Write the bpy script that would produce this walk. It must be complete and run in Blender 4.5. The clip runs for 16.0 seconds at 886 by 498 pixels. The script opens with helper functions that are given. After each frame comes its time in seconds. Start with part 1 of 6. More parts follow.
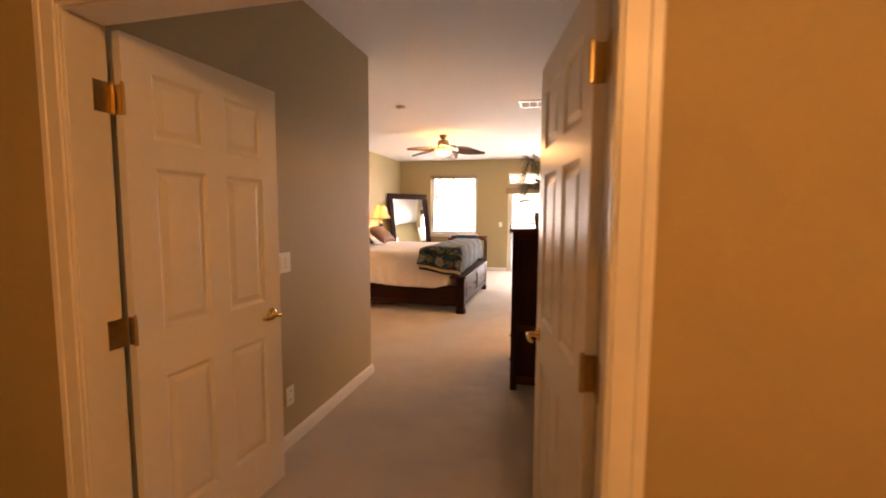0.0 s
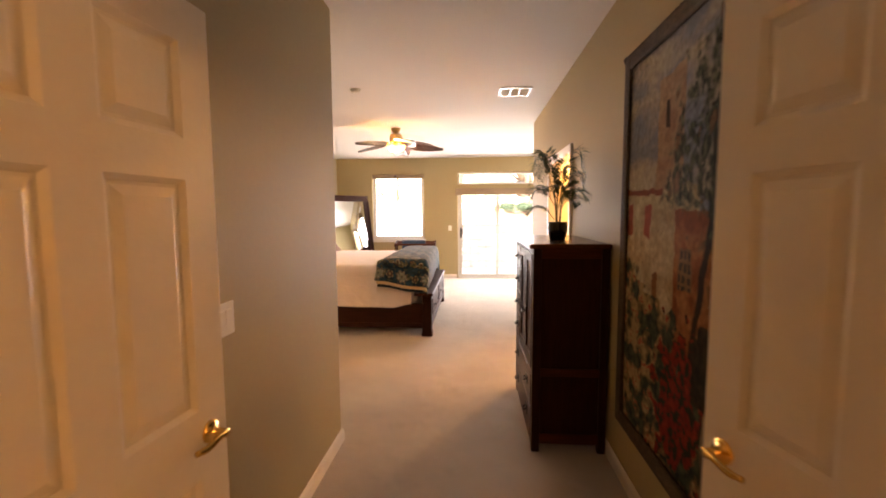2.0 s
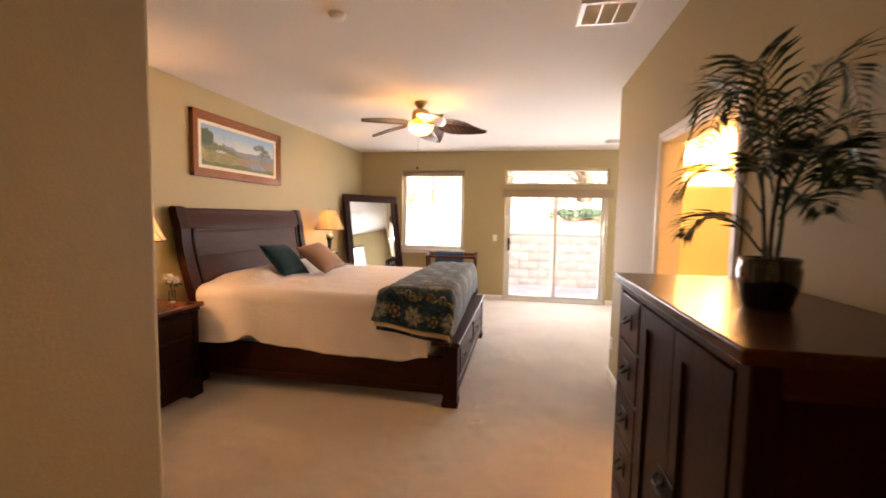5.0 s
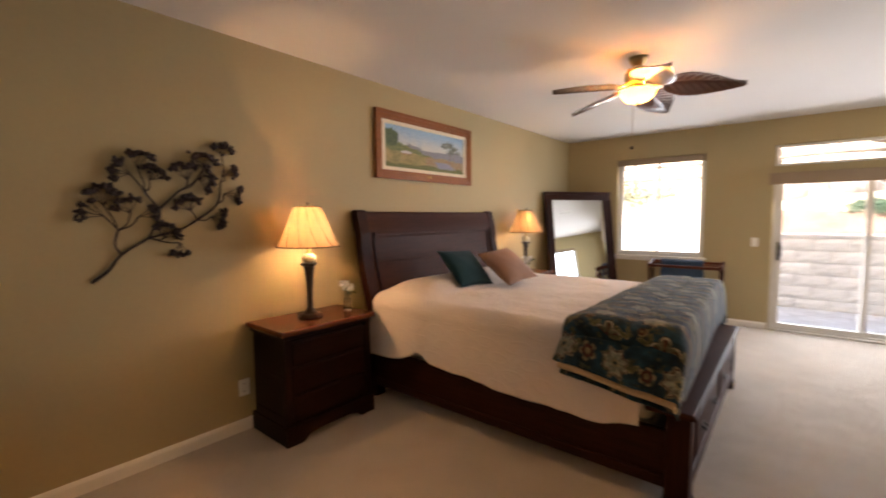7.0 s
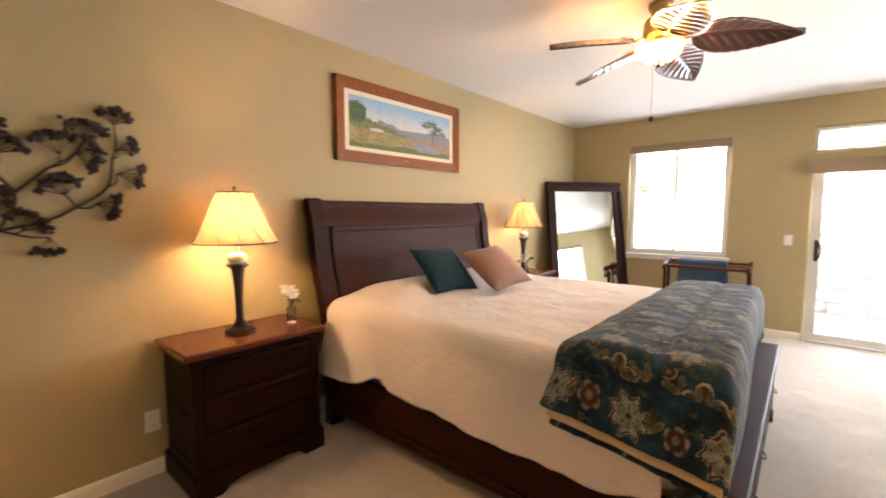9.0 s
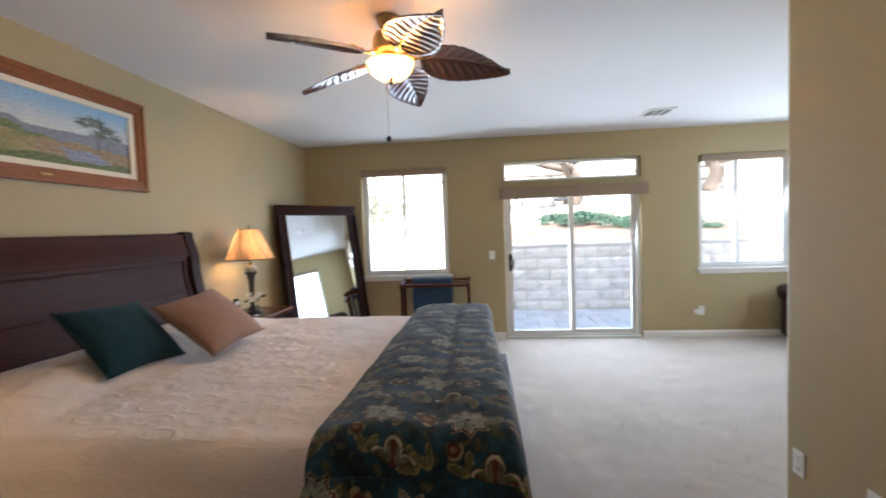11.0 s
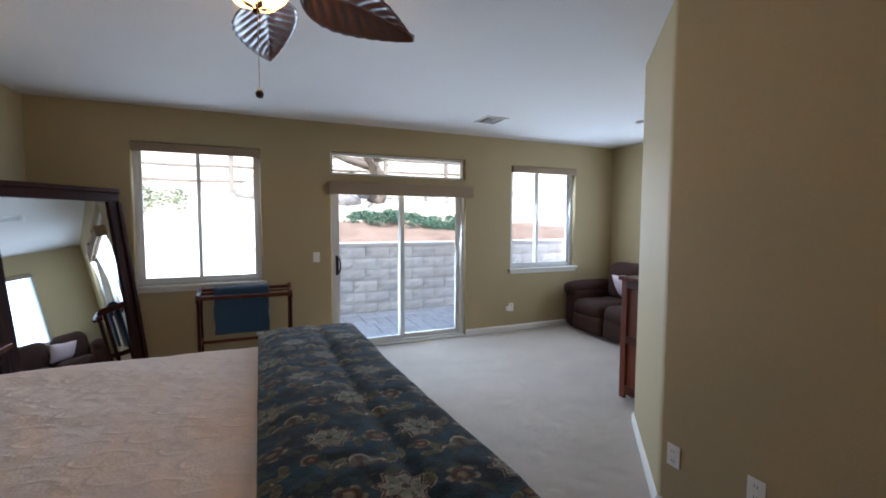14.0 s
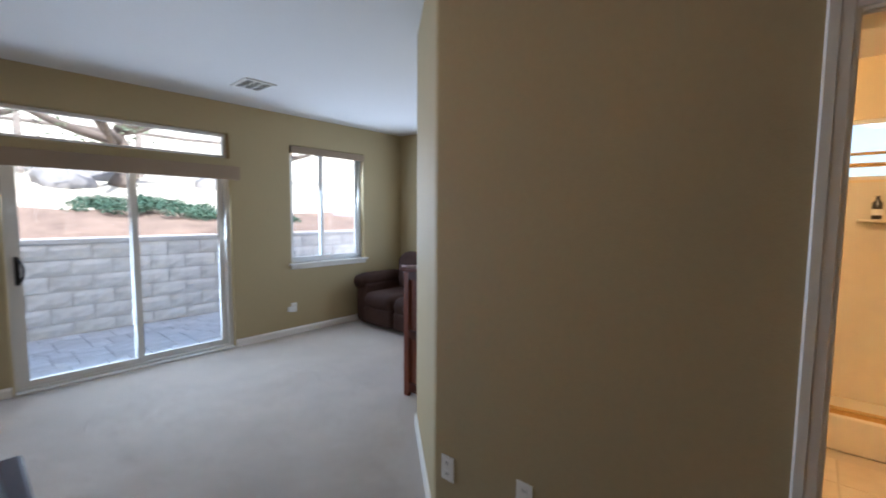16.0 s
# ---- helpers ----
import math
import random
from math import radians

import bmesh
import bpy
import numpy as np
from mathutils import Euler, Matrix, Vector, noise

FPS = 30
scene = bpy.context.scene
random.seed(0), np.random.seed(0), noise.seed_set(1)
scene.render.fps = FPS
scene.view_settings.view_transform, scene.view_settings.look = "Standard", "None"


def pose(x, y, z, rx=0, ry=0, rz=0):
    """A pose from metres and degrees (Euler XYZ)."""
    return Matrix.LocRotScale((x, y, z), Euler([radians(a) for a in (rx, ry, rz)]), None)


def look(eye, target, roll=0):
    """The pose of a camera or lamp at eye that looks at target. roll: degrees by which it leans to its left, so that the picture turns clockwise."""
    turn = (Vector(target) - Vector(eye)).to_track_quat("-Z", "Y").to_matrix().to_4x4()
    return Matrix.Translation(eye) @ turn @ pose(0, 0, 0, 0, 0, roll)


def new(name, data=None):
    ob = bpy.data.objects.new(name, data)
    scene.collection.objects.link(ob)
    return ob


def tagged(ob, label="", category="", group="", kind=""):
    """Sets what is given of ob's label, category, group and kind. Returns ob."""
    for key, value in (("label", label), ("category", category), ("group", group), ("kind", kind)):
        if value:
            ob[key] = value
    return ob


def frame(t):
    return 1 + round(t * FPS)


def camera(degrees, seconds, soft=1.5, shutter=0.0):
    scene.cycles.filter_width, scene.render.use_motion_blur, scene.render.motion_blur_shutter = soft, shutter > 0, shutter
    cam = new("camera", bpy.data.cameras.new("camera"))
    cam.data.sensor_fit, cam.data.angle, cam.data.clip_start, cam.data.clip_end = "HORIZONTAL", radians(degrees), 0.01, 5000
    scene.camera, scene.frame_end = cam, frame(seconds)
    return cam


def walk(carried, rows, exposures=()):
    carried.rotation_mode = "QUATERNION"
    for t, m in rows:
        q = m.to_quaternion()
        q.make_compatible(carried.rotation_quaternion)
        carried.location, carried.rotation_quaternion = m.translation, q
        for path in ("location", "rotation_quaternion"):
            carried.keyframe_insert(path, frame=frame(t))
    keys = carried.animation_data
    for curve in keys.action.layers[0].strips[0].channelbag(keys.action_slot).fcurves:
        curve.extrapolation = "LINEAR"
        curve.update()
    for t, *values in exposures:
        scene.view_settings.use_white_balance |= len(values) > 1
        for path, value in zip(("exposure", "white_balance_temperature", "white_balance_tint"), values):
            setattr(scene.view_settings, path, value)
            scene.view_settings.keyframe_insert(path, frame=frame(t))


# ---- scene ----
cam = camera(92.4, 16.0, soft=1.8, shutter=0.5)
PATH = [
    (0, (0.072, 1.087, 1.436), (-0.415, 3.019, 1.266), 0.3),
    (0.5, (-0.134, 1.276, 1.469), (-0.642, 3.202, 1.283), 0.5),
    (1, (-0.287, 1.448, 1.494), (-0.61, 3.42, 1.415), 2.4),
    (1.5, (-0.418, 1.591, 1.48), (-0.567, 3.581, 1.355), -0.4),
    (2, (-0.577, 1.877, 1.507), (-0.721, 3.864, 1.336), -0.3),
    (2.5, (-0.629, 2.152, 1.486), (-0.715, 4.144, 1.329), 1.2),
    (3, (-0.73, 2.47, 1.535), (-0.648, 4.462, 1.377), 1.0),
    (5.5, (-0.593, 3.921, 1.519), (-1.161, 5.833, 1.372), 1.7),
    (6, (-0.63, 4.151, 1.503), (-1.387, 5.996, 1.354), 2.2),
    (6.5, (-0.709, 4.378, 1.51), (-1.633, 6.146, 1.361), 0.5),
    (7, (-0.742, 4.579, 1.514), (-2.007, 6.12, 1.364), -0.4),
    (7.5, (-0.763, 4.768, 1.516), (-2.295, 6.043, 1.347), 0.5),
    (8, (-0.798, 4.93, 1.499), (-2.392, 6.118, 1.277), 0.5),
    (8.5, (-0.908, 5.093, 1.486), (-2.389, 6.421, 1.285), 0.7),
    (9, (-0.978, 5.266, 1.481), (-2.27, 6.783, 1.308), -0.1),
    (9.5, (-1.067, 5.436, 1.483), (-2.196, 7.078, 1.306), -0.3),
    (10, (-1.133, 5.56, 1.503), (-1.986, 7.366, 1.392), -0.4),
    (12.5, (-1.392, 6.006, 1.556), (-0.925, 7.947, 1.431), 0.4),
    (13, (-1.517, 6.125, 1.573), (-0.977, 8.044, 1.405), 2.8),
    (13.5, (-1.669, 6.273, 1.588), (-0.966, 8.141, 1.453), 0.8),
    (14, (-1.725, 6.373, 1.584), (-0.936, 8.206, 1.453), 0.2),
    (14.5, (-1.627, 6.486, 1.562), (-0.704, 8.255, 1.424), 0.3),
    (15, (-1.471, 6.559, 1.548), (-0.374, 8.231, 1.492), -0.2),
    (15.5, (-1.361, 6.592, 1.529), (-0.025, 8.074, 1.396), 0.6),
    (16, (-1.199, 6.661, 1.534), (0.308, 7.967, 1.372), 0.4),
]
EXPOSURES = [(0.0, 3.15, 8700, 31), (1.0, 3.2, 8500, 29), (3.0, 3.22, 8400, 28), (5.5, 2.55, 8000, 25), (6.5, 2.35, 7400, 22), (7.0, 2.25, 7300, 22), (7.5, 2.5, 7900, 24), (8.0, 2.72, 7600, 22), (9.0, 3.04, 7000, 18), (10.0, 2.78, 6200, 14), (12.3, 1.46, 5600, 12), (16.0, 1.34, 5450, 13)]
walk(cam, [(t, look(eye, target, roll)) for t, eye, target, roll in PATH], EXPOSURES)

# ---- world, sun, lights ----
world = bpy.data.worlds.new("world")
scene.world = world
world.use_nodes = True
wn = world.node_tree
sky = wn.nodes.new("ShaderNodeTexSky")
sky.sky_type, sky.sun_disc = 'NISHITA', False
sky.sun_elevation, sky.sun_rotation = radians(55), radians(165)
sky.dust_density = 3.0
wn.links.new(sky.outputs[0], wn.nodes["Background"].inputs[0])
wn.nodes["Background"].inputs[1].default_value = 0.15

sun = new("sun", bpy.data.lights.new("sun", 'SUN'))
sun.data.energy, sun.data.angle, sun.data.color = 5.0, radians(0.6), (1.0, 0.93, 0.82)
sun.matrix_world = look((0, 0, 20), (0.2 * 10, 0.98 * 10, 20 - 14.3))


def area_light(name, x, y, z, w, h, power, colour, target):
    ob = new(name, bpy.data.lights.new(name, 'AREA'))
    ob.data.shape, ob.data.size, ob.data.size_y = 'RECTANGLE', w, h
    ob.data.energy, ob.data.color = power, colour
    ob.matrix_world = look((x, y, z), target)
    return ob


DAY = (0.75, 0.87, 1.0)
WARM = (1.0, 0.60, 0.28)
area_light("sky_light_window_1", -2.31, 11.70, 1.62, 1.1, 1.3, 6, DAY, (-2.31, 5, 0.6))
area_light("sky_light_sliding_door", -0.05, 11.70, 1.05, 1.7, 1.9, 27, DAY, (-0.05, 5, 0.0))
area_light("sky_light_window_2", 2.15, 11.70, 1.62, 1.1, 1.3, 12, DAY, (2.15, 5, 0.6))
area_light("sky_light_window_5", 3.55, 10.25, 1.62, 0.85, 1.3, 10, DAY, (-3.0, 10.25, 1.3))


def point_light(name, x, y, z, power, colour, radius):
    ob = new(name, bpy.data.lights.new(name, 'POINT'))
    ob.data.energy, ob.data.color, ob.data.shadow_soft_size = power, colour, radius
    ob.location = (x, y, z)
    return ob


point_light("lamp_bulb", -3.48, 6.36, 1.42, 26, WARM, 0.03)
point_light("lamp_bulb", -3.46, 9.62, 1.42, 16, WARM, 0.03)
point_light("fan_bulb", -1.72, 8.19, 2.465, 5.5, WARM, 0.04)
# Unseen hall source, added and placed to warm the entry walls.
point_light("hall_added_light", 0.70, 0.15, 2.34, 6.6, (1.0, 0.58, 0.25), 0.10)
point_light("vanity_bulb", 1.05, 7.38, 2.02, 10, (1.0, 0.58, 0.24), 0.06)
# Added fill with no fixture of its own, brightens the bathroom.
point_light("bath_fill_light", 1.7, 6.2, 2.55, 11, (1.0, 0.66, 0.30), 0.08)

# ---- materials ----


def shader(name):
    m = bpy.data.materials.new(name)
    m.use_nodes = True
    return m, m.node_tree, m.node_tree.nodes["Principled BSDF"]


def noise_node(nt, scale, detail=4, stretch=(1, 1, 1), rough=0.55):
    tc = nt.nodes.new("ShaderNodeTexCoord")
    mp = nt.nodes.new("ShaderNodeMapping")
    mp.inputs["Scale"].default_value = stretch
    nz = nt.nodes.new("ShaderNodeTexNoise")
    nz.inputs["Scale"].default_value, nz.inputs["Detail"].default_value, nz.inputs["Roughness"].default_value = scale, detail, rough
    nt.links.new(tc.outputs["Object"], mp.inputs[0])
    nt.links.new(mp.outputs[0], nz.inputs[0])
    return nz


def mixed(nt, fac, a, b):
    mx = nt.nodes.new("ShaderNodeMix")
    mx.data_type = 'RGBA'
    for sock, v in ((mx.inputs[0], fac), (mx.inputs[6], a), (mx.inputs[7], b)):
        if isinstance(v, bpy.types.NodeSocket):
            nt.links.new(v, sock)
        elif isinstance(v, (tuple, list)):
            sock.default_value = (*v[:3], 1)
        else:
            sock.default_value = v
    return mx.outputs[2]


def steps(nt, fac, lo, hi):
    mr = nt.nodes.new("ShaderNodeMapRange")
    mr.inputs[1].default_value, mr.inputs[2].default_value = lo, hi
    nt.links.new(fac, mr.inputs[0])
    return mr.outputs[0]


def material(name, colour, rough=0.6, metal=0.0, fine=60, coarse=1.5, var=0.12, bump=0.0, bump_scale=200, stretch=(1, 1, 1), sheen=0.0, coat=0.0, per_object=0.0, spec=0.5):
    """A surface with grain and stains at two scales, and fine relief."""
    m, nt, p = shader(name)
    dark = tuple(c * (1 - var) for c in colour)
    lite = tuple(min(1, c * (1 + var)) for c in colour)
    a = steps(nt, noise_node(nt, fine, 5, stretch).outputs[0], 0.3, 0.7)
    b = steps(nt, noise_node(nt, coarse, 3).outputs[0], 0.3, 0.7)
    col = mixed(nt, 0.5, mixed(nt, a, dark, lite), mixed(nt, b, dark, lite))
    if per_object:
        info = nt.nodes.new("ShaderNodeObjectInfo")
        col = mixed(nt, steps(nt, info.outputs["Random"], 0, 1), mixed(nt, per_object, col, (0, 0, 0)), mixed(nt, per_object * 0.5, col, (1, 1, 1)))
    nt.links.new(col, p.inputs["Base Color"])
    p.inputs["Roughness"].default_value, p.inputs["Metallic"].default_value = rough, metal
    p.inputs["Specular IOR Level"].default_value = spec
    p.inputs["Sheen Weight"].default_value, p.inputs["Coat Weight"].default_value = sheen, coat
    p.inputs["Coat Roughness"].default_value = 0.15
    if bump:
        bp = nt.nodes.new("ShaderNodeBump")
        bp.inputs["Strength"].default_value, bp.inputs["Distance"].default_value = bump, 0.01
        nt.links.new(noise_node(nt, bump_scale, 3).outputs[0], bp.inputs["Height"])
        nt.links.new(bp.outputs[0], p.inputs["Normal"])
    return m


def painted(name, rough=0.7, bump=0.3, bump_scale=300, sheen=0.0, spec=0.3):
    """A surface whose own pattern is stored as a colour on its points."""
    m, nt, p = shader(name)
    at = nt.nodes.new("ShaderNodeAttribute")
    at.attribute_name = "pattern"
    nz = steps(nt, noise_node(nt, bump_scale * 0.5, 4).outputs[0], 0.2, 0.8)
    nt.links.new(mixed(nt, mixed(nt, nz, (0, 0, 0), (0.25, 0.25, 0.25)), at.outputs["Color"], (0.012, 0.012, 0.012)), p.inputs["Base Color"])
    p.inputs["Roughness"].default_value, p.inputs["Sheen Weight"].default_value, p.inputs["Specular IOR Level"].default_value = rough, sheen, spec
    bp = nt.nodes.new("ShaderNodeBump")
    bp.inputs["Strength"].default_value, bp.inputs["Distance"].default_value = bump, 0.004
    nt.links.new(noise_node(nt, bump_scale, 3).outputs[0], bp.inputs["Height"])
    nt.links.new(bp.outputs[0], p.inputs["Normal"])
    return m


def glowing(name, colour, strength):
    m, nt, p = shader(name)
    p.inputs["Base Color"].default_value = (*colour, 1)
    p.inputs["Emission Color"].default_value = (*colour, 1)
    p.inputs["Emission Strength"].default_value = strength
    return m


def translucent(name, colour, share=0.5, emit=0.0):
    m, nt, p = shader(name)
    tr = nt.nodes.new("ShaderNodeBsdfTranslucent")
    mx = nt.nodes.new("ShaderNodeMixShader")
    mx.inputs[0].default_value = share
    col = mixed(nt, steps(nt, noise_node(nt, 30, 5, (1, 1, 0.2)).outputs[0], 0.3, 0.7), tuple(c * 0.82 for c in colour), colour)
    nt.links.new(col, p.inputs["Base Color"])
    nt.links.new(col, tr.inputs[0])
    p.inputs["Roughness"].default_value = 0.8
    if emit:
        nt.links.new(col, p.inputs["Emission Color"])
        p.inputs["Emission Strength"].default_value = emit
    nt.links.new(p.outputs[0], mx.inputs[1])
    nt.links.new(tr.outputs[0], mx.inputs[2])
    nt.links.new(mx.outputs[0], nt.nodes["Material Output"].inputs[0])
    return m


def glass(name):
    m, nt, p = shader(name)
    tr = nt.nodes.new("ShaderNodeBsdfTransparent")
    gl = nt.nodes.new("ShaderNodeBsdfGlossy")
    gl.inputs["Roughness"].default_value = 0.02
    tr.inputs[0].default_value = (0.95, 0.97, 0.97, 1)
    fr = nt.nodes.new("ShaderNodeFresnel")
    fr.inputs[0].default_value = 1.45
    mx = nt.nodes.new("ShaderNodeMixShader")
    nt.links.new(fr.outputs[0], mx.inputs[0])
    nt.links.new(tr.outputs[0], mx.inputs[1])
    nt.links.new(gl.outputs[0], mx.inputs[2])
    nt.links.new(mx.outputs[0], nt.nodes["Material Output"].inputs[0])
    return m


def wood(name, colour, stretch, rough=0.5, coat=0.02):
    m, nt, p = shader(name)
    dark = tuple(c * 0.55 for c in colour)
    lite = tuple(min(1, c * 1.35) for c in colour)
    g = steps(nt, noise_node(nt, 9, 8, stretch, 0.65).outputs[0], 0.32, 0.68)
    b = steps(nt, noise_node(nt, 2, 3).outputs[0], 0.3, 0.7)
    col = mixed(nt, 0.35, mixed(nt, g, dark, lite), mixed(nt, b, dark, lite))
    nt.links.new(col, p.inputs["Base Color"])
    p.inputs["Roughness"].default_value, p.inputs["Coat Weight"].default_value, p.inputs["Coat Roughness"].default_value = rough, coat, 0.25
    p.inputs["Specular IOR Level"].default_value = 0.10
    bp = nt.nodes.new("ShaderNodeBump")
    bp.inputs["Strength"].default_value, bp.inputs["Distance"].default_value = 0.12, 0.003
    nt.links.new(g, bp.inputs["Height"])
    nt.links.new(bp.outputs[0], p.inputs["Normal"])
    return m


WALL = material("tan_wall_paint", (0.41, 0.325, 0.175), 0.65, fine=40, coarse=0.8, var=0.035, bump=0.12, bump_scale=120, spec=0.3)
HALLWALL = WALL
CEIL = material("ceiling_paint", (0.74, 0.715, 0.68), 0.85, fine=80, coarse=0.7, var=0.03, bump=0.25, bump_scale=90, spec=0.2)
def relief(m, scale, strength, distance):
    """A second, coarser relief under the fine one."""
    nt = m.node_tree
    fine = next(n for n in nt.nodes if n.bl_idname == "ShaderNodeBump")
    bp = nt.nodes.new("ShaderNodeBump")
    bp.inputs["Strength"].default_value, bp.inputs["Distance"].default_value = strength, distance
    nt.links.new(noise_node(nt, scale, 4).outputs[0], bp.inputs["Height"])
    nt.links.new(bp.outputs[0], fine.inputs["Normal"])
    return m


CARPET = material("carpet_pile", (0.535, 0.455, 0.37), 0.95, fine=170, coarse=2.2, var=0.15, bump=0.9, bump_scale=260, sheen=0.3, spec=0.1)
relief(CARPET, 6, 0.8, 0.03)
TRIM = material("trim_paint", (0.78, 0.74, 0.66), 0.35, fine=30, coarse=2, var=0.03, bump=0.03, bump_scale=60)
DOORP = material("door_paint", (0.78, 0.73, 0.64), 0.30, fine=30, coarse=2, var=0.03, bump=0.05, bump_scale=70)
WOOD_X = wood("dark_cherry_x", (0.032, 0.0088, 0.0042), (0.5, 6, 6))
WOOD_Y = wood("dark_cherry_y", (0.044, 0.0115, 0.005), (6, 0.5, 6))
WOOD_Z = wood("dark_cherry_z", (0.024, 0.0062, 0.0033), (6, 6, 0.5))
NIGHT_X = wood("night_cherry_x", (0.017, 0.0048, 0.0026), (0.5, 6, 6))
NIGHT_Y = wood("night_cherry_y", (0.018, 0.0050, 0.0027), (6, 0.5, 6))
NIGHT_Z = wood("night_cherry_z", (0.016, 0.0044, 0.0025), (6, 6, 0.5))
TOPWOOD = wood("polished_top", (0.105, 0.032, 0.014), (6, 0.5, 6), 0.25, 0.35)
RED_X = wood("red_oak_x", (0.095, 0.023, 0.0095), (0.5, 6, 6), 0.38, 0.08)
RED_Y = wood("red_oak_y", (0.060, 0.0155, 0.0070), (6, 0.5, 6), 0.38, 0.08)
# Darker z tone puts the shaded chest side into the colour; doors share it.
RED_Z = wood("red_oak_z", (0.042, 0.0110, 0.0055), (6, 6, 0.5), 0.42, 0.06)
OAK_Z = wood("light_red_oak_z", (0.13, 0.036, 0.016), (6, 6, 0.5), 0.42, 0.06)
GOLDWOOD = wood("picture_frame_wood", (0.25, 0.085, 0.026), (6, 0.6, 6), 0.35, 0.3)
BRASS = material("polished_brass", (0.80, 0.55, 0.20), 0.18, 1.0, var=0.05)
OLDBRASS = material("antique_brass", (0.50, 0.36, 0.17), 0.35, 1.0, var=0.15)
PEWTER = material("dark_pewter", (0.014, 0.012, 0.011), 0.5, 0.4, var=0.15)
BRONZE = material("bronze_resin", (0.035, 0.024, 0.018), 0.35, 0.3, var=0.3, bump=0.1, bump_scale=80)
IRON = material("dark_iron", (0.035, 0.022, 0.018), 0.5, 0.7, var=0.3, bump=0.2, bump_scale=120)
BLADE = material("carved_blade_wood", (0.050, 0.022, 0.017), 0.30, var=0.3, fine=25, stretch=(1, 6, 1), coat=0.9)
CREAM = material("cream_ceramic", (0.72, 0.62, 0.42), 0.3, var=0.08, coat=0.3)
PLASTIC = material("white_plastic", (0.80, 0.78, 0.72), 0.35, var=0.02)
DARKSLOT = material("dark_slot", (0.03, 0.03, 0.03), 0.7, var=0.1)
SHADE = translucent("lamp_shade_fabric", (0.52, 0.34, 0.195), 0.30)
BOWL = translucent("alabaster_bowl", (0.92, 0.56, 0.18), 0.5, 0.35)
BULB = glowing("warm_bulb", (1.0, 0.72, 0.40), 12)
COVERLET = material("cream_coverlet", (0.74, 0.665, 0.61), 0.9, fine=90, coarse=2, var=0.04, bump=0.25, bump_scale=110, sheen=0.2, spec=0.15)


def calc(nt, op, a, b=0.0):
    n = nt.nodes.new("ShaderNodeMath")
    n.operation = op
    for k, v in enumerate((a, b)):
        if isinstance(v, bpy.types.NodeSocket):
            nt.links.new(v, n.inputs[k])
        else:
            n.inputs[k].default_value = v
    return n.outputs[0]


def matelasse(m, wide, deep):
    """Raised quilted swirls: open ovals in staggered rows."""
    nt = m.node_tree
    fine = next(n for n in nt.nodes if n.bl_idname == "ShaderNodeBump")
    xyz = nt.nodes.new("ShaderNodeSeparateXYZ")
    nt.links.new(nt.nodes.new("ShaderNodeTexCoord").outputs["Object"], xyz.inputs[0])
    wob = calc(nt, 'MULTIPLY', calc(nt, 'SUBTRACT', noise_node(nt, 3.0, 2).outputs[0], 0.5), 0.75)
    # down the sides the height takes the place of the depth
    across = calc(nt, 'ADD', calc(nt, 'DIVIDE', calc(nt, 'ADD', xyz.outputs[1], xyz.outputs[2]), deep), wob)
    col = calc(nt, 'FLOOR', across)
    along = calc(nt, 'ADD', calc(nt, 'DIVIDE', xyz.outputs[0], wide), calc(nt, 'ADD', calc(nt, 'MULTIPLY', col, 0.41), wob))
    a = calc(nt, 'SUBTRACT', calc(nt, 'FRACT', along), 0.5)
    b = calc(nt, 'SUBTRACT', calc(nt, 'FRACT', across), 0.5)
    r = calc(nt, 'SQRT', calc(nt, 'ADD', calc(nt, 'MULTIPLY', a, a), calc(nt, 'MULTIPLY', b, b)))
    ridge = steps(nt, calc(nt, 'ABSOLUTE', calc(nt, 'SUBTRACT', r, calc(nt, 'ADD', 0.36, calc(nt, 'MULTIPLY', a, 0.2)))), 0.085, 0.0)
    gap = steps(nt, calc(nt, 'ADD', calc(nt, 'MULTIPLY', calc(nt, 'MULTIPLY', a, b), 6.0), 0.5), 0.0, 0.35)
    bp = nt.nodes.new("ShaderNodeBump")
    bp.inputs["Strength"].default_value, bp.inputs["Distance"].default_value = 0.24, 0.006
    nt.links.new(calc(nt, 'MULTIPLY', ridge, gap), bp.inputs["Height"])
    nt.links.new(bp.outputs[0], fine.inputs["Normal"])


matelasse(COVERLET, 0.23, 0.105)
MATTRESS = material("white_ticking", (0.75, 0.72, 0.68), 0.9, var=0.04)
LINING = material("tan_fleece", (0.62, 0.46, 0.27), 0.95, var=0.08, bump=0.4, bump_scale=150, sheen=0.4)
BLANKET = painted("floral_plush", 0.9, 0.6, 180, sheen=0.18, spec=0.1)
TEAL = material("teal_suede", (0.007, 0.034, 0.045), 0.85, fine=60, coarse=5, var=0.2, bump=0.15, bump_scale=200, sheen=0.06, spec=0.2)
TAN = material("tan_suede", (0.27, 0.16, 0.11), 0.85, fine=60, coarse=5, var=0.12, bump=0.15, bump_scale=200, sheen=0.12, spec=0.2)
NAVY = material("navy_towel", (0.016, 0.05, 0.10), 0.95, fine=120, coarse=5, var=0.2, bump=0.7, bump_scale=250, sheen=0.4)
LEATHER = material("brown_microfibre", (0.040, 0.018, 0.011), 0.8, fine=40, coarse=4, var=0.3, bump=0.3, bump_scale=90, spec=0.2)
PINK = material("pale_pillow", (0.55, 0.42, 0.40), 0.9, var=0.06, bump=0.2, bump_scale=200)
LEAF = material("palm_leaf", (0.022, 0.055, 0.016), 0.45, fine=20, var=0.35)
POT = material("black_ceramic", (0.012, 0.012, 0.013), 0.15, var=0.1, coat=0.5)
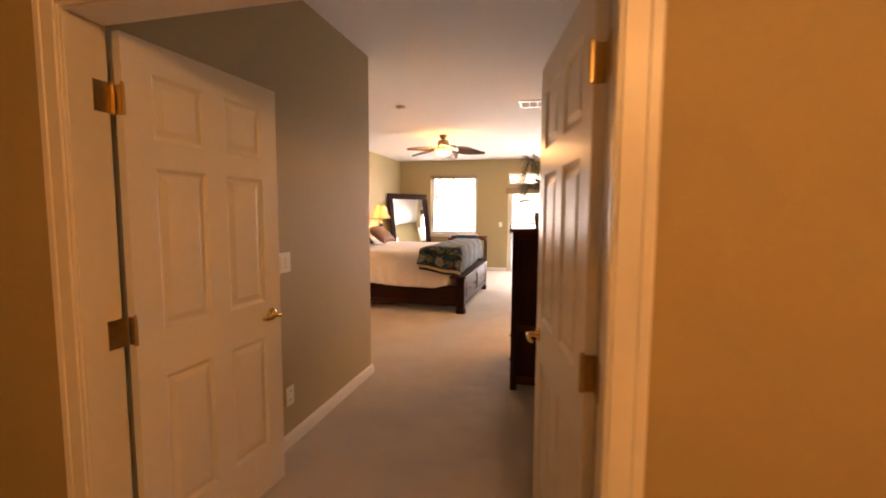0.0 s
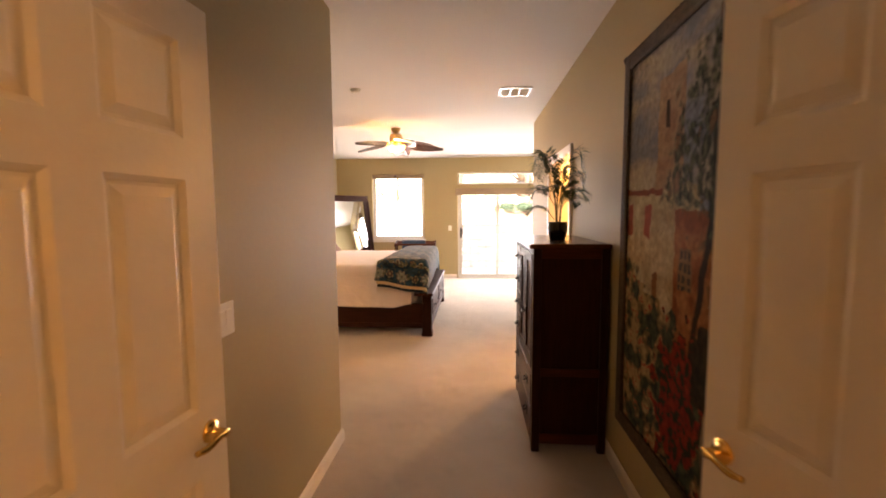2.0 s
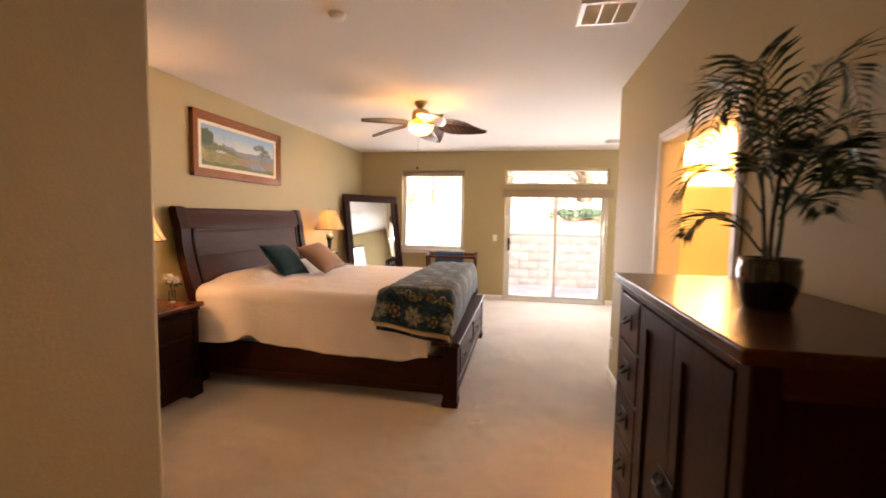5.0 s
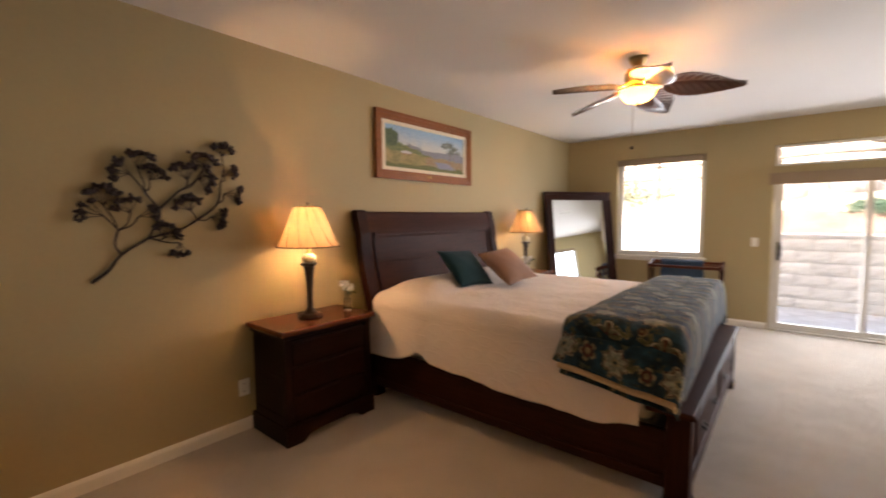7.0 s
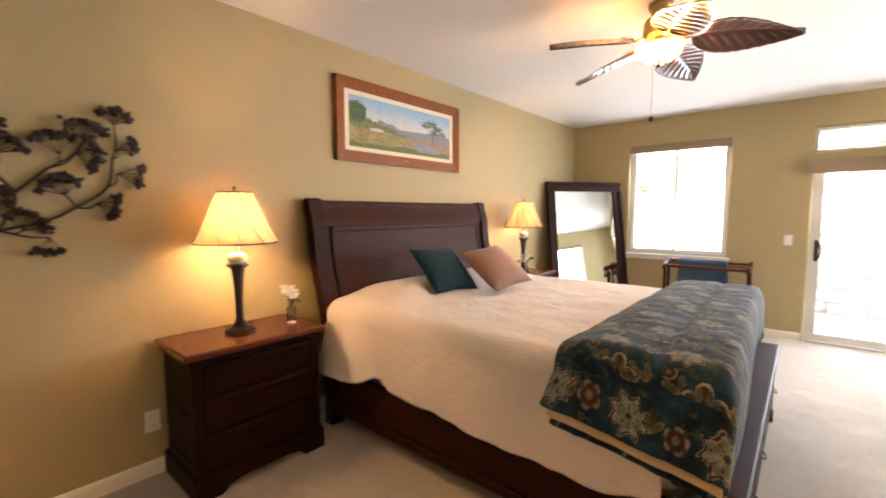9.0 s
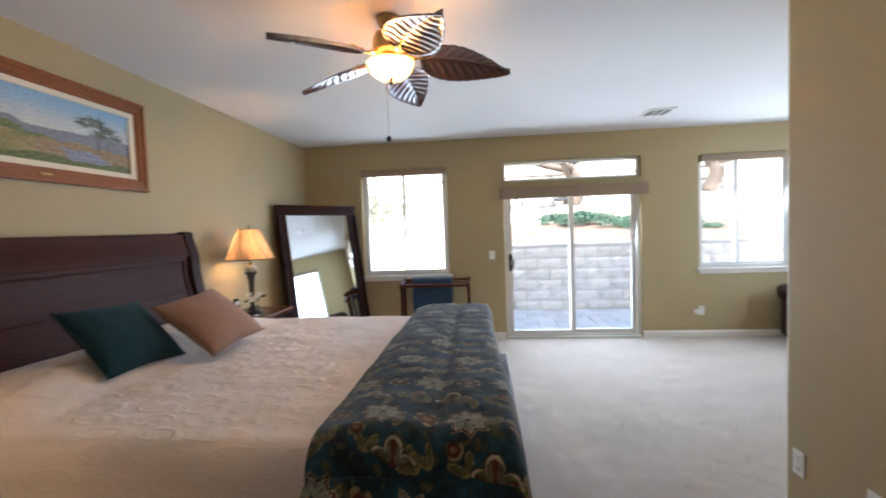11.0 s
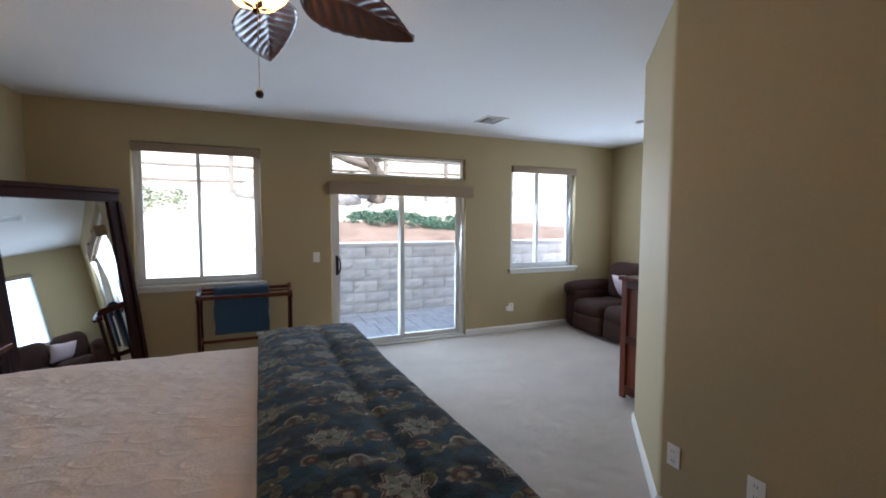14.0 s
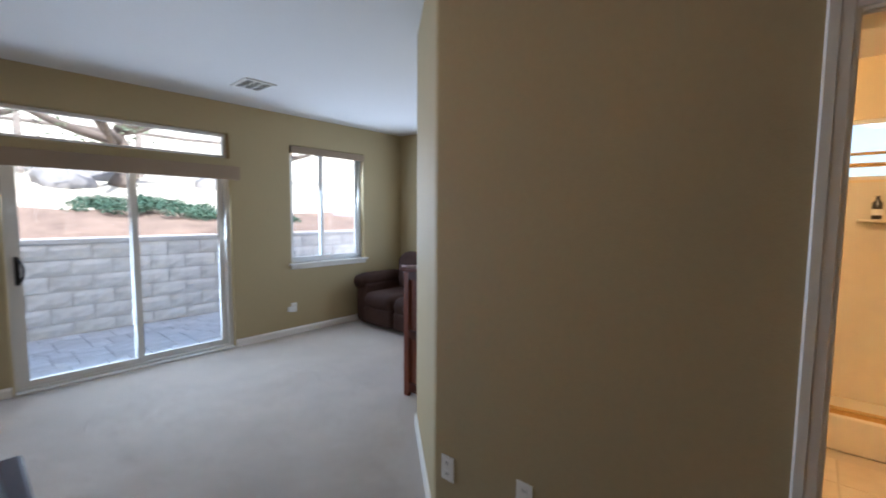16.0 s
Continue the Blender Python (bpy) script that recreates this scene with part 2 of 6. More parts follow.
SOIL = material("moss", (0.05, 0.04, 0.02), 0.95, var=0.3, bump=0.6, bump_scale=60)
STEM = material("plant_stem", (0.07, 0.06, 0.025), 0.7, var=0.3)
PETAL = material("white_petal", (0.85, 0.82, 0.78), 0.6, var=0.05)
MIRROR = material("mirror_silver", (0.76, 0.79, 0.79), 0.01, 1.0, var=0.0)
GLASS = glass("window_glass")
VINYL = material("white_vinyl", (0.72, 0.71, 0.68), 0.4, var=0.02)
ALU = material("almond_aluminium", (0.60, 0.57, 0.51), 0.45, 0.0, var=0.04)
VALANCE = material("woven_valance", (0.30, 0.22, 0.145), 0.9, fine=70, var=0.2, bump=0.5, bump_scale=150, stretch=(1, 1, 8))
CANVAS = painted("oil_paint", 0.55, 0.35, 160)
TAPESTRY = painted("woven_tapestry", 0.9, 0.6, 260)
BORDER = material("woven_border", (0.070, 0.046, 0.026), 0.9, fine=55, var=0.75, bump=0.6, bump_scale=120)
LINEN = material("linen_liner", (0.72, 0.64, 0.48), 0.9, var=0.06, bump=0.3, bump_scale=300)
STONE = material("split_concrete_block", (0.80, 0.77, 0.73), 0.9, fine=14, coarse=3, var=0.22, bump=0.8, bump_scale=18, per_object=0.10)
CORE = material("dark_mortar_core", (0.20, 0.19, 0.18), 0.95, var=0.2)
CAP = material("concrete_cap", (0.62, 0.60, 0.58), 0.9, var=0.1, bump=0.4, bump_scale=60)
PAVER = material("grey_paver", (0.66, 0.65, 0.64), 0.85, fine=40, coarse=4, var=0.2, bump=0.6, bump_scale=70, per_object=0.18)
JOINT = material("dark_joint_sand", (0.50, 0.48, 0.46), 0.95, var=0.2, bump=0.5, bump_scale=80)
BARK_CHIP = material("bark_mulch", (0.20, 0.138, 0.105), 0.95, fine=25, coarse=2, var=0.45, bump=1.0, bump_scale=30)
HILL = material("dry_grass_slope", (0.62, 0.55, 0.43), 0.95, fine=6, coarse=0.6, var=0.3, bump=0.8, bump_scale=12)
PATH_PALE = material("pale_concrete", (0.78, 0.76, 0.72), 0.8, fine=10, coarse=1, var=0.08)
JUNIPER = material("juniper_green", (0.060, 0.120, 0.078), 0.8, fine=12, var=0.4)
OAKLEAF = material("oak_leaf", (0.17, 0.20, 0.12), 0.7, fine=5, var=0.5)
OAKBARK = material("oak_bark", (0.13, 0.10, 0.08), 0.95, fine=12, var=0.4, bump=1.0, bump_scale=25)
ROCK = material("boulder", (0.27, 0.25, 0.24), 0.9, fine=6, coarse=2, var=0.25, bump=0.8, bump_scale=12)
FENCEWOOD = material("weathered_rail", (0.26, 0.22, 0.19), 0.9, fine=12, var=0.3, bump=0.5, bump_scale=30)
STUCCO = material("outside_stucco", (0.55, 0.48, 0.38), 0.9, var=0.08, bump=0.6, bump_scale=60)
TILE = material("cream_floor_tile", (0.62, 0.52, 0.38), 0.25, fine=8, coarse=3, var=0.1, per_object=0.06)
GROUT = material("grout", (0.45, 0.38, 0.28), 0.9, var=0.1)
BATHWALL = material("bath_paint", (0.74, 0.60, 0.36), 0.5, var=0.03)
SHOWER = material("shower_panel", (0.72, 0.65, 0.52), 0.25, fine=5, var=0.06)

# ---- mesh helpers ----


def mesh_object(name, bm, mat, smooth=False):
    me = bpy.data.meshes.new(name)
    bm.normal_update()
    bm.to_mesh(me)
    bm.free()
    for m in (mat if isinstance(mat, (list, tuple)) else [mat]):
        me.materials.append(m)
    if smooth:
        for p in me.polygons:
            p.use_smooth = True
    return new(name, me)


def part(name, bm, mat, parent, label="", smooth=False):
    ob = mesh_object(name, bm, mat, smooth)
    ob.parent = parent
    if label:
        ob["label"] = label
    return ob


def thing(name, m, label, category, group="", kind=""):
    ob = new(name)
    ob.matrix_world = m
    return tagged(ob, label, category, group, kind)


def box(x0, x1, y0, y1, z0, z1, bevel=0.0, segs=2, bm=None):
    bm = bm or bmesh.new()
    tmp = bmesh.new()
    bmesh.ops.create_cube(tmp, size=1)
    for v in tmp.verts:
        v.co = Vector(((x0 + x1) / 2 + v.co.x * (x1 - x0), (y0 + y1) / 2 + v.co.y * (y1 - y0), (z0 + z1) / 2 + v.co.z * (z1 - z0)))
    if bevel:
        bmesh.ops.bevel(tmp, geom=tmp.edges[:], offset=bevel, segments=segs, profile=0.5, affect='EDGES')
    join(bm, tmp)
    return bm


def join(bm, tmp):
    """Adds tmp to bm and frees it."""
    me = bpy.data.meshes.new("tmp")
    tmp.to_mesh(me)
    tmp.free()
    bm.from_mesh(me)
    bpy.data.meshes.remove(me)
    return bm


def lathe(profile, n=24, cx=0, cy=0, bm=None, squash=1.0):
    """profile: (radius, z) from the bottom up."""
    bm = bm or bmesh.new()
    rings = []
    for r, z in profile:
        if r < 1e-5:
            rings.append([bm.verts.new((cx, cy, z))])
        else:
            rings.append([bm.verts.new((cx + r * math.cos(2 * math.pi * i / n), cy + squash * r * math.sin(2 * math.pi * i / n), z)) for i in range(n)])
    for a, b in zip(rings, rings[1:]):
        for i in range(n):
            j = (i + 1) % n
            vs = [a[i % len(a)], a[j % len(a)], b[j % len(b)], b[i % len(b)]]
            vs = [v for k, v in enumerate(vs) if v not in vs[:k]]
            if len(vs) > 2:
                bm.faces.new(vs)
    return bm


def tube(points, radii, n=8, bm=None):
    bm = bm or bmesh.new()
    pts = [Vector(p) for p in points]
    if not isinstance(radii, (list, tuple)):
        radii = [radii] * len(pts)
    rings = []
    up = Vector((0.31, 0.17, 0.93)).normalized()
    for i, p in enumerate(pts):
        d = (pts[min(i + 1, len(pts) - 1)] - pts[max(i - 1, 0)]).normalized()
        s = d.cross(up)
        s = s.normalized() if s.length > 1e-4 else Vector((1, 0, 0))
        t = d.cross(s).normalized()
        rings.append([bm.verts.new(p + radii[i] * (math.cos(2 * math.pi * k / n) * s + math.sin(2 * math.pi * k / n) * t)) for k in range(n)])
    for a, b in zip(rings, rings[1:]):
        for i in range(n):
            bm.faces.new((a[i], a[(i + 1) % n], b[(i + 1) % n], b[i]))
    bm.faces.new(rings[0][::-1])
    bm.faces.new(rings[-1])
    return bm


def curve_points(ctrl, n=8):
    """A smooth line through the given points."""
    c = [Vector(p) for p in ctrl]
    c = [2 * c[0] - c[1]] + c + [2 * c[-1] - c[-2]]
    out = []
    for i in range(1, len(c) - 2):
        for k in range(n):
            t = k / n
            out.append(0.5 * ((2 * c[i]) + (c[i + 1] - c[i - 1]) * t + (2 * c[i - 1] - 5 * c[i] + 4 * c[i + 1] - c[i + 2]) * t * t + (3 * c[i] - c[i - 1] - 3 * c[i + 1] + c[i + 2]) * t ** 3))
    out.append(c[-2])
    return out


def prism(outline, z0, z1, bm=None, axis='z'):
    """An outline (counter-clockwise) drawn out from z0 to z1. axis y: the outline is (x, z); axis x: (y, z)."""
    bm = bm or bmesh.new()
    put = {'z': lambda p, h: (p[0], p[1], h), 'y': lambda p, h: (p[0], h, p[1]), 'x': lambda p, h: (h, p[0], p[1])}[axis]
    a = [bm.verts.new(put(p, z0)) for p in outline]
    b = [bm.verts.new(put(p, z1)) for p in outline]
    n = len(outline)
    bm.faces.new(a[::-1])
    bm.faces.new(b)
    for i in range(n):
        bm.faces.new((a[i], a[(i + 1) % n], b[(i + 1) % n], b[i]))
    bmesh.ops.recalc_face_normals(bm, faces=bm.faces[:])
    return bm


def sheet(nu, nv, fn, bm=None, flip=False):
    """A grid of points fn(u, v), u and v from 0 to 1."""
    bm = bm or bmesh.new()
    g = [[bm.verts.new(fn(i / nu, j / nv)) for j in range(nv + 1)] for i in range(nu + 1)]
    for i in range(nu):
        for j in range(nv):
            f = (g[i][j], g[i + 1][j], g[i + 1][j + 1], g[i][j + 1])
            bm.faces.new(f[::-1] if flip else f)
    return bm


def panel_grid(us, zs, solid, d0, d1, axis):
    """Boxes of a grid as one clean skin: axis x runs along y, axis y along x; d0 to d1 is the thickness."""
    bm = bmesh.new()
    cache = {}

    def v(i, k, d):
        key = (i, k, d)
        if key not in cache:
            w = d1 if d else d0
            cache[key] = bm.verts.new((w, us[i], zs[k]) if axis == 'x' else (us[i], w, zs[k]))
        return cache[key]
    nu, nz = len(us) - 1, len(zs) - 1
    ok = lambda i, k: 0 <= i < nu and 0 <= k < nz and solid(i, k)
    for i in range(nu):
        for k in range(nz):
            if not ok(i, k):
                continue
            bm.faces.new((v(i, k, 0), v(i + 1, k, 0), v(i + 1, k + 1, 0), v(i, k + 1, 0)))
            bm.faces.new((v(i, k, 1), v(i, k + 1, 1), v(i + 1, k + 1, 1), v(i + 1, k, 1)))
            for di, dk, a, b in ((-1, 0, (i, k), (i, k + 1)), (1, 0, (i + 1, k + 1), (i + 1, k)), (0, -1, (i + 1, k), (i, k)), (0, 1, (i, k + 1), (i + 1, k + 1))):
                if not ok(i + di, k + dk):
                    bm.faces.new((v(*a, 0), v(*b, 0), v(*b, 1), v(*a, 1)))
    bmesh.ops.recalc_face_normals(bm, faces=bm.faces[:])
    return bm


def wall_mesh(axis, d0, d1, u0, u1, z0, z1, holes=(), round_edge=0.0):
    us = sorted({u0, u1, *[h[0] for h in holes], *[h[1] for h in holes]})
    zs = sorted({z0, z1, *[h[2] for h in holes], *[h[3] for h in holes]})

    def solid(i, k):
        u, z = (us[i] + us[i + 1]) / 2, (zs[k] + zs[k + 1]) / 2
        return not any(h[0] < u < h[1] and h[2] < z < h[3] for h in holes)
    bm = panel_grid(us, zs, solid, d0, d1, axis)
    if round_edge:
        near = []
        for e in bm.edges:
            a, b = e.verts[0].co, e.verts[1].co
            i = 0 if axis == 'x' else 1
            if abs(a[i] - d0) < 1e-6 and abs(b[i] - d0) < 1e-6 and e.is_manifold and e.calc_face_angle(0) > 1:
                if any(h[0] - 1e-4 <= min(a[1 - i], b[1 - i]) and max(a[1 - i], b[1 - i]) <= h[1] + 1e-4 and h[2] - 1e-4 <= min(a.z, b.z) and max(a.z, b.z) <= h[3] + 1e-4 for h in holes):
                    near.append(e)
        if near:
            bmesh.ops.bevel(bm, geom=near, offset=round_edge, segments=3, profile=0.5, affect='EDGES')
    return bm


def structure(name, bm, mat, label, category, smooth=False):
    return tagged(mesh_object(name, bm, mat, smooth), label, category, kind="structure")


def pattern(ob, fn):
    """Stores fn(point index) as a colour on the points."""
    at = ob.data.color_attributes.new("pattern", 'FLOAT_COLOR', 'POINT')
    data = []
    for v in ob.data.vertices:
        data.extend((*fn(v.index, v.co), 1.0))
    at.data.foreach_set("color", data)
    return ob


def solid(ob, thickness, offset=-1.0):
    md = ob.modifiers.new("thickness", 'SOLIDIFY')
    md.thickness, md.offset = thickness, offset
    return ob


def clamp(v, a=0.0, b=1.0):
    return max(a, min(b, v))


def ease(a, b, v):
    t = clamp((v - a) / (b - a))
    return t * t * (3 - 2 * t)


def fade(a, b, t):
    return tuple(p + (q - p) * t for p, q in zip(a, b))


def fbm(x, y, z=0.0, s=1.0):
    return noise.fractal(Vector((x * s, y * s, z * s)), 1.0, 2.0, 4)

# ---- the room: walls, floor, ceiling ----
L, R, F, H = -3.72, 0.255, 11.58, 2.74
CLOSET, DOOR_Y, EAST, ALCOVE, BATHN, BATHE = 4.53, 2.22, 3.45, 8.77, 7.62, 3.40
W1 = (-2.90, -1.715, 0.905, 2.37)
W2 = (1.58, 2.715, 0.905, 2.37)
TRANSOM = (-0.935, 0.843, 2.14, 2.405)
SLIDER = (-0.935, 0.843, 0.0, 2.04)
BATH = (5.62, 6.62, 0.0, 2.035)

structure("floor", box(L - 0.15, EAST + 0.15, -1.2, F + 0.16, -0.12, 0.0), CARPET, "beige cut-pile carpet over the whole floor", "floor")
structure("ceiling", box(L - 0.15, EAST + 0.15, -1.2, F + 0.15, H, H + 0.12), CEIL, "off-white lightly textured plaster ceiling", "ceiling")
structure("wall_north", wall_mesh('y', F, F + 0.15, L - 0.15, EAST + 0.15, 0, H, [W1, W2, TRANSOM, SLIDER], 0.018), WALL, "tan painted wall with windows and a sliding door", "wall")
structure("wall_west", box(L - 0.15, L, CLOSET - 0.9, F, 0, H), WALL, "plain tan painted wall behind the bed", "wall")
# the closet wall stands a little askew
SKEW = Matrix.Translation((-1.57, CLOSET, 0)) @ pose(0, 0, 0, 0, 0, -4.0) @ Matrix.Translation((1.57, -CLOSET, 0))
structure("wall_closet", wall_mesh('y', CLOSET - 0.12, CLOSET, L - 0.02, -1.57, 0, H, [(-3.60, -1.80, 0, 2.06)]), WALL, "tan wall with a wide closet opening", "wall").matrix_world = SKEW
structure("wall_closet_back", box(L, -1.57, CLOSET - 0.9, CLOSET - 0.8, 0, H), WALL, "plain wall at the back of the closet", "wall")
bm = box(-1.57, -1.45, DOOR_Y, 4.53, 0, H)
edge = [e for e in bm.edges if all(v.co.y > 4.52 and v.co.x > -1.46 for v in e.verts)]
bmesh.ops.bevel(bm, geom=edge, offset=0.02, segments=4, profile=0.5, affect='EDGES')
structure("wall_hall_west", bm, WALL, "tan painted wall of the short entry passage", "wall")
structure("wall_east_hall", wall_mesh('x', R, R + 0.12, DOOR_Y, 7.90, 0, H, [BATH]), WALL, "tan painted wall with the bathroom doorway", "wall")


def arc(cx, cy, r, a0, a1, n=5):
    return [(cx + r * math.cos(radians(a0 + (a1 - a0) * i / n)), cy + r * math.sin(radians(a0 + (a1 - a0) * i / n))) for i in range(n + 1)]


CH0, CH1 = (R, 7.97), (0.95, ALCOVE)
ang = math.degrees(math.atan2(CH1[1] - CH0[1], CH1[0] - CH0[0]))
outline = [(R, 7.90), (R, 7.955), (R + 0.006, 7.972), (R + 0.016, 7.988), (CH1[0] - 0.016, CH1[1] - 0.018), (CH1[0], CH1[1] - 0.005), (CH1[0] + 0.02, ALCOVE), (EAST, ALCOVE), (EAST, ALCOVE - 0.12), (1.0, ALCOVE - 0.12), (R + 0.12, 7.93), (R + 0.12, 7.90)]
structure("wall_alcove", prism(outline[::-1], 0, H), WALL, "tan angled wall with rounded corners, turning into the sitting alcove", "wall")
structure("wall_east", wall_mesh('x', EAST, EAST + 0.15, ALCOVE - 0.12, F, 0, H, [(9.75, 10.75, 0.905, 2.37)]), WALL, "plain tan painted wall of the sitting alcove", "wall")
structure("wall_entry", wall_mesh('y', DOOR_Y - 0.12, DOOR_Y, -2.3, 1.75, 0, H, [(-1.39, 0.22, 0, 2.06)]), HALLWALL, "painted hallway wall around the double doors", "wall")
structure("wall_hallway_west", box(-2.42, -2.3, -1.1, DOOR_Y, 0, H), HALLWALL, "plain painted hallway wall", "wall")
structure("wall_hallway_east", box(1.75, 1.87, -1.1, DOOR_Y, 0, H), HALLWALL, "plain painted hallway wall", "wall")
structure("wall_hallway_south", box(-2.42, 1.87, -1.2, -1.1, 0, H), HALLWALL, "plain painted hallway wall", "wall")
# bathroom shell
structure("wall_bath_north", box(R + 0.12, BATHE, BATHN, BATHN + 0.1, 0, H), BATHWALL, "warm painted bathroom wall", "wall")
structure("wall_bath_south", box(R + 0.12, BATHE, 4.7, 4.8, 0, H), BATHWALL, "warm painted bathroom wall", "wall")
structure("wall_bath_east", wall_mesh('x', BATHE, BATHE + 0.12, 4.7, BATHN + 0.1, 0, H, [(5.9, 6.56, 1.82, 2.28)]), BATHWALL, "warm painted bathroom wall with a small high window", "wall")
structure("bath_floor", box(R + 0.125, BATHE, 4.8, BATHN, 0.0, 0.012), GROUT, "grouted bathroom floor under square tiles", "floor")

BASE_H = 0.085


def baseboard(name, pts):
    """A moulded board along a line of floor points; the room lies to the left of the line."""
    prof = [(0, 0), (0.014, 0), (0.014, BASE_H - 0.022), (0.008, BASE_H - 0.008), (0.004, BASE_H), (0, BASE_H)]
    bm = bmesh.new()
    p = [Vector((*q, 0)) for q in pts]
    rows = []
    for i, q in enumerate(p):
        d0 = (q - p[i - 1]).normalized() if i else (p[1] - q).normalized()
        d1 = (p[i + 1] - q).normalized() if i < len(p) - 1 else d0
        n0, n1 = Vector((-d0.y, d0.x, 0)), Vector((-d1.y, d1.x, 0))
        n = (n0 + n1).normalized()
        n = n / max(0.3, n.dot(n0))
        rows.append([bm.verts.new(q + n * a + Vector((0, 0, b))) for a, b in prof])
    for a, b in zip(rows, rows[1:]):
        for k in range(len(prof) - 1):
            bm.faces.new((a[k], a[k + 1], b[k + 1], b[k]))
    bm.faces.new(rows[0])
    bm.faces.new(rows[-1][::-1])
    bmesh.ops.recalc_face_normals(bm, faces=bm.faces[:])
    return structure(name, bm, TRIM, "white moulded wooden baseboard along the wall", "baseboard")


baseboard("baseboard", [(SLIDER[0] - 0.02, F), (L, F), (L, CLOSET + 0.15)])
baseboard("baseboard", [(-1.57, 4.53), (-1.45, 4.53), (-1.45, DOOR_Y + 0.02)])
baseboard("baseboard", [(R, DOOR_Y + 0.02), (R, BATH[0] - 0.07)])
baseboard("baseboard", [(R, BATH[1] + 0.07), CH0, CH1, (EAST, ALCOVE), (EAST, F), (SLIDER[1] + 0.02, F)])

# ---- door frames ----


def casing(name, axis, face, out, u0, u1, top, wide=0.065):
    """Moulded casing round an opening; out: +1 or -1, the way that it stands proud of the face."""
    bm = bmesh.new()
    for a, b, d in ((0.0, wide, 0.012), (0.010, wide - 0.010, 0.018), (wide - 0.03, wide - 0.003, 0.022)):
        lo, hi = sorted((face, face + out * d))
        for s0, s1, z0, z1 in ((u0 - b, u0 - a, 0, top + b), (u1 + a, u1 + b, 0, top + b), (u0 - a + 0.0005, u1 + a - 0.0005, top + a, top + b)):
            if axis == 'y':
                box(s0, s1, lo, hi, z0, z1, 0.003, 1, bm)
            else:
                box(lo, hi, s0, s1, z0, z1, 0.003, 1, bm)
    return structure(name, bm, TRIM, "white moulded casing round a doorway", "door casing")


def jambs(name, axis, d0, d1, u0, u1, top, t=0.02):
    bm = bmesh.new()
    for s0, s1, z0, z1 in ((u0 - t, u0, 0, top + t), (u1, u1 + t, 0, top + t), (u0, u1, top, top + t)):
        if axis == 'y':
            box(s0 + 0.001, s1 - 0.001, d0, d1, z0, z1 - 0.001, 0.002, 1, bm)
        else:
            box(d0, d1, s0 + 0.001, s1 - 0.001, z0, z1 - 0.001, 0.002, 1, bm)
    return structure(name, bm, TRIM, "white painted door jamb lining", "door jamb")


casing("trim", 'y', DOOR_Y - 0.12, -1, -1.372, 0.202, 2.045, 0.092)
casing("trim", 'y', DOOR_Y, 1, -1.375, 0.205, 2.045, 0.04)
jambs("door_frame", 'y', DOOR_Y - 0.121, DOOR_Y + 0.001, -1.37, 0.20, 2.04)
casing("trim", 'x', R, -1, BATH[0] + 0.02, BATH[1] - 0.02, 2.02)
jambs("door_frame", 'x', R - 0.001, R + 0.121, BATH[0] + 0.02, BATH[1] - 0.02, 2.015)


HINGE_X = {1: -1.3695, -1: 0.1995}


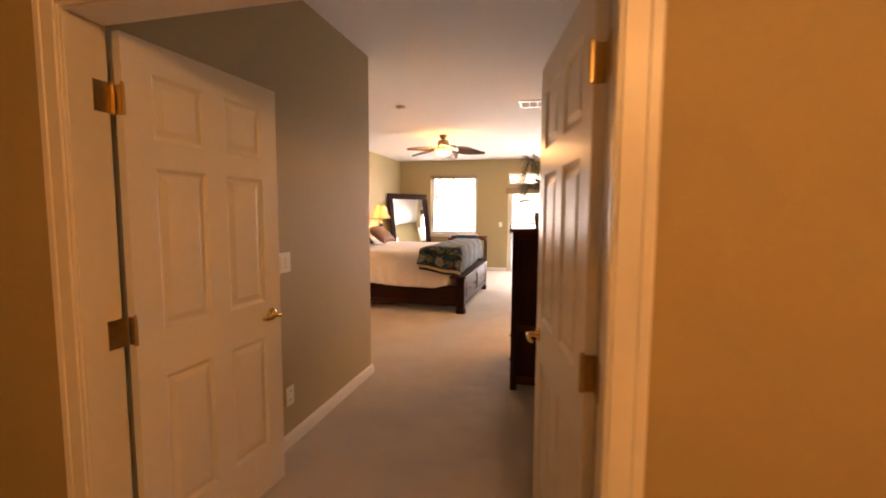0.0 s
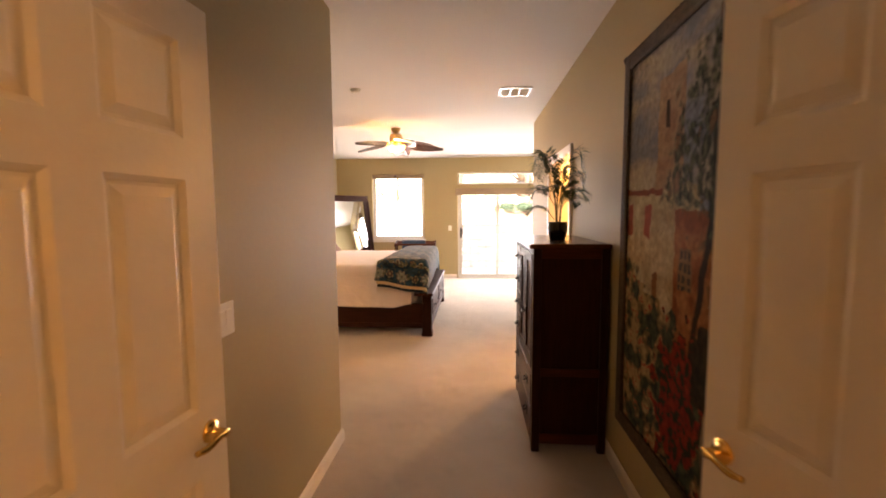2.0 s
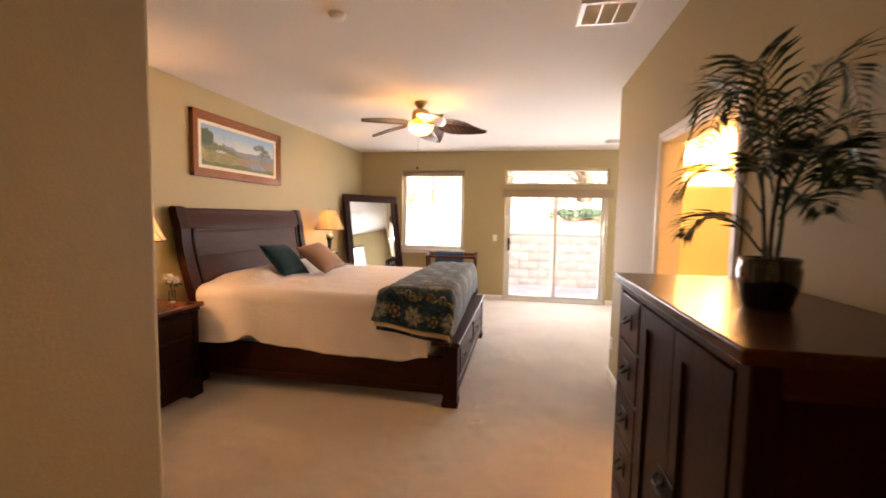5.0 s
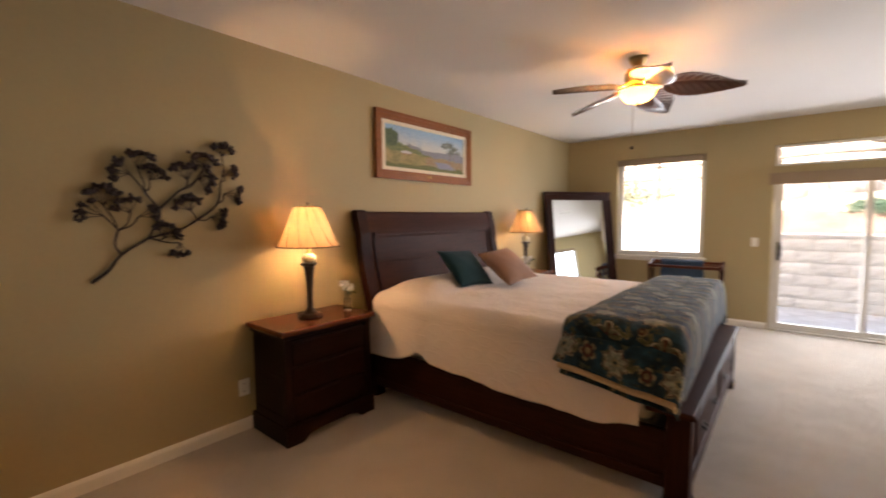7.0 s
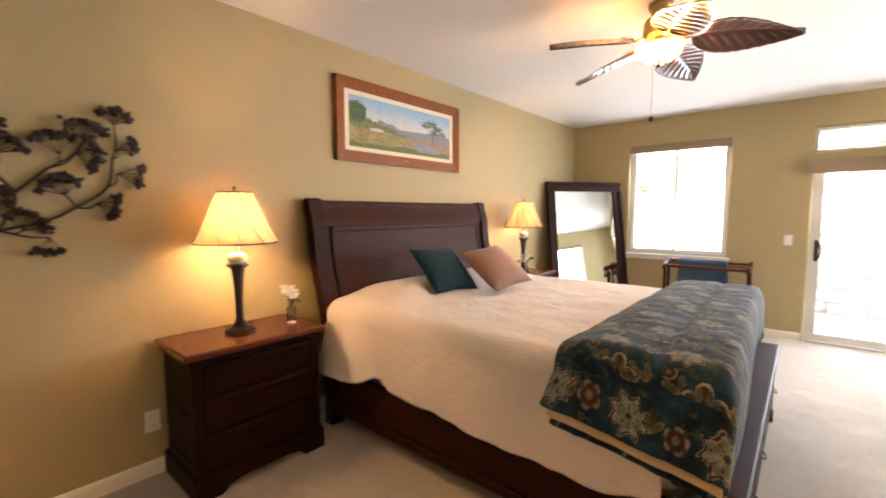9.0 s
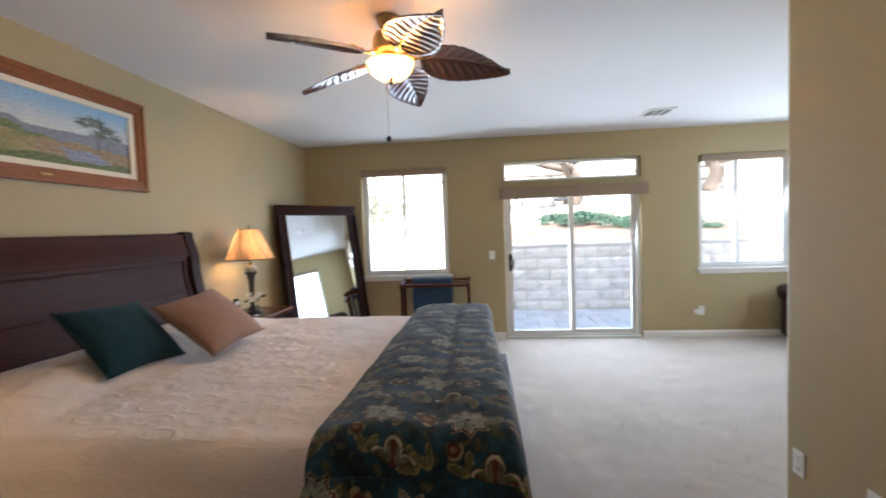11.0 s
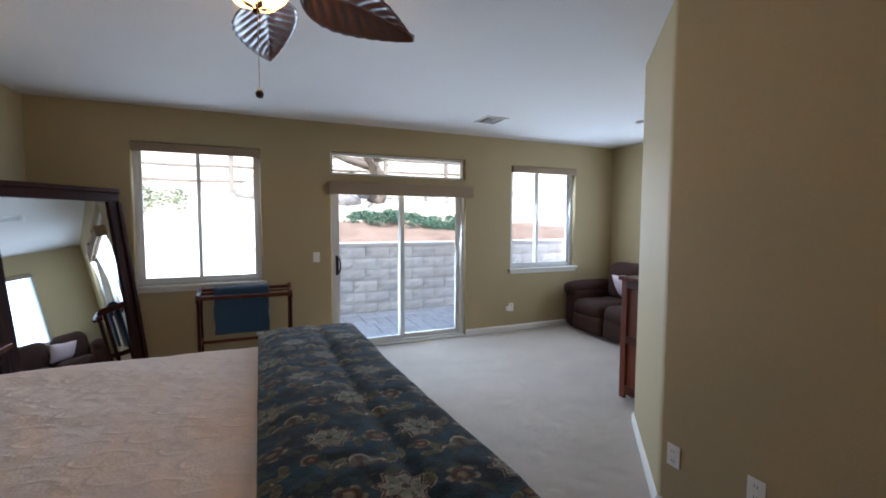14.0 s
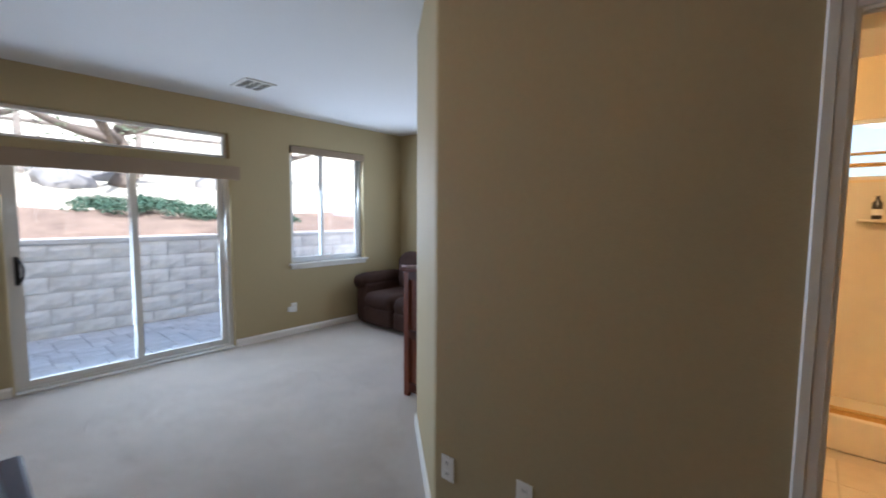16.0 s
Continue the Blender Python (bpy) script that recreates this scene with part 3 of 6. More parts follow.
def panel_door(name, m, w, h, label, side, cols=2):
    """A six-panel door from its hinge along local x; it fills y from 0 to side * 0.035."""
    ob = thing(name, m, label, "door", kind="structure")
    y0, y1 = sorted((0, side * 0.035))
    st = 0.105
    us = [0, st, w / 2 - 0.05, w / 2 + 0.05, w - st, w]
    zs = [0, 0.24, 0.80, 0.98, 1.58, 1.68, h - 0.11, h]
    part("leaf_frame", panel_grid(us, zs, lambda i, k: not (i in (1, 3) and k in (1, 3, 5)), y0, y1, 'y'), DOORP, ob)
    for i in (1, 3):
        for k in (1, 3, 5):
            bm = box(us[i], us[i + 1], y0 + 0.011, y1 - 0.011, zs[k], zs[k + 1])
            for yy, s in ((y0 + 0.011, -1), (y1 - 0.011, 1)):
                a = [(us[i] + 0.022, zs[k] + 0.022), (us[i + 1] - 0.022, zs[k + 1] - 0.022)]
                b = [(us[i] + 0.045, zs[k] + 0.045), (us[i + 1] - 0.045, zs[k + 1] - 0.045)]
                ra = [bm.verts.new((x, yy, z)) for x, z in ((a[0][0], a[0][1]), (a[1][0], a[0][1]), (a[1][0], a[1][1]), (a[0][0], a[1][1]))]
                rb = [bm.verts.new((x, yy + s * 0.008, z)) for x, z in ((b[0][0], b[0][1]), (b[1][0], b[0][1]), (b[1][0], b[1][1]), (b[0][0], b[1][1]))]
                for q in range(4):
                    bm.faces.new((ra[q], ra[(q + 1) % 4], rb[(q + 1) % 4], rb[q]))
                bm.faces.new(rb)
                # sloped moulding round the recess
                ro = [bm.verts.new((x, yy + s * 0.011, z)) for x, z in ((us[i], zs[k]), (us[i + 1], zs[k]), (us[i + 1], zs[k + 1]), (us[i], zs[k + 1]))]
                g = 0.014
                ri = [bm.verts.new((x, yy + s * 0.001, z)) for x, z in ((us[i] + g, zs[k] + g), (us[i + 1] - g, zs[k] + g), (us[i + 1] - g, zs[k + 1] - g), (us[i] + g, zs[k + 1] - g))]
                for q in range(4):
                    bm.faces.new((ro[q], ro[(q + 1) % 4], ri[(q + 1) % 4], ri[q]))
            bmesh.ops.recalc_face_normals(bm, faces=bm.faces[:])
            part("panel", bm, DOORP, ob)
    for z in (1.80, 1.00, 0.24):
        bm = tube([(-0.004, -side * 0.006, z - 0.05), (-0.004, -side * 0.006, z + 0.05)], 0.007, 10)
        lathe([(0, z + 0.05), (0.006, z + 0.051), (0.004, z + 0.058), (0, z + 0.06)], 8, -0.004, -side * 0.006, bm)
        box(-0.003, 0.0, *sorted((-side * 0.006, side * 0.03)), z - 0.05, z + 0.05, 0, 1, bm)
        jamb = box(*sorted((-side * 0.0 + HINGE_X[side], HINGE_X[side] + side * 0.003)), DOOR_Y - 0.045, DOOR_Y + 0.022, z - 0.05, z + 0.05, 0, 1)
        bmesh.ops.transform(jamb, matrix=m.inverted() @ Matrix.Translation((0, 0, m.translation.z)), verts=jamb.verts[:])
        join(bm, jamb)
        part("hinge", bm, OLDBRASS, ob, "brass butt hinge")
    for s, yy in ((-1, y0), (1, y1)):
        bm = bmesh.new()
        ring = lathe([(0, 0), (0.032, 0), (0.032, 0.004), (0.026, 0.010), (0.013, 0.014), (0.011, 0.045), (0.012, 0.052), (0, 0.055)], 20)
        bmesh.ops.rotate(ring, cent=(0, 0, 0), matrix=Matrix.Rotation(radians(90 if s < 0 else -90), 3, 'X'), verts=ring.verts[:])
        bmesh.ops.translate(ring, vec=(w - 0.065, yy, 0.905), verts=ring.verts[:])
        join(bm, ring)
        tube(curve_points([(w - 0.065, yy + s * 0.046, 0.905), (w - 0.10, yy + s * 0.052, 0.910), (w - 0.14, yy + s * 0.050, 0.902), (w - 0.175, yy + s * 0.046, 0.906)], 5), [0.011] * 3 + [0.009] * 10 + [0.008] * 3, 10, bm)
        part("lever_handle", bm, BRASS, ob, "polished brass lever handle", True)
    part("latch_plate", box(w - 0.0005, w + 0.0015, y0 + 0.005, y1 - 0.005, 0.87, 0.94), BRASS, ob, "brass latch plate")
    return ob


door_w = 0.756
panel_door("door_1", pose(-1.340, DOOR_Y + 0.030, 0.012, 0, 0, 86.0), door_w, 2.025, "white six-panel entry door standing open against the passage wall", 1)
panel_door("door_2", pose(0.168, DOOR_Y + 0.026, 0.012, 0, 0, 101.0), door_w, 2.025, "white six-panel entry door standing open beside a tapestry", -1)

# closet sliding doors
for k, (x0, x1, y) in enumerate(((-3.595, -2.66, CLOSET - 0.050), (-2.72, -1.805, CLOSET - 0.095))):
    ob = thing("closet_door", SKEW @ pose(x0, y, 0.012), "white six-panel sliding closet door, closed", "closet door", "closet doors", "structure")
    w, h = x1 - x0, 2.0
    us = [0, 0.1, w / 2 - 0.05, w / 2 + 0.05, w - 0.1, w]
    zs = [0, 0.22, 0.80, 0.96, 1.56, 1.66, h - 0.1, h]
    part("leaf_frame", panel_grid(us, zs, lambda i, k: not (i in (1, 3) and k in (1, 3, 5)), 0, 0.033, 'y'), DOORP, ob)
    for i in (1, 3):
        for q in (1, 3, 5):
            bm = box(us[i], us[i + 1], 0.009, 0.024, zs[q], zs[q + 1])
            box(us[i] + 0.03, us[i + 1] - 0.03, 0.008, 0.030, zs[q] + 0.03, zs[q + 1] - 0.03, 0.005, 1, bm)
            part("panel", bm, DOORP, ob)
    bm = lathe([(0.014, 0), (0.022, 0.001), (0.024, 0.003), (0.024, 0.0)], 16)
    bmesh.ops.rotate(bm, cent=(0, 0, 0), matrix=Matrix.Rotation(radians(-90), 3, 'X'), verts=bm.verts[:])
    bmesh.ops.translate(bm, vec=(0.045 if k == 0 else w - 0.045, 0.034, 0.95), verts=bm.verts[:])
    part("finger_pull", bm, BRASS, ob, "round brass finger pull")
structure("closet_header", box(-3.598, -1.802, CLOSET - 0.012, CLOSET + 0.014, 1.975, 2.062, 0.004), TRIM, "white fascia board hiding the closet door track", "trim").matrix_world = SKEW

# ---- windows and the sliding door ----


def sash_frame(x0, x1, z0, z1, w, y0, y1):
    us, zs = [x0, x0 + w, x1 - w, x1], [z0, z0 + w, z1 - w, z1]
    return panel_grid(us, zs, lambda i, k: not (i == 1 and k == 1), y0, y1, 'y')


def pane(x0, x1, z0, z1, y, parent):
    ob = part("pane", box(x0, x1, y, y + 0.006, z0, z1), GLASS, parent, "clear glass")
    ob.visible_shadow = False
    return ob


def valance(name, x0, x1, z0, z1, y0, y1, label):
    ob = thing(name, pose((x0 + x1) / 2, y1, z0), label, "valance")
    w = (x1 - x0) / 2
    part("headrail", box(-w, w, y0 - y1 + 0.012, 0, z1 - z0 - 0.03, z1 - z0, 0.004), VALANCE, ob)
    part("fabric_front", box(-w, w, y0 - y1, y0 - y1 + 0.012, 0, z1 - z0, 0.004), VALANCE, ob)
    for s in (-1, 1):
        part("return", box(s * w - (0.012 if s > 0 else 0), s * w + (0.012 if s < 0 else 0), y0 - y1 + 0.012, 0, 0, z1 - z0 - 0.03), VALANCE, ob)
    part("rolled_shade", tube([(-w + 0.02, (y0 - y1) * 0.45, 0.035), (w - 0.02, (y0 - y1) * 0.45, 0.035)], 0.022, 12), VALANCE, ob)
    return ob


def slider_window(name, x0, x1, z0, z1, mid):
    ob = thing(name, pose(0, 0, 0), "white vinyl sliding window with two clear panes", "window", kind="structure")
    y = F + 0.07
    part("window_frame", sash_frame(x0, x1, z0, z1, 0.035, y, y + 0.07), VINYL, ob)
    a = part("sash", sash_frame(x0 + 0.035, mid + 0.02, z0 + 0.035, z1 - 0.035, 0.032, y + 0.008, y + 0.032), VINYL, ob)
    b = part("sash", sash_frame(mid - 0.02, x1 - 0.035, z0 + 0.035, z1 - 0.035, 0.032, y + 0.036, y + 0.06), VINYL, ob)
    pane(x0 + 0.066, mid - 0.011, z0 + 0.066, z1 - 0.066, y + 0.018, ob)
    pane(mid + 0.011, x1 - 0.066, z0 + 0.066, z1 - 0.066, y + 0.046, ob)
    bm = box(x0 - 0.045, x1 + 0.045, F - 0.045, F + 0.07, z0 - 0.028, z0, 0.006)
    part("window_sill", bm, TRIM, ob, "white wooden sill")
    part("apron", box(x0 - 0.02, x1 + 0.02, F - 0.016, F - 0.0005, z0 - 0.075, z0 - 0.028, 0.004), TRIM, ob)
    part("latch", box(mid - 0.012, mid + 0.012, y - 0.006, y + 0.008, (z0 + z1) / 2 - 0.03, (z0 + z1) / 2 + 0.03, 0.004), VINYL, ob)
    return ob


slider_window("window_1", *W1, -2.325)
slider_window("window_2", *W2, 2.075)
valance("window_valance", W1[0] + 0.004, W1[1] - 0.004, 2.28, 2.366, F - 0.025, F + 0.068, "tan woven valance over a raised window shade")
valance("window_valance", W2[0] + 0.004, W2[1] - 0.004, 2.28, 2.366, F - 0.025, F + 0.068, "tan woven valance over a raised window shade")
valance("door_valance", -0.985, 0.91, 1.895, 2.042, F - 0.12, F - 0.001, "tan woven valance over the sliding glass door")

ob = thing("window_3", pose(0, 0, 0), "narrow fixed transom window above the sliding door", "window", kind="structure")
part("window_frame", sash_frame(*TRANSOM, 0.028, F + 0.07, F + 0.13), VINYL, ob)
pane(TRANSOM[0] + 0.027, TRANSOM[1] - 0.027, TRANSOM[2] + 0.027, TRANSOM[3] - 0.027, F + 0.1, ob)

ob = thing("door_3", pose(0, 0, 0), "sliding glass patio door in an almond frame, closed", "sliding door", kind="structure")
x0, x1, z0, z1 = SLIDER
part("door_frame", sash_frame(x0, x1, z0, z1, 0.04, F + 0.03, F + 0.14), ALU, ob)
part("threshold", box(x0, x1, F - 0.03, F + 0.029, 0.0005, 0.022, 0.004), ALU, ob, "ribbed metal threshold")
mid = -0.04
part("door_panel", sash_frame(x0 + 0.04, mid + 0.03, 0.04, z1 - 0.04, 0.055, F + 0.045, F + 0.08), ALU, ob)
part("door_panel", sash_frame(mid - 0.03, x1 - 0.04, 0.04, z1 - 0.04, 0.055, F + 0.09, F + 0.125), ALU, ob)
pane(x0 + 0.094, mid - 0.024, 0.094, z1 - 0.094, F + 0.06, ob)
pane(mid + 0.024, x1 - 0.094, 0.094, z1 - 0.094, F + 0.105, ob)
bm = tube(curve_points([(x0 + 0.065, F + 0.044, 1.13), (x0 + 0.085, F + 0.005, 1.12), (x0 + 0.10, F - 0.002, 1.04), (x0 + 0.085, F + 0.005, 0.96), (x0 + 0.065, F + 0.044, 0.95)], 5), 0.009, 8)
box(x0 + 0.048, x0 + 0.082, F + 0.036, F + 0.046, 0.92, 1.16, 0.003, 1, bm)
part("pull_handle", bm, PEWTER, ob, "dark pull handle")

# ---- electrical plates, vents, detectors ----


def plate(name, m, label, w=0.075, h=0.118, kind="outlet"):
    """A wall plate on the plane local y = 0, facing local -y."""
    ob = thing(name, m, label, kind)
    part("cover_plate", box(-w / 2, w / 2, -0.006, -0.0005, -h / 2, h / 2, 0.002, 2), PLASTIC, ob)
    if kind == "outlet":
        for s in (-1, 1):
            part("socket", box(-0.017, 0.017, -0.008, -0.006, s * 0.026 - 0.018, s * 0.026 + 0.018, 0.0015, 1), PLASTIC, ob)
            part("slot", box(-0.008, -0.005, -0.0085, -0.008, s * 0.026 - 0.006, s * 0.026 + 0.007), DARKSLOT, ob)
            part("slot", box(0.005, 0.008, -0.0085, -0.008, s * 0.026 - 0.006, s * 0.026 + 0.007), DARKSLOT, ob)
    else:
        n = 3 if w > 0.15 else 1
        for i in range(n):
            cx = (i - (n - 1) / 2) * 0.046
            part("rocker", box(cx - 0.017, cx + 0.017, -0.010, -0.006, -0.034, 0.034, 0.002, 1), PLASTIC, ob)
    return ob


plate("wall_outlet", pose(L, 5.956, 0.312, 0, 0, 90), "white duplex outlet low on the wall beside a nightstand")
plate("wall_outlet", pose(R, 7.88, 0.353, 0, 0, -90), "white outlet low on the wall near the corner")
plate("wall_outlet", pose(R, 7.475, 0.40, 0, 0, -90), "white outlet low on the wall near the bathroom")
plate("wall_outlet", pose(1.59, F, 0.345, 0, 0, 0), "white outlet under the window with a plugged-in adapter")
tagged(mesh_object("plug_adapter", box(1.50, 1.555, F - 0.035, F - 0.001, 0.30, 0.36, 0.006), PLASTIC), "small beige plug-in box on the wall", "adapter")
plate("light_switch", pose(-1.117, F, 1.152, 0, 0, 0), "white rocker switch beside the sliding door", kind="switch")
plate("light_switch", pose(-1.45, 3.252, 1.137, 0, 0, 90), "white triple rocker switch in the entry passage", 0.165, 0.118, "switch")
plate("wall_outlet", pose(-1.45, 3.30, 0.315, 0, 0, 90), "white outlet low in the entry passage")
plate("wall_outlet", pose(-1.75, F, 0.345, 0, 0, 0), "white outlet on the wall under the window")


def vent(x0, x1, y0, y1, label, turn=0):
    ob = thing("ceiling_vent", pose((x0 + x1) / 2, (y0 + y1) / 2, H, 0, 0, turn), label, "vent")
    w, d = (x1 - x0) / 2, (y1 - y0) / 2
    # Dark sheet stands in for the shade of the open duct.
    part("backing", box(-w + 0.02, w - 0.02, -d + 0.02, d - 0.02, -0.003, -0.0005), DARKSLOT, ob)
    us, ws = [-w, -w + 0.028, w - 0.028, w], [-d, -d + 0.028, d - 0.028, d]
    bm = bmesh.new()
    for i in range(3):
        for k in range(3):
            if not (i == 1 and k == 1):
                box(us[i], us[i + 1], ws[k], ws[k + 1], -0.012, -0.001, 0, 1, bm)
    part("frame", bm, PLASTIC, ob)
    for i in range(2):
        c = -w + 0.028 + (2 * w - 0.056) * (i + 1) / 3
        part("divider", box(c - 0.006, c + 0.006, -d + 0.028, d - 0.028, -0.012, -0.003), PLASTIC, ob)
    n = 9
    for i in range(n):
        y = -d + 0.04 + (2 * d - 0.08) * i / (n - 1)
        part("slat", prism([(y - 0.008, -0.004), (y + 0.006, -0.012), (y + 0.008, -0.011), (y - 0.006, -0.003)], -w + 0.028, w - 0.028, axis='x'), PLASTIC, ob)
    return ob


vent(-0.325, 0.005, 6.24, 6.54, "white louvred ceiling vent near the passage")
vent(0.585, 0.87, 10.54, 10.87, "white louvred ceiling vent near the sliding door", 180)
for x, y in ((-1.757, 6.18), (2.335, 10.06)):
    ob = thing("smoke_detector", pose(x, y, H), "small round white detector on the ceiling", "smoke detector")
    part("base", lathe([(0, -0.0005), (0.055, -0.0005), (0.055, -0.012), (0, -0.012)][::-1], 24), PLASTIC, ob)
    part("cap", lathe([(0, -0.032), (0.03, -0.031), (0.044, -0.024), (0.048, -0.012), (0, -0.012)], 24), PLASTIC, ob, "", True)

# ---- the bed ----
bed = thing("bed", pose(-3.70, 7.99, 0), "dark cherry sleigh bed with curved headboard and foot drawers", "bed")
HW = 1.06


def sleigh(z):
    """Front of the headboard above the floor: it leans back and rolls out at the top."""
    return 0.10 + 0.16 * (1 - ease(0.5, 1.35, z)) - 0.10 * ease(1.35, 1.57, z) * 0.5


def headboard_side(y0, y1, zt, extra=0.0, z0=0.0, thick=0.05):
    zs = [z0 + (zt - z0) * i / 26 for i in range(27)]
    front = [(sleigh(z) + extra, z) for z in zs]
    back = [(sleigh(z) - thick, z) for z in zs]
    top = [(front[-1][0] - 0.004, zt + 0.014), ((front[-1][0] + back[-1][0]) / 2, zt + 0.022), (back[-1][0] + 0.006, zt + 0.012)]
    return prism(front + top + back[::-1], y0, y1, axis='y')


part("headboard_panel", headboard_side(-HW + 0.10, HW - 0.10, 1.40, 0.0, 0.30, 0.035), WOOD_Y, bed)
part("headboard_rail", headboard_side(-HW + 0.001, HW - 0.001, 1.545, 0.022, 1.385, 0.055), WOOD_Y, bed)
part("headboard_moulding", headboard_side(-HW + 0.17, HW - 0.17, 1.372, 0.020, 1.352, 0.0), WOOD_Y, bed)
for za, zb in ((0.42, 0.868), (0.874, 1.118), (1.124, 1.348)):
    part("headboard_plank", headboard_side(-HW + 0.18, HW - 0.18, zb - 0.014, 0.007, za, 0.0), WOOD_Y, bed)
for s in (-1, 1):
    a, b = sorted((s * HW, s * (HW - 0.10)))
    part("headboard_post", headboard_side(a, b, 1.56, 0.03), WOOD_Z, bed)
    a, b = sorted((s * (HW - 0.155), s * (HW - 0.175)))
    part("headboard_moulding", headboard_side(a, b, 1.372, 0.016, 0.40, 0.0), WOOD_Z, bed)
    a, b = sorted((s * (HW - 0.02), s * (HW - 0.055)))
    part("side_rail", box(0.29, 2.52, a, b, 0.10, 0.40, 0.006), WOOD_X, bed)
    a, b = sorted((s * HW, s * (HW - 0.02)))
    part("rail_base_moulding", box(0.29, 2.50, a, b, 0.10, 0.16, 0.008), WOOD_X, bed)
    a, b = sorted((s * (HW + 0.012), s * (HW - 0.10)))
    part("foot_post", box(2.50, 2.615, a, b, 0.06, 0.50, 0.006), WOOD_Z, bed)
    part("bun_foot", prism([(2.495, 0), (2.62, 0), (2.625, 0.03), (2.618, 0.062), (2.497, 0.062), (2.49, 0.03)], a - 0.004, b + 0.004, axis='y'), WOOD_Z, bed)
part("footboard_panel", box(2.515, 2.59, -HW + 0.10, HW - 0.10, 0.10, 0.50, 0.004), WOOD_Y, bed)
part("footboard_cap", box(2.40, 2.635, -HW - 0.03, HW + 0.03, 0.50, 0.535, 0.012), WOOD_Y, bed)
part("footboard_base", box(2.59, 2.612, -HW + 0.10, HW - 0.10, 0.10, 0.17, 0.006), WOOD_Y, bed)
for s in (-1, 1):
    a, b = sorted((s * 0.03, s * (HW - 0.13)))
    d = part("foot_drawer", box(2.59, 2.608, a, b, 0.19, 0.475, 0.005), WOOD_Y, bed)
    part("drawer_panel", box(2.608, 2.616, a + 0.04, b - 0.04, 0.23, 0.435, 0.004), WOOD_Y, d)
    for q in (0.27, 0.73):
        y = a + (b - a) * q
        bm = box(2.616, 2.619, y - 0.04, y + 0.04, 0.315, 0.35, 0.001, 1)
        tube(curve_points([(2.62, y - 0.032, 0.335), (2.638, y - 0.025, 0.322), (2.64, y, 0.318), (2.638, y + 0.025, 0.322), (2.62, y + 0.032, 0.335)], 4), 0.004, 6, bm)
        part("bail_pull", bm, PEWTER, d, "dark metal pull")

mattress = tagged(mesh_object("mattress", box(-3.36, -1.28, 7.99 - 0.985, 7.99 + 0.985, 0.385, 0.835, 0.06, 4), MATTRESS, True), "thick king mattress on the bed", "mattress")
part("foundation", box(-3.36, -1.28, 7.02, 8.96, 0.12, 0.383, 0.02), MATTRESS, mattress)
for k in range(2):
    y = 7.52 + 0.94 * k

    def puff(u, v, y=y):
        a, b = 2 * u - 1, 2 * v - 1
        t = (max(0, 1 - abs(a) ** 3.0) * max(0, 1 - abs(b) ** 3.0)) ** 0.5
        return Vector((-3.22 + a * 0.19, y + b * 0.40, 0.880 + 0.052 * t))
    bm = sheet(14, 20, puff)
    sheet(14, 20, lambda u, v: Vector((puff(u, v).x, puff(u, v).y, 0.838 + 0.03 * ((2 * u - 1) ** 4 + (2 * v - 1) ** 4) * 0.5)), bm, True)
    tagged(mesh_object("sleeping_pillow", bm, MATTRESS, True), "plump white bed pillow under the coverlet", "pillow", "pillows")


def drape(x, s, hem_near, hem_far, top, y_near, y_far, r=0.085):
    """A cloth's cross-section over the bed; s from 0 (near hem) to 1 (far hem)."""
    n, f, t = top - r - hem_near, top - r - hem_far, y_far - y_near - 2 * r
    q = math.pi * r / 2
    total = n + f + t + 2 * q
    d = s * total
    if d < n:
        return y_near - 0.02 * (1 - d / n), hem_near + d, (1 - d / n)
    d -= n
    if d < q:
        a = d / r
        return y_near + r - r * math.cos(a), top - r + r * math.sin(a), 0
    d -= q
    if d < t:
        return y_near + r + d, top, 0
    d -= t
    if d < q:
        a = d / r
        return y_far - r + r * math.sin(a), top - r + r * math.cos(a), 0
    d -= q
    return y_far + 0.02 * d / f, top - r - d, d / f


def coverlet_point(u, v):
    x = -3.46 + u * 2.13
    head = 1 - ease(-3.10, -2.84, x)
    hump = 0.105 * head * (0.6 + 0.4 * ease(-3.46, -3.25, x))
    notch = 0.055 * math.exp(-((x + 2.93) / 0.08) ** 2)
    hem = 0.405 - 0.055 * ease(-2.8, -1.5, x) + notch + 0.012 * math.sin(x * 4 + 1) + 0.006 * fbm(x, 0, 0, 4)
    foot = ease(-1.55, -1.33, x)
    y, z, side = drape(x, v, hem + 0.04 * foot, hem, 0.862 - 0.04 * ease(-1.42, -1.33, x), 6.975 - 0.03, 9.005 + 0.03, 0.10)
    mid = clamp(1 - abs(y - 7.99) / 1.02)
    z += hump * ease(0.0, 0.42, mid) * (1 - 0.12 * math.exp(-((y - 7.99) / 0.06) ** 2))
    w = side ** 1.2
    y -= (1 if v < 0.5 else -1) * w * (0.012 * math.sin(x * 11 + 2 * fbm(x, 1, 0, 2)) + 0.005 * math.sin(x * 31 + 3 * fbm(x, 2, 0, 2)) + 0.075 * head)
    z += 0.006 * fbm(x, y, 0, 5) * (1 - side) + 0.008 * fbm(x, y, 3, 1.6) * (1 - side)
    # low woven scallops
    ph = x / 0.085 + 0.42 * math.sin(2 * math.pi * (y / 0.21 + 0.15 * fbm(x, y, 0, 2)))
    q = (0.5 + 0.5 * math.cos(2 * math.pi * ph)) ** 2 * (0.55 + 0.45 * math.sin(2 * math.pi * (y / 0.42 + 0.25 * round(ph))))
    z += 0.0012 * q * (1 - side)
    y += 0.0018 * math.sin(x * 38 + 2.2 * math.sin(z * 15)) * side
    return Vector((x, y, z))


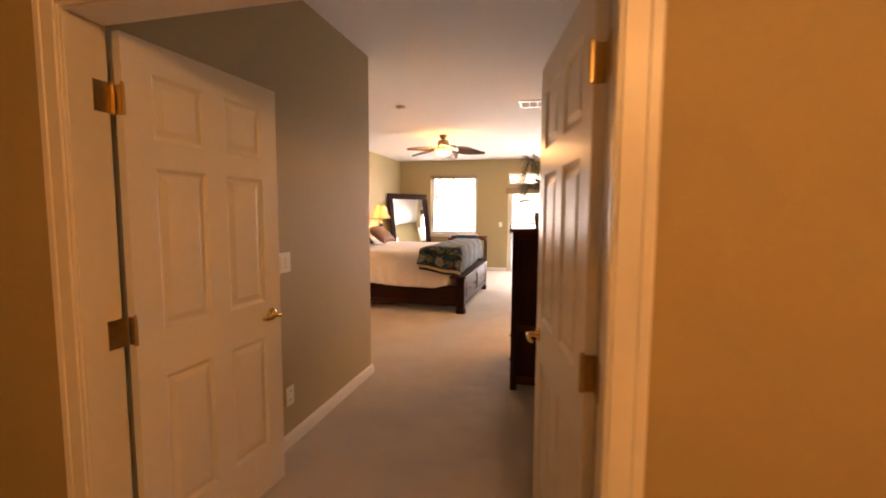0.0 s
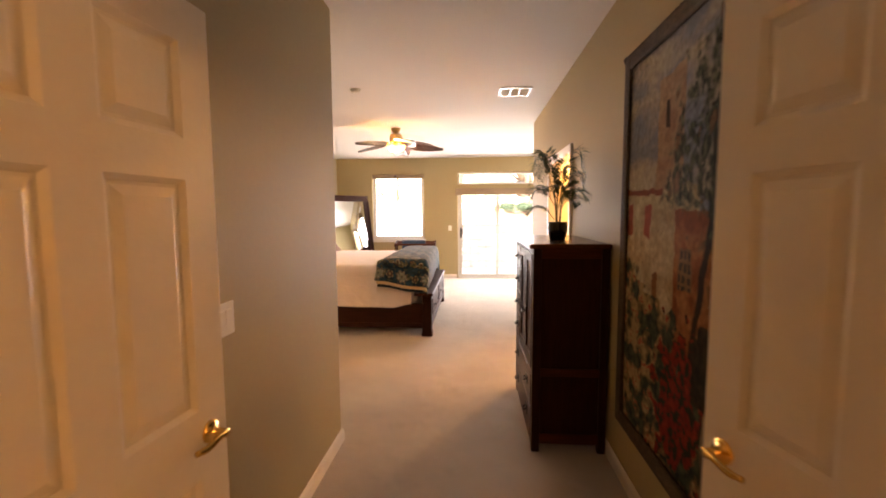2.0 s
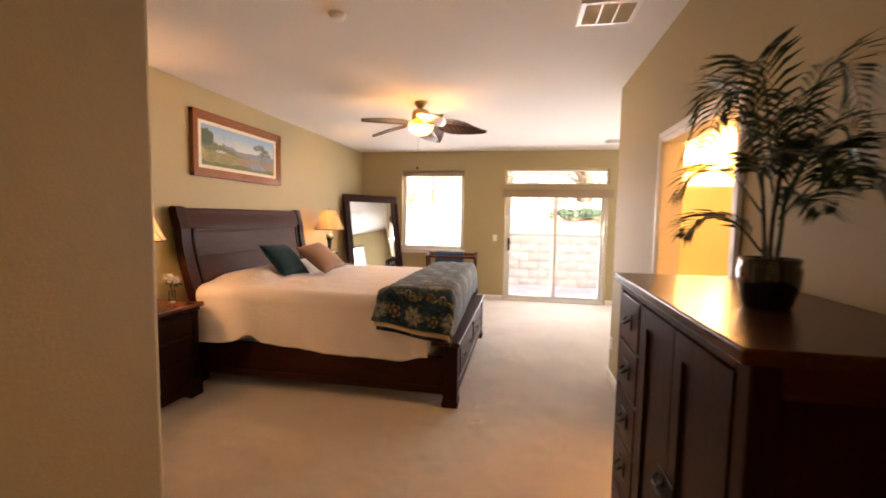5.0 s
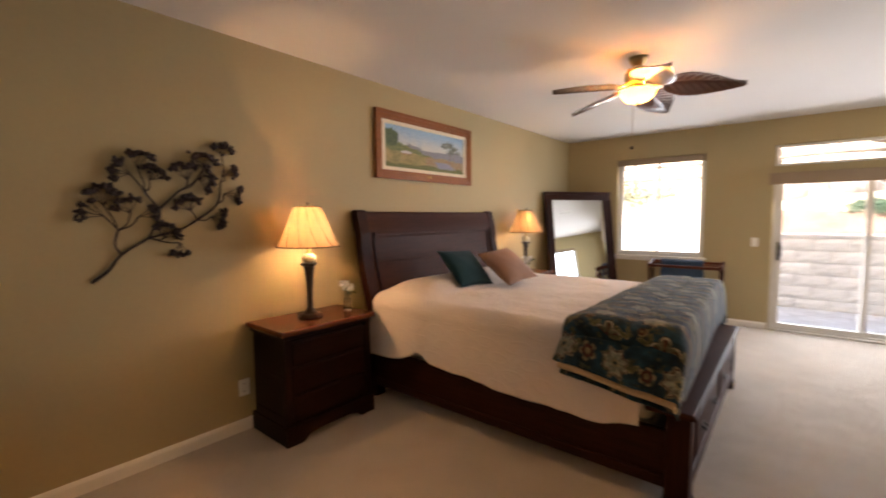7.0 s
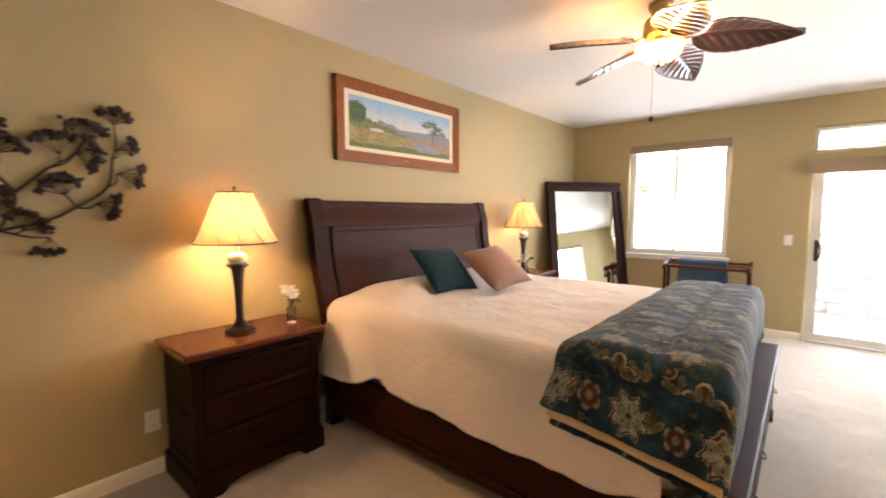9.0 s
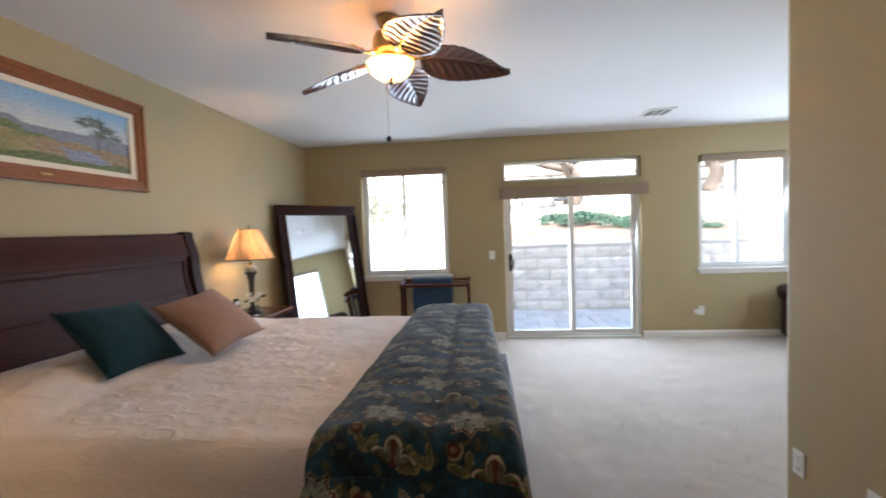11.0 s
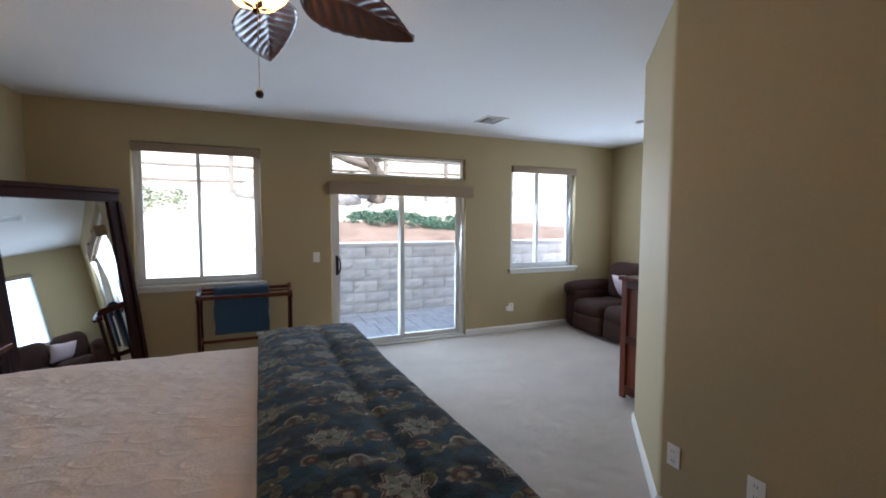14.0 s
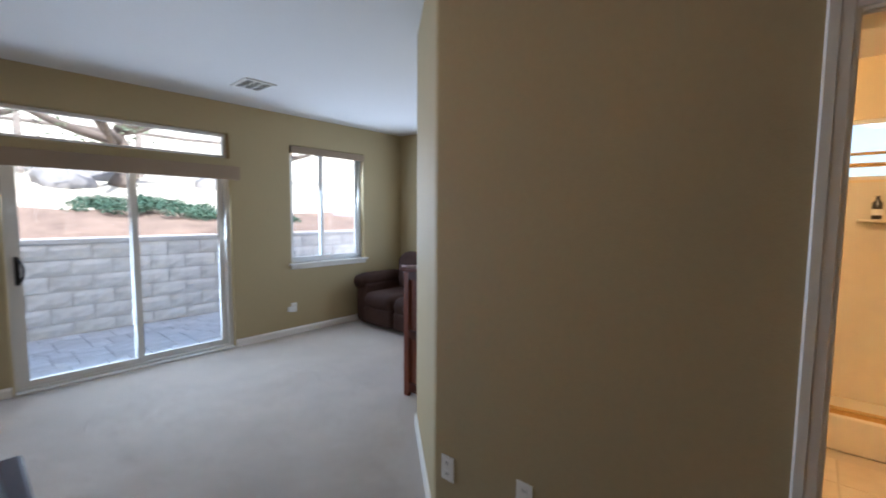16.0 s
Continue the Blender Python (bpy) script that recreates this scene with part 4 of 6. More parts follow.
spread = thing("coverlet", pose(0, 0, 0), "cream woven coverlet spread over the made bed", "bedspread")
solid(part("cloth", sheet(220, 300, coverlet_point), COVERLET, spread, "", True), 0.008, 1.0)
for v_ in (0.0, 1.0):
    part("hem", tube([coverlet_point(i / 90, v_) for i in range(91)], 0.006, 6), COVERLET, spread, "", True)

# folded floral blanket
BU, BV = 0.66, 3.0
CELL_U, CELL_V = 0.138, 0.150


def star_flower(d, a, r):
    """Eight pointed petals inside a maroon rim with pale edges."""
    e = d / (r * (0.70 + 0.30 * (1 - abs(math.sin(4 * a)))))
    if e > 1.0:
        return None
    if e < 0.17:
        return (0.012, 0.035, 0.045)
    if e < 0.27:
        return (0.26, 0.22, 0.13)
    if e < 0.74:
        return (0.03, 0.035, 0.03) if abs(math.cos(4 * a)) < 0.22 else (0.19, 0.205, 0.165)
    if e < 0.81:
        return (0.36, 0.33, 0.26)
    return (0.045, 0.014, 0.012) if e < 0.94 else (0.28, 0.25, 0.18)


def lotus(dx, dy, r):
    """A fan of long petals over a small calyx."""
    d, a = math.hypot(dx, dy + 0.55 * r), math.atan2(dx, dy + 0.55 * r)
    if abs(a) > 1.25 or d > 1.55 * r:
        return None
    e = d / (1.5 * r * (0.52 + 0.48 * abs(math.cos(2.5 * a)) ** 0.7) * (1 - 0.12 * abs(a)))
    if e > 1.0:
        return None
    if e < 0.25:
        return (0.05, 0.016, 0.013)
    if e < 0.80:
        return (0.075, 0.03, 0.02) if abs(math.cos(2.5 * a)) > 0.9 else (0.10, 0.105, 0.07)
    return (0.34, 0.31, 0.23) if e < 0.93 else (0.02, 0.02, 0.02)


def rosette(d, a, r):
    e = d / (r * (0.78 + 0.22 * abs(math.cos(2.5 * a))))
    if e > 0.85:
        return None
    if e < 0.30:
        return (0.17, 0.13, 0.07)
    if e < 0.62:
        return (0.065, 0.02, 0.016)
    return (0.21, 0.17, 0.10) if math.cos(5 * a) > -0.2 else (0.04, 0.05, 0.045)


def leaf_pair(dx, dy, turn):
    for s in (-1, 1):
        ca, sa = math.cos(turn + s * 0.6), math.sin(turn + s * 0.6)
        x, y = dx * ca + dy * sa - 0.030, -dx * sa + dy * ca
        e = (x / 0.030) ** 2 + (y / 0.012) ** 2
        if e < 1:
            return (0.20, 0.17, 0.09) if e > 0.66 else (0.085, 0.085, 0.045)
    return None


def floral(u, v):
    px, py = u * BU, v * BV
    n = fbm(px, py, 0, 9)
    col = fade((0.003, 0.012, 0.021), (0.013, 0.056, 0.090), clamp(0.45 + 1.1 * n))
    if fbm(px + 3, py, 5, 22) > 0.34:
        col = (0.045, 0.055, 0.035)
    ci, cj = int(px / CELL_U), int(py / CELL_V)
    for i in range(ci - 1, ci + 2):
        for j in range(cj - 1, cj + 2):
            wob = noise.cell_vector(Vector((i + 0.5, j + 0.5, 3.5)))
            cx = (i + 0.5 + (0.25 if j % 2 else -0.25) + 0.16 * (wob.x - 0.5)) * CELL_U
            cy = (j + 0.5 + 0.16 * (wob.y - 0.5)) * CELL_V
            dx, dy = px - cx, py - cy
            if max(abs(dx), abs(dy)) > 0.13:
                continue
            kind = (i * 2 + j * 3) % 4
            d, a = math.hypot(dx, dy), math.atan2(dy, dx) + 6.28 * wob.z
            hit = leaf_pair(dx - 0.070, dy + 0.02, 1.2 + 3 * wob.x) if kind != 2 else None
            if kind == 0:
                hit = star_flower(d, a, 0.076) or hit
            elif kind == 1:
                hit = lotus(dx, dy, 0.056) or hit
            elif kind == 2:
                hit = rosette(d, a, 0.050) or hit
            else:
                hit = leaf_pair(dx + 0.03, dy, 4.0 * wob.y) or rosette(math.hypot(dx - 0.03, dy - 0.04), a, 0.032) or hit
            if hit:
                col = hit
    return tuple(c * (0.9 + 0.5 * fbm(px, py, 8, 40)) for c in col)


def blanket_point(u, v, lift=0.0, drop=0.0, x0=-1.74, x1=-1.185, ysh=0.0):
    flap = clamp((u - 0.82) / 0.18)
    x1 += 0.06 * (1 - ease(0.10, 0.75, v))
    x = x0 + min(u / 0.82, 1.0) * (x1 - 0.05 - x0) + 0.05 * math.sin(min(1, flap * 2.2) * math.pi / 2)
    sag = ease(0.75, 1.0, u)
    hem = 0.712 - 0.10 * u - drop + 0.01 * math.sin(u * 9)
    y, z, side = drape(x, v, hem, 0.52 - drop, 0.905 + lift - 0.05 * sag ** 2 - 0.02 * (1 - u) * ease(0.2, 0.0, u), 6.885 - ysh, 9.09 + ysh, 0.10)
    z -= 0.26 * max(0, flap - 0.12) * (1 - side) * ease(0.0, 0.25, min(v, 1 - v) * 2)
    bulge = math.sin(math.pi * clamp(u)) ** 0.6
    z += (0.022 * bulge + 0.012 * fbm(x, y, 2, 2.4) + 0.0025 * fbm(x, y, 6, 8)) * (1 - side)
    z -= 0.012 * math.exp(-((u - 0.52) / 0.05) ** 2) * (1 - side)
    y -= (1 if v < 0.5 else -1) * side * (0.025 * math.sin(u * 7 + 1.0) + 0.015 * fbm(x, z, 4, 6))
    y -= (1 if v < 0.5 else -1) * (0.012 * bulge + 0.085) * side
    return Vector((x, y, z))


throw = thing("throw_blanket", pose(0, 0, 0), "folded plush blue blanket with a floral print across the bed's foot", "blanket")
NU, NV = 190, 720
top = part("top_layer", sheet(NU, NV, lambda u, v: blanket_point(u, v, 0.018, 0.0)), BLANKET, throw, "", True)
pattern(top, lambda i, co: floral((i // (NV + 1)) / NU, (i % (NV + 1)) / NV))
solid(top, 0.016, 1.0)
mid_layer = part("tan_lining", sheet(40, 160, lambda u, v: blanket_point(u, v, -0.004, 0.040, -1.725, -1.20, -0.016)), LINING, throw, "tan fleece lining between the folds", True)
solid(mid_layer, 0.012, 1.0)
low = part("bottom_layer", sheet(70, 260, lambda u, v: blanket_point(u, v, -0.024, 0.075, -1.71, -1.19, -0.030)), BLANKET, throw, "", True)
pattern(low, lambda i, co: floral((i // 261) / 70, (i % 261) / 260))
solid(low, 0.012, 1.0)


def cushion(name, m, w, h, d, mat, label):
    def face(u, v, s):
        a, b = 2 * u - 1, 2 * v - 1
        pinch = 1 - 0.09 * (1 - abs(b)) * abs(a) ** 2
        pinch2 = 1 - 0.09 * (1 - abs(a)) * abs(b) ** 2
        t = (max(0, 1 - abs(a) ** 2.4) * max(0, 1 - abs(b) ** 2.4)) ** 0.55
        return Vector((a * w / 2 * pinch, s * (d / 2 * t + 0.004 * fbm(a, b, s, 3) * t), b * h / 2 * pinch2))
    bm = sheet(24, 24, lambda u, v: face(u, v, 1), None, True)
    sheet(24, 24, lambda u, v: face(u, v, -1), bm)
    bmesh.ops.remove_doubles(bm, verts=bm.verts[:], dist=0.0004)
    ob = thing(name, m, label, "cushion")
    part("cover", bm, mat, ob, "", True)
    edge = [Vector(face(t, 0, 1)) for t in [i / 12 for i in range(13)]] + [Vector(face(1, i / 12, 1)) for i in range(1, 13)] + [Vector(face(1 - i / 12, 1, 1)) for i in range(1, 13)] + [Vector(face(0, 1 - i / 12, 1)) for i in range(1, 13)]
    part("piping", tube(edge, 0.004, 6), mat, ob, "", True)
    return ob


cushion("throw_cushion", pose(-3.035, 7.70, 1.05, -45, 3, 88), 0.47, 0.41, 0.15, TEAL, "dark teal suede throw cushion on the made bed")
cushion("throw_cushion", pose(-2.80, 8.05, 1.055, -53, -4, 86), 0.47, 0.43, 0.16, TAN, "tan suede throw cushion leaning on a teal cushion")

# ---- nightstands, lamps, flowers ----


def nightstand(y, label):
    ob = thing("nightstand", pose(-3.70, y, 0), label, "nightstand", "nightstands")
    w = 0.375
    part("carcass", box(0.01, 0.425, -w + 0.02, w - 0.02, 0.10, 0.745, 0.004), NIGHT_Z, ob)
    part("plinth", prism([(-w, 0), (-w + 0.13, 0), (-w + 0.17, 0.035), (-w + 0.24, 0.05), (w - 0.24, 0.05), (w - 0.17, 0.035), (w - 0.13, 0), (w, 0), (w, 0.115), (w - 0.01, 0.13), (-w + 0.01, 0.13), (-w, 0.115)], 0.435, 0.462, axis='x'), NIGHT_Y, ob)
    for s in (-1, 1):
        a, b = sorted((s * w, s * (w - 0.022)))
        part("plinth", box(0.0, 0.434, a, b, 0, 0.13, 0.004), NIGHT_X, ob)
        a, b = sorted((s * (w - 0.012), s * (w - 0.065)))
        part("corner_post", box(0.395, 0.445, a, b, 0.13, 0.715, 0.006), NIGHT_Z, ob)
        a, b = sorted((s * (w - 0.012), s * (w - 0.022)))
        part("side_rail", box(0.05, 0.40, a, b, 0.13, 0.19, 0.003), NIGHT_X, ob)
        part("side_rail", box(0.05, 0.40, a, b, 0.40, 0.45, 0.003), NIGHT_X, ob)
        part("side_rail", box(0.05, 0.40, a, b, 0.66, 0.715, 0.003), NIGHT_X, ob)
    for z0, z1 in ((0.15, 0.325), (0.345, 0.52), (0.54, 0.695)):
        d = part("drawer", box(0.42, 0.44, -w + 0.072, w - 0.072, z0, z1, 0.004), NIGHT_Y, ob)
        part("drawer_moulding", box(0.44, 0.452, -w + 0.072, w - 0.072, z1 - 0.026, z1 - 0.004, 0.005), NIGHT_Y, d)
    part("cornice", box(0.0, 0.452, -w - 0.002, w + 0.002, 0.715, 0.745, 0.008), NIGHT_Y, ob)
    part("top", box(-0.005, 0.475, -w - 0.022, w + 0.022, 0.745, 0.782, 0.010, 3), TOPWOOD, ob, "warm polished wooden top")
    return ob


nightstand(6.375, "dark cherry nightstand with three drawers beside the bed")
nightstand(9.60, "dark cherry nightstand with three drawers between bed and mirror")


def table_lamp(x, y):
    ob = thing("table_lamp", pose(x, y, 0.783), "lit table lamp with a bronze stem and a tan fabric shade", "table lamp", "table lamps")
    part("foot", lathe([(0, 0), (0.088, 0), (0.09, 0.012), (0.078, 0.024), (0.05, 0.034), (0.034, 0.05), (0.026, 0.07), (0, 0.07)], 8), BRONZE, ob)
    part("stem", lathe([(0.022, 0.07), (0.020, 0.12), (0.022, 0.20), (0.027, 0.28), (0.034, 0.34), (0.040, 0.372), (0.040, 0.38), (0, 0.38)], 8), BRONZE, ob)
    part("leaf_collar", lathe([(0.030, 0.37), (0.056, 0.384), (0.062, 0.392), (0.060, 0.400), (0.030, 0.402), (0, 0.402)], 6), BRONZE, ob)
    part("font", lathe([(0.025, 0.402), (0.046, 0.416), (0.052, 0.436), (0.045, 0.456), (0.022, 0.470), (0, 0.474)], 24), CREAM, ob, "cream alabaster bulb on the stem", True)
    part("socket", lathe([(0.014, 0.47), (0.014, 0.56), (0.018, 0.562), (0.018, 0.60), (0, 0.605)], 12), BRASS, ob)
    part("bulb", lathe([(0, 0.60), (0.016, 0.61), (0.028, 0.645), (0.026, 0.67), (0.014, 0.69), (0, 0.694)], 16), BULB, ob, "glowing bulb", True)
    n = 48
    prof = [(0.222, 0.525), (0.196, 0.57), (0.168, 0.63), (0.140, 0.70), (0.112, 0.77), (0.094, 0.812)]
    bm = bmesh.new()
    rings = [[bm.verts.new((r * (1 + 0.012 * math.cos(12 * 2 * math.pi * i / n)) * math.cos(2 * math.pi * i / n), r * (1 + 0.012 * math.cos(12 * 2 * math.pi * i / n)) * math.sin(2 * math.pi * i / n), z)) for i in range(n)] for r, z in prof]
    for a, b in zip(rings, rings[1:]):
        for i in range(n):
            bm.faces.new((a[i], a[(i + 1) % n], b[(i + 1) % n], b[i]))
    part("shade", bm, SHADE, ob, "tan bell-shaped fabric shade", True)
    for r, z in ((0.222, 0.525), (0.094, 0.812)):
        part("shade_trim", tube([(r * math.cos(2 * math.pi * i / 36), r * math.sin(2 * math.pi * i / 36), z) for i in range(37)], 0.004, 6), LEATHER, ob, "brown braid trim")
    for i in range(12):
        a = 2 * math.pi * (i + 0.5) / 12
        part("shade_seam", tube([(r * 1.002 * math.cos(a - 0.5 * k), r * 1.002 * math.sin(a - 0.5 * k), z) for k, (r, z) in zip((0, 0.2, 0.4, 0.6, 0.8, 1.0), prof)], 0.0016, 5), LEATHER, ob)
    part("harp", tube(curve_points([(0.0, 0.018, 0.58), (0, 0.06, 0.66), (0, 0.05, 0.76), (0, 0, 0.815), (0, -0.05, 0.76), (0, -0.06, 0.66), (0, -0.018, 0.58)], 5), 0.002, 5), BRASS, ob)
    part("spider", box(-0.094, 0.094, -0.0015, 0.0015, 0.808, 0.811), BRASS, ob)
    part("finial", lathe([(0.004, 0.812), (0.012, 0.82), (0.006, 0.828), (0.010, 0.838), (0.004, 0.848), (0, 0.85)], 12), BRONZE, ob)
    return ob


table_lamp(-3.48, 6.36)
table_lamp(-3.46, 9.62)


def flower_vase(x, y, turn):
    ob = thing("flower_vase", pose(x, y, 0.783, 0, 0, turn), "small glass bud vase with white blossoms", "vase")
    g = part("vase", lathe([(0, 0.004), (0.026, 0.004), (0.028, 0.012), (0.026, 0.10)], 20), GLASS, ob, "clear glass", True)
    g.visible_shadow = False
    part("vase_base", lathe([(0, 0), (0.024, 0), (0.025, 0.006), (0, 0.008)], 20), PETAL, ob, "thick pale glass base", True)
    rnd = random.Random(int(abs(y * 100)))
    for i in range(5):
        a, r, h = i * 1.3, rnd.uniform(0.02, 0.060), rnd.uniform(0.14, 0.22)
        tip = (r * math.cos(a), r * math.sin(a), h)
        part("stalk", tube(curve_points([(0, 0, 0.03), (tip[0] * 0.3, tip[1] * 0.3, 0.1), tip], 4), 0.0015, 5), STEM, ob)
        bm = bmesh.new()
        for k in range(13):
            c = Vector(tip) + Vector((rnd.uniform(-0.018, 0.018), rnd.uniform(-0.018, 0.018), rnd.uniform(-0.02, 0.02)))
            for q in range(5):
                t = q * 1.2566 + rnd.random()
                d = Vector((math.cos(t), math.sin(t), rnd.uniform(-0.2, 0.5))) * 0.022
                s = Vector((-math.sin(t), math.cos(t), 0)) * 0.008
                bm.faces.new([bm.verts.new(c), bm.verts.new(c + d * 0.6 + s), bm.verts.new(c + d), bm.verts.new(c + d * 0.6 - s)])
        part("blossom", bm, PETAL, ob, "white blossom")
    bm = bmesh.new()
    for i in range(6):
        a = (2.6, 5.6)[i % 2] + rnd.uniform(-0.6, 0.6)
        tip = Vector((math.cos(a) * 0.085, math.sin(a) * 0.085, rnd.uniform(0.11, 0.19)))
        line = curve_points([Vector((0, 0, 0.08)), tip * 0.5 + Vector((0, 0, 0.075)), tip], 6)
        tube(line, 0.0009, 4, bm)
        for k in range(4, len(line)):
            for sd in (-1, 1):
                c = line[k]
                d = (line[k] - line[k - 1]).normalized()
                e = c + d * 0.016 + Vector((-d.y, d.x, 0.3)) * sd * 0.012
                w = Vector((0, 0, 0.003))
                bm.faces.new([bm.verts.new(c), bm.verts.new((c + e) / 2 - w), bm.verts.new(e), bm.verts.new((c + e) / 2 + w)])
    part("foliage", bm, LEAF, ob, "thin green leaves")
    return ob


flower_vase(-3.43, 6.66, 200)
flower_vase(-3.36, 9.50, 40)
ob = thing("cordless_phone", pose(-3.42, 9.33, 0.783, -14, 0, 70), "dark cordless phone standing in its cradle", "phone")
part("cradle", box(-0.04, 0.04, -0.045, 0.045, 0.012, 0.035, 0.008), POT, ob)
part("handset", box(-0.024, 0.024, -0.012, 0.014, 0.03, 0.19, 0.009, 3), POT, ob)
part("screen", box(-0.017, 0.017, -0.0135, -0.012, 0.13, 0.165), CAP, ob, "grey display")

# ---- pictures on the walls ----
W, HH = 1.474, 0.633
pic = thing("framed_painting", pose(L, 7.955, 2.195, 0, 0, 90), "landscape oil painting in a wide wooden frame", "painting")


def frame_side(bm, x0, x1, z0, z1, horizontal, s):
    for a, b, d in ((0.0, 0.03, 0.045), (0.022, 0.065, 0.036), (0.055, 0.085, 0.028)):
        if horizontal:
            zz = sorted((z0 + s * a, z0 + s * b))
            box(x0 + a, x1 - a, -d, -0.001, zz[0], zz[1], 0.004, 2, bm)
        else:
            xx = sorted((x0 + s * a, x0 + s * b))
            box(xx[0], xx[1], -d + 0.0006, -0.0012, z0 + a, z1 - a, 0.004, 2, bm)


for s, nm in ((1, "bottom_rail"), (-1, "top_rail")):
    bm = bmesh.new()
    frame_side(bm, -W / 2, W / 2, -s * HH / 2, 0, True, s)
    part(nm, bm, GOLDWOOD, pic)
for s in (1, -1):
    bm = bmesh.new()
    frame_side(bm, -s * W / 2, 0, -HH / 2, HH / 2, False, s)
    part("side_rail", bm, GOLDWOOD, pic)
us, zs = [-W / 2 + 0.08, -W / 2 + 0.125, W / 2 - 0.125, W / 2 - 0.08], [-HH / 2 + 0.08, -HH / 2 + 0.118, HH / 2 - 0.118, HH / 2 - 0.08]
part("linen_liner", panel_grid(us, zs, lambda i, k: not (i == 1 and k == 1), -0.022, -0.002, 'y'), LINEN, pic, "pale linen liner")
part("name_plate", box(-0.03, 0.03, -0.0385, -0.036, -HH / 2 + 0.038, -HH / 2 + 0.054, 0.001, 1), BRASS, pic, "small brass plate")
cw, chh = W / 2 - 0.125, HH / 2 - 0.118


def landscape(u, v):
    """Colours of the painting: sky, hills, trees, a meadow with a river."""
    n, n2 = fbm(u * 3, v, 0, 4), fbm(u * 4, v * 2, 7, 14)
    col = fade((0.74, 0.76, 0.70), (0.34, 0.55, 0.78), ease(0.45, 1.0, v + 0.1 * n))
    if v < 0.60 - 0.10 * u + 0.05 * math.sin(u * 9) + 0.04 * n and u > 0.25:
        col = fade((0.22, 0.25, 0.30), (0.34, 0.34, 0.36), clamp(0.5 + n2))
    if v < 0.68 - 0.55 * u + 0.05 * n:
        col = fade((0.10, 0.15, 0.06), (0.30, 0.32, 0.12), clamp(0.5 + n2))
    if v < 0.42 - 0.10 * u + 0.05 * n:
        col = fade((0.27, 0.25, 0.09), (0.48, 0.38, 0.16), clamp(0.5 + n2 + n))
    if 0.48 < u and v < 0.36 - 0.1 * (u - 0.5) + 0.03 * n:
        col = fade((0.36, 0.20, 0.10), (0.42, 0.36, 0.22), clamp(0.5 + n2))
    c = 0.56 + 0.5 * (0.25 - v)
    if v < 0.26 and abs(u - c - 0.12) < 0.16 - 0.3 * v + 0.03 * n2:
        col = fade((0.22, 0.24, 0.34), (0.40, 0.42, 0.50), clamp(0.5 + n2))
    if v < 0.10 + 0.05 * n:
        col = fade((0.10, 0.13, 0.04), (0.24, 0.25, 0.08), clamp(0.5 + n2))
    if u < 0.15 and math.hypot((u - 0.07) * 2.2, v - 0.70) < 0.20 + 0.06 * n2:
        col = fade((0.05, 0.09, 0.05), (0.13, 0.19, 0.08), clamp(0.5 + n2))
    if 0.18 < u < 0.30 and 0.36 < v < 0.41 + 0.03 * (1 - abs(u - 0.24) / 0.06):
        col = (0.66, 0.64, 0.60)
    if 0.18 < u < 0.30 and 0.34 < v < 0.36:
        col = (0.30, 0.12, 0.08)
    if abs(u - 0.80 - 0.02 * (v - 0.3)) < 0.006 and 0.24 < v < 0.62:
        col = (0.20, 0.15, 0.12)
    if abs(u - 0.86) < 0.005 and 0.24 < v < 0.56:
        col = (0.24, 0.19, 0.15)
    for cx, cy, r in ((0.78, 0.75, 0.11), (0.86, 0.66, 0.09), (0.72, 0.70, 0.07), (0.82, 0.58, 0.07), (0.92, 0.58, 0.05)):
        if math.hypot((u - cx) * 1.6, (v - cy) * 1.25) < r * (1 + 0.9 * n2):
            col = fade((0.09, 0.12, 0.10), (0.24, 0.26, 0.20), clamp(0.5 + 1.4 * fbm(u, v, 3, 26)))
    return tuple(clamp(0.85 * c * (0.96 + 0.16 * fbm(u * 2, v, 9, 26))) for c in col)


canvas = part("canvas", sheet(260, 100, lambda u, v: Vector((-cw + 2 * cw * u, -0.012, -chh + 2 * chh * v)), None, False), CANVAS, pic, "painted hills, meadow and trees under a pale sky")
pattern(canvas, lambda i, co: landscape((i // 101) / 260, (i % 101) / 100))

# tapestry on the passage wall
TY0, TY1, TZ0, TZ1 = 2.98, 4.235, 0.36, 2.30
tap = thing("wall_tapestry", pose(R, (TY0 + TY1) / 2, TZ0, 0, 0, -90), "large woven tapestry of a garden villa with a dark border", "tapestry")
TW, TH = TY1 - TY0, TZ1 - TZ0


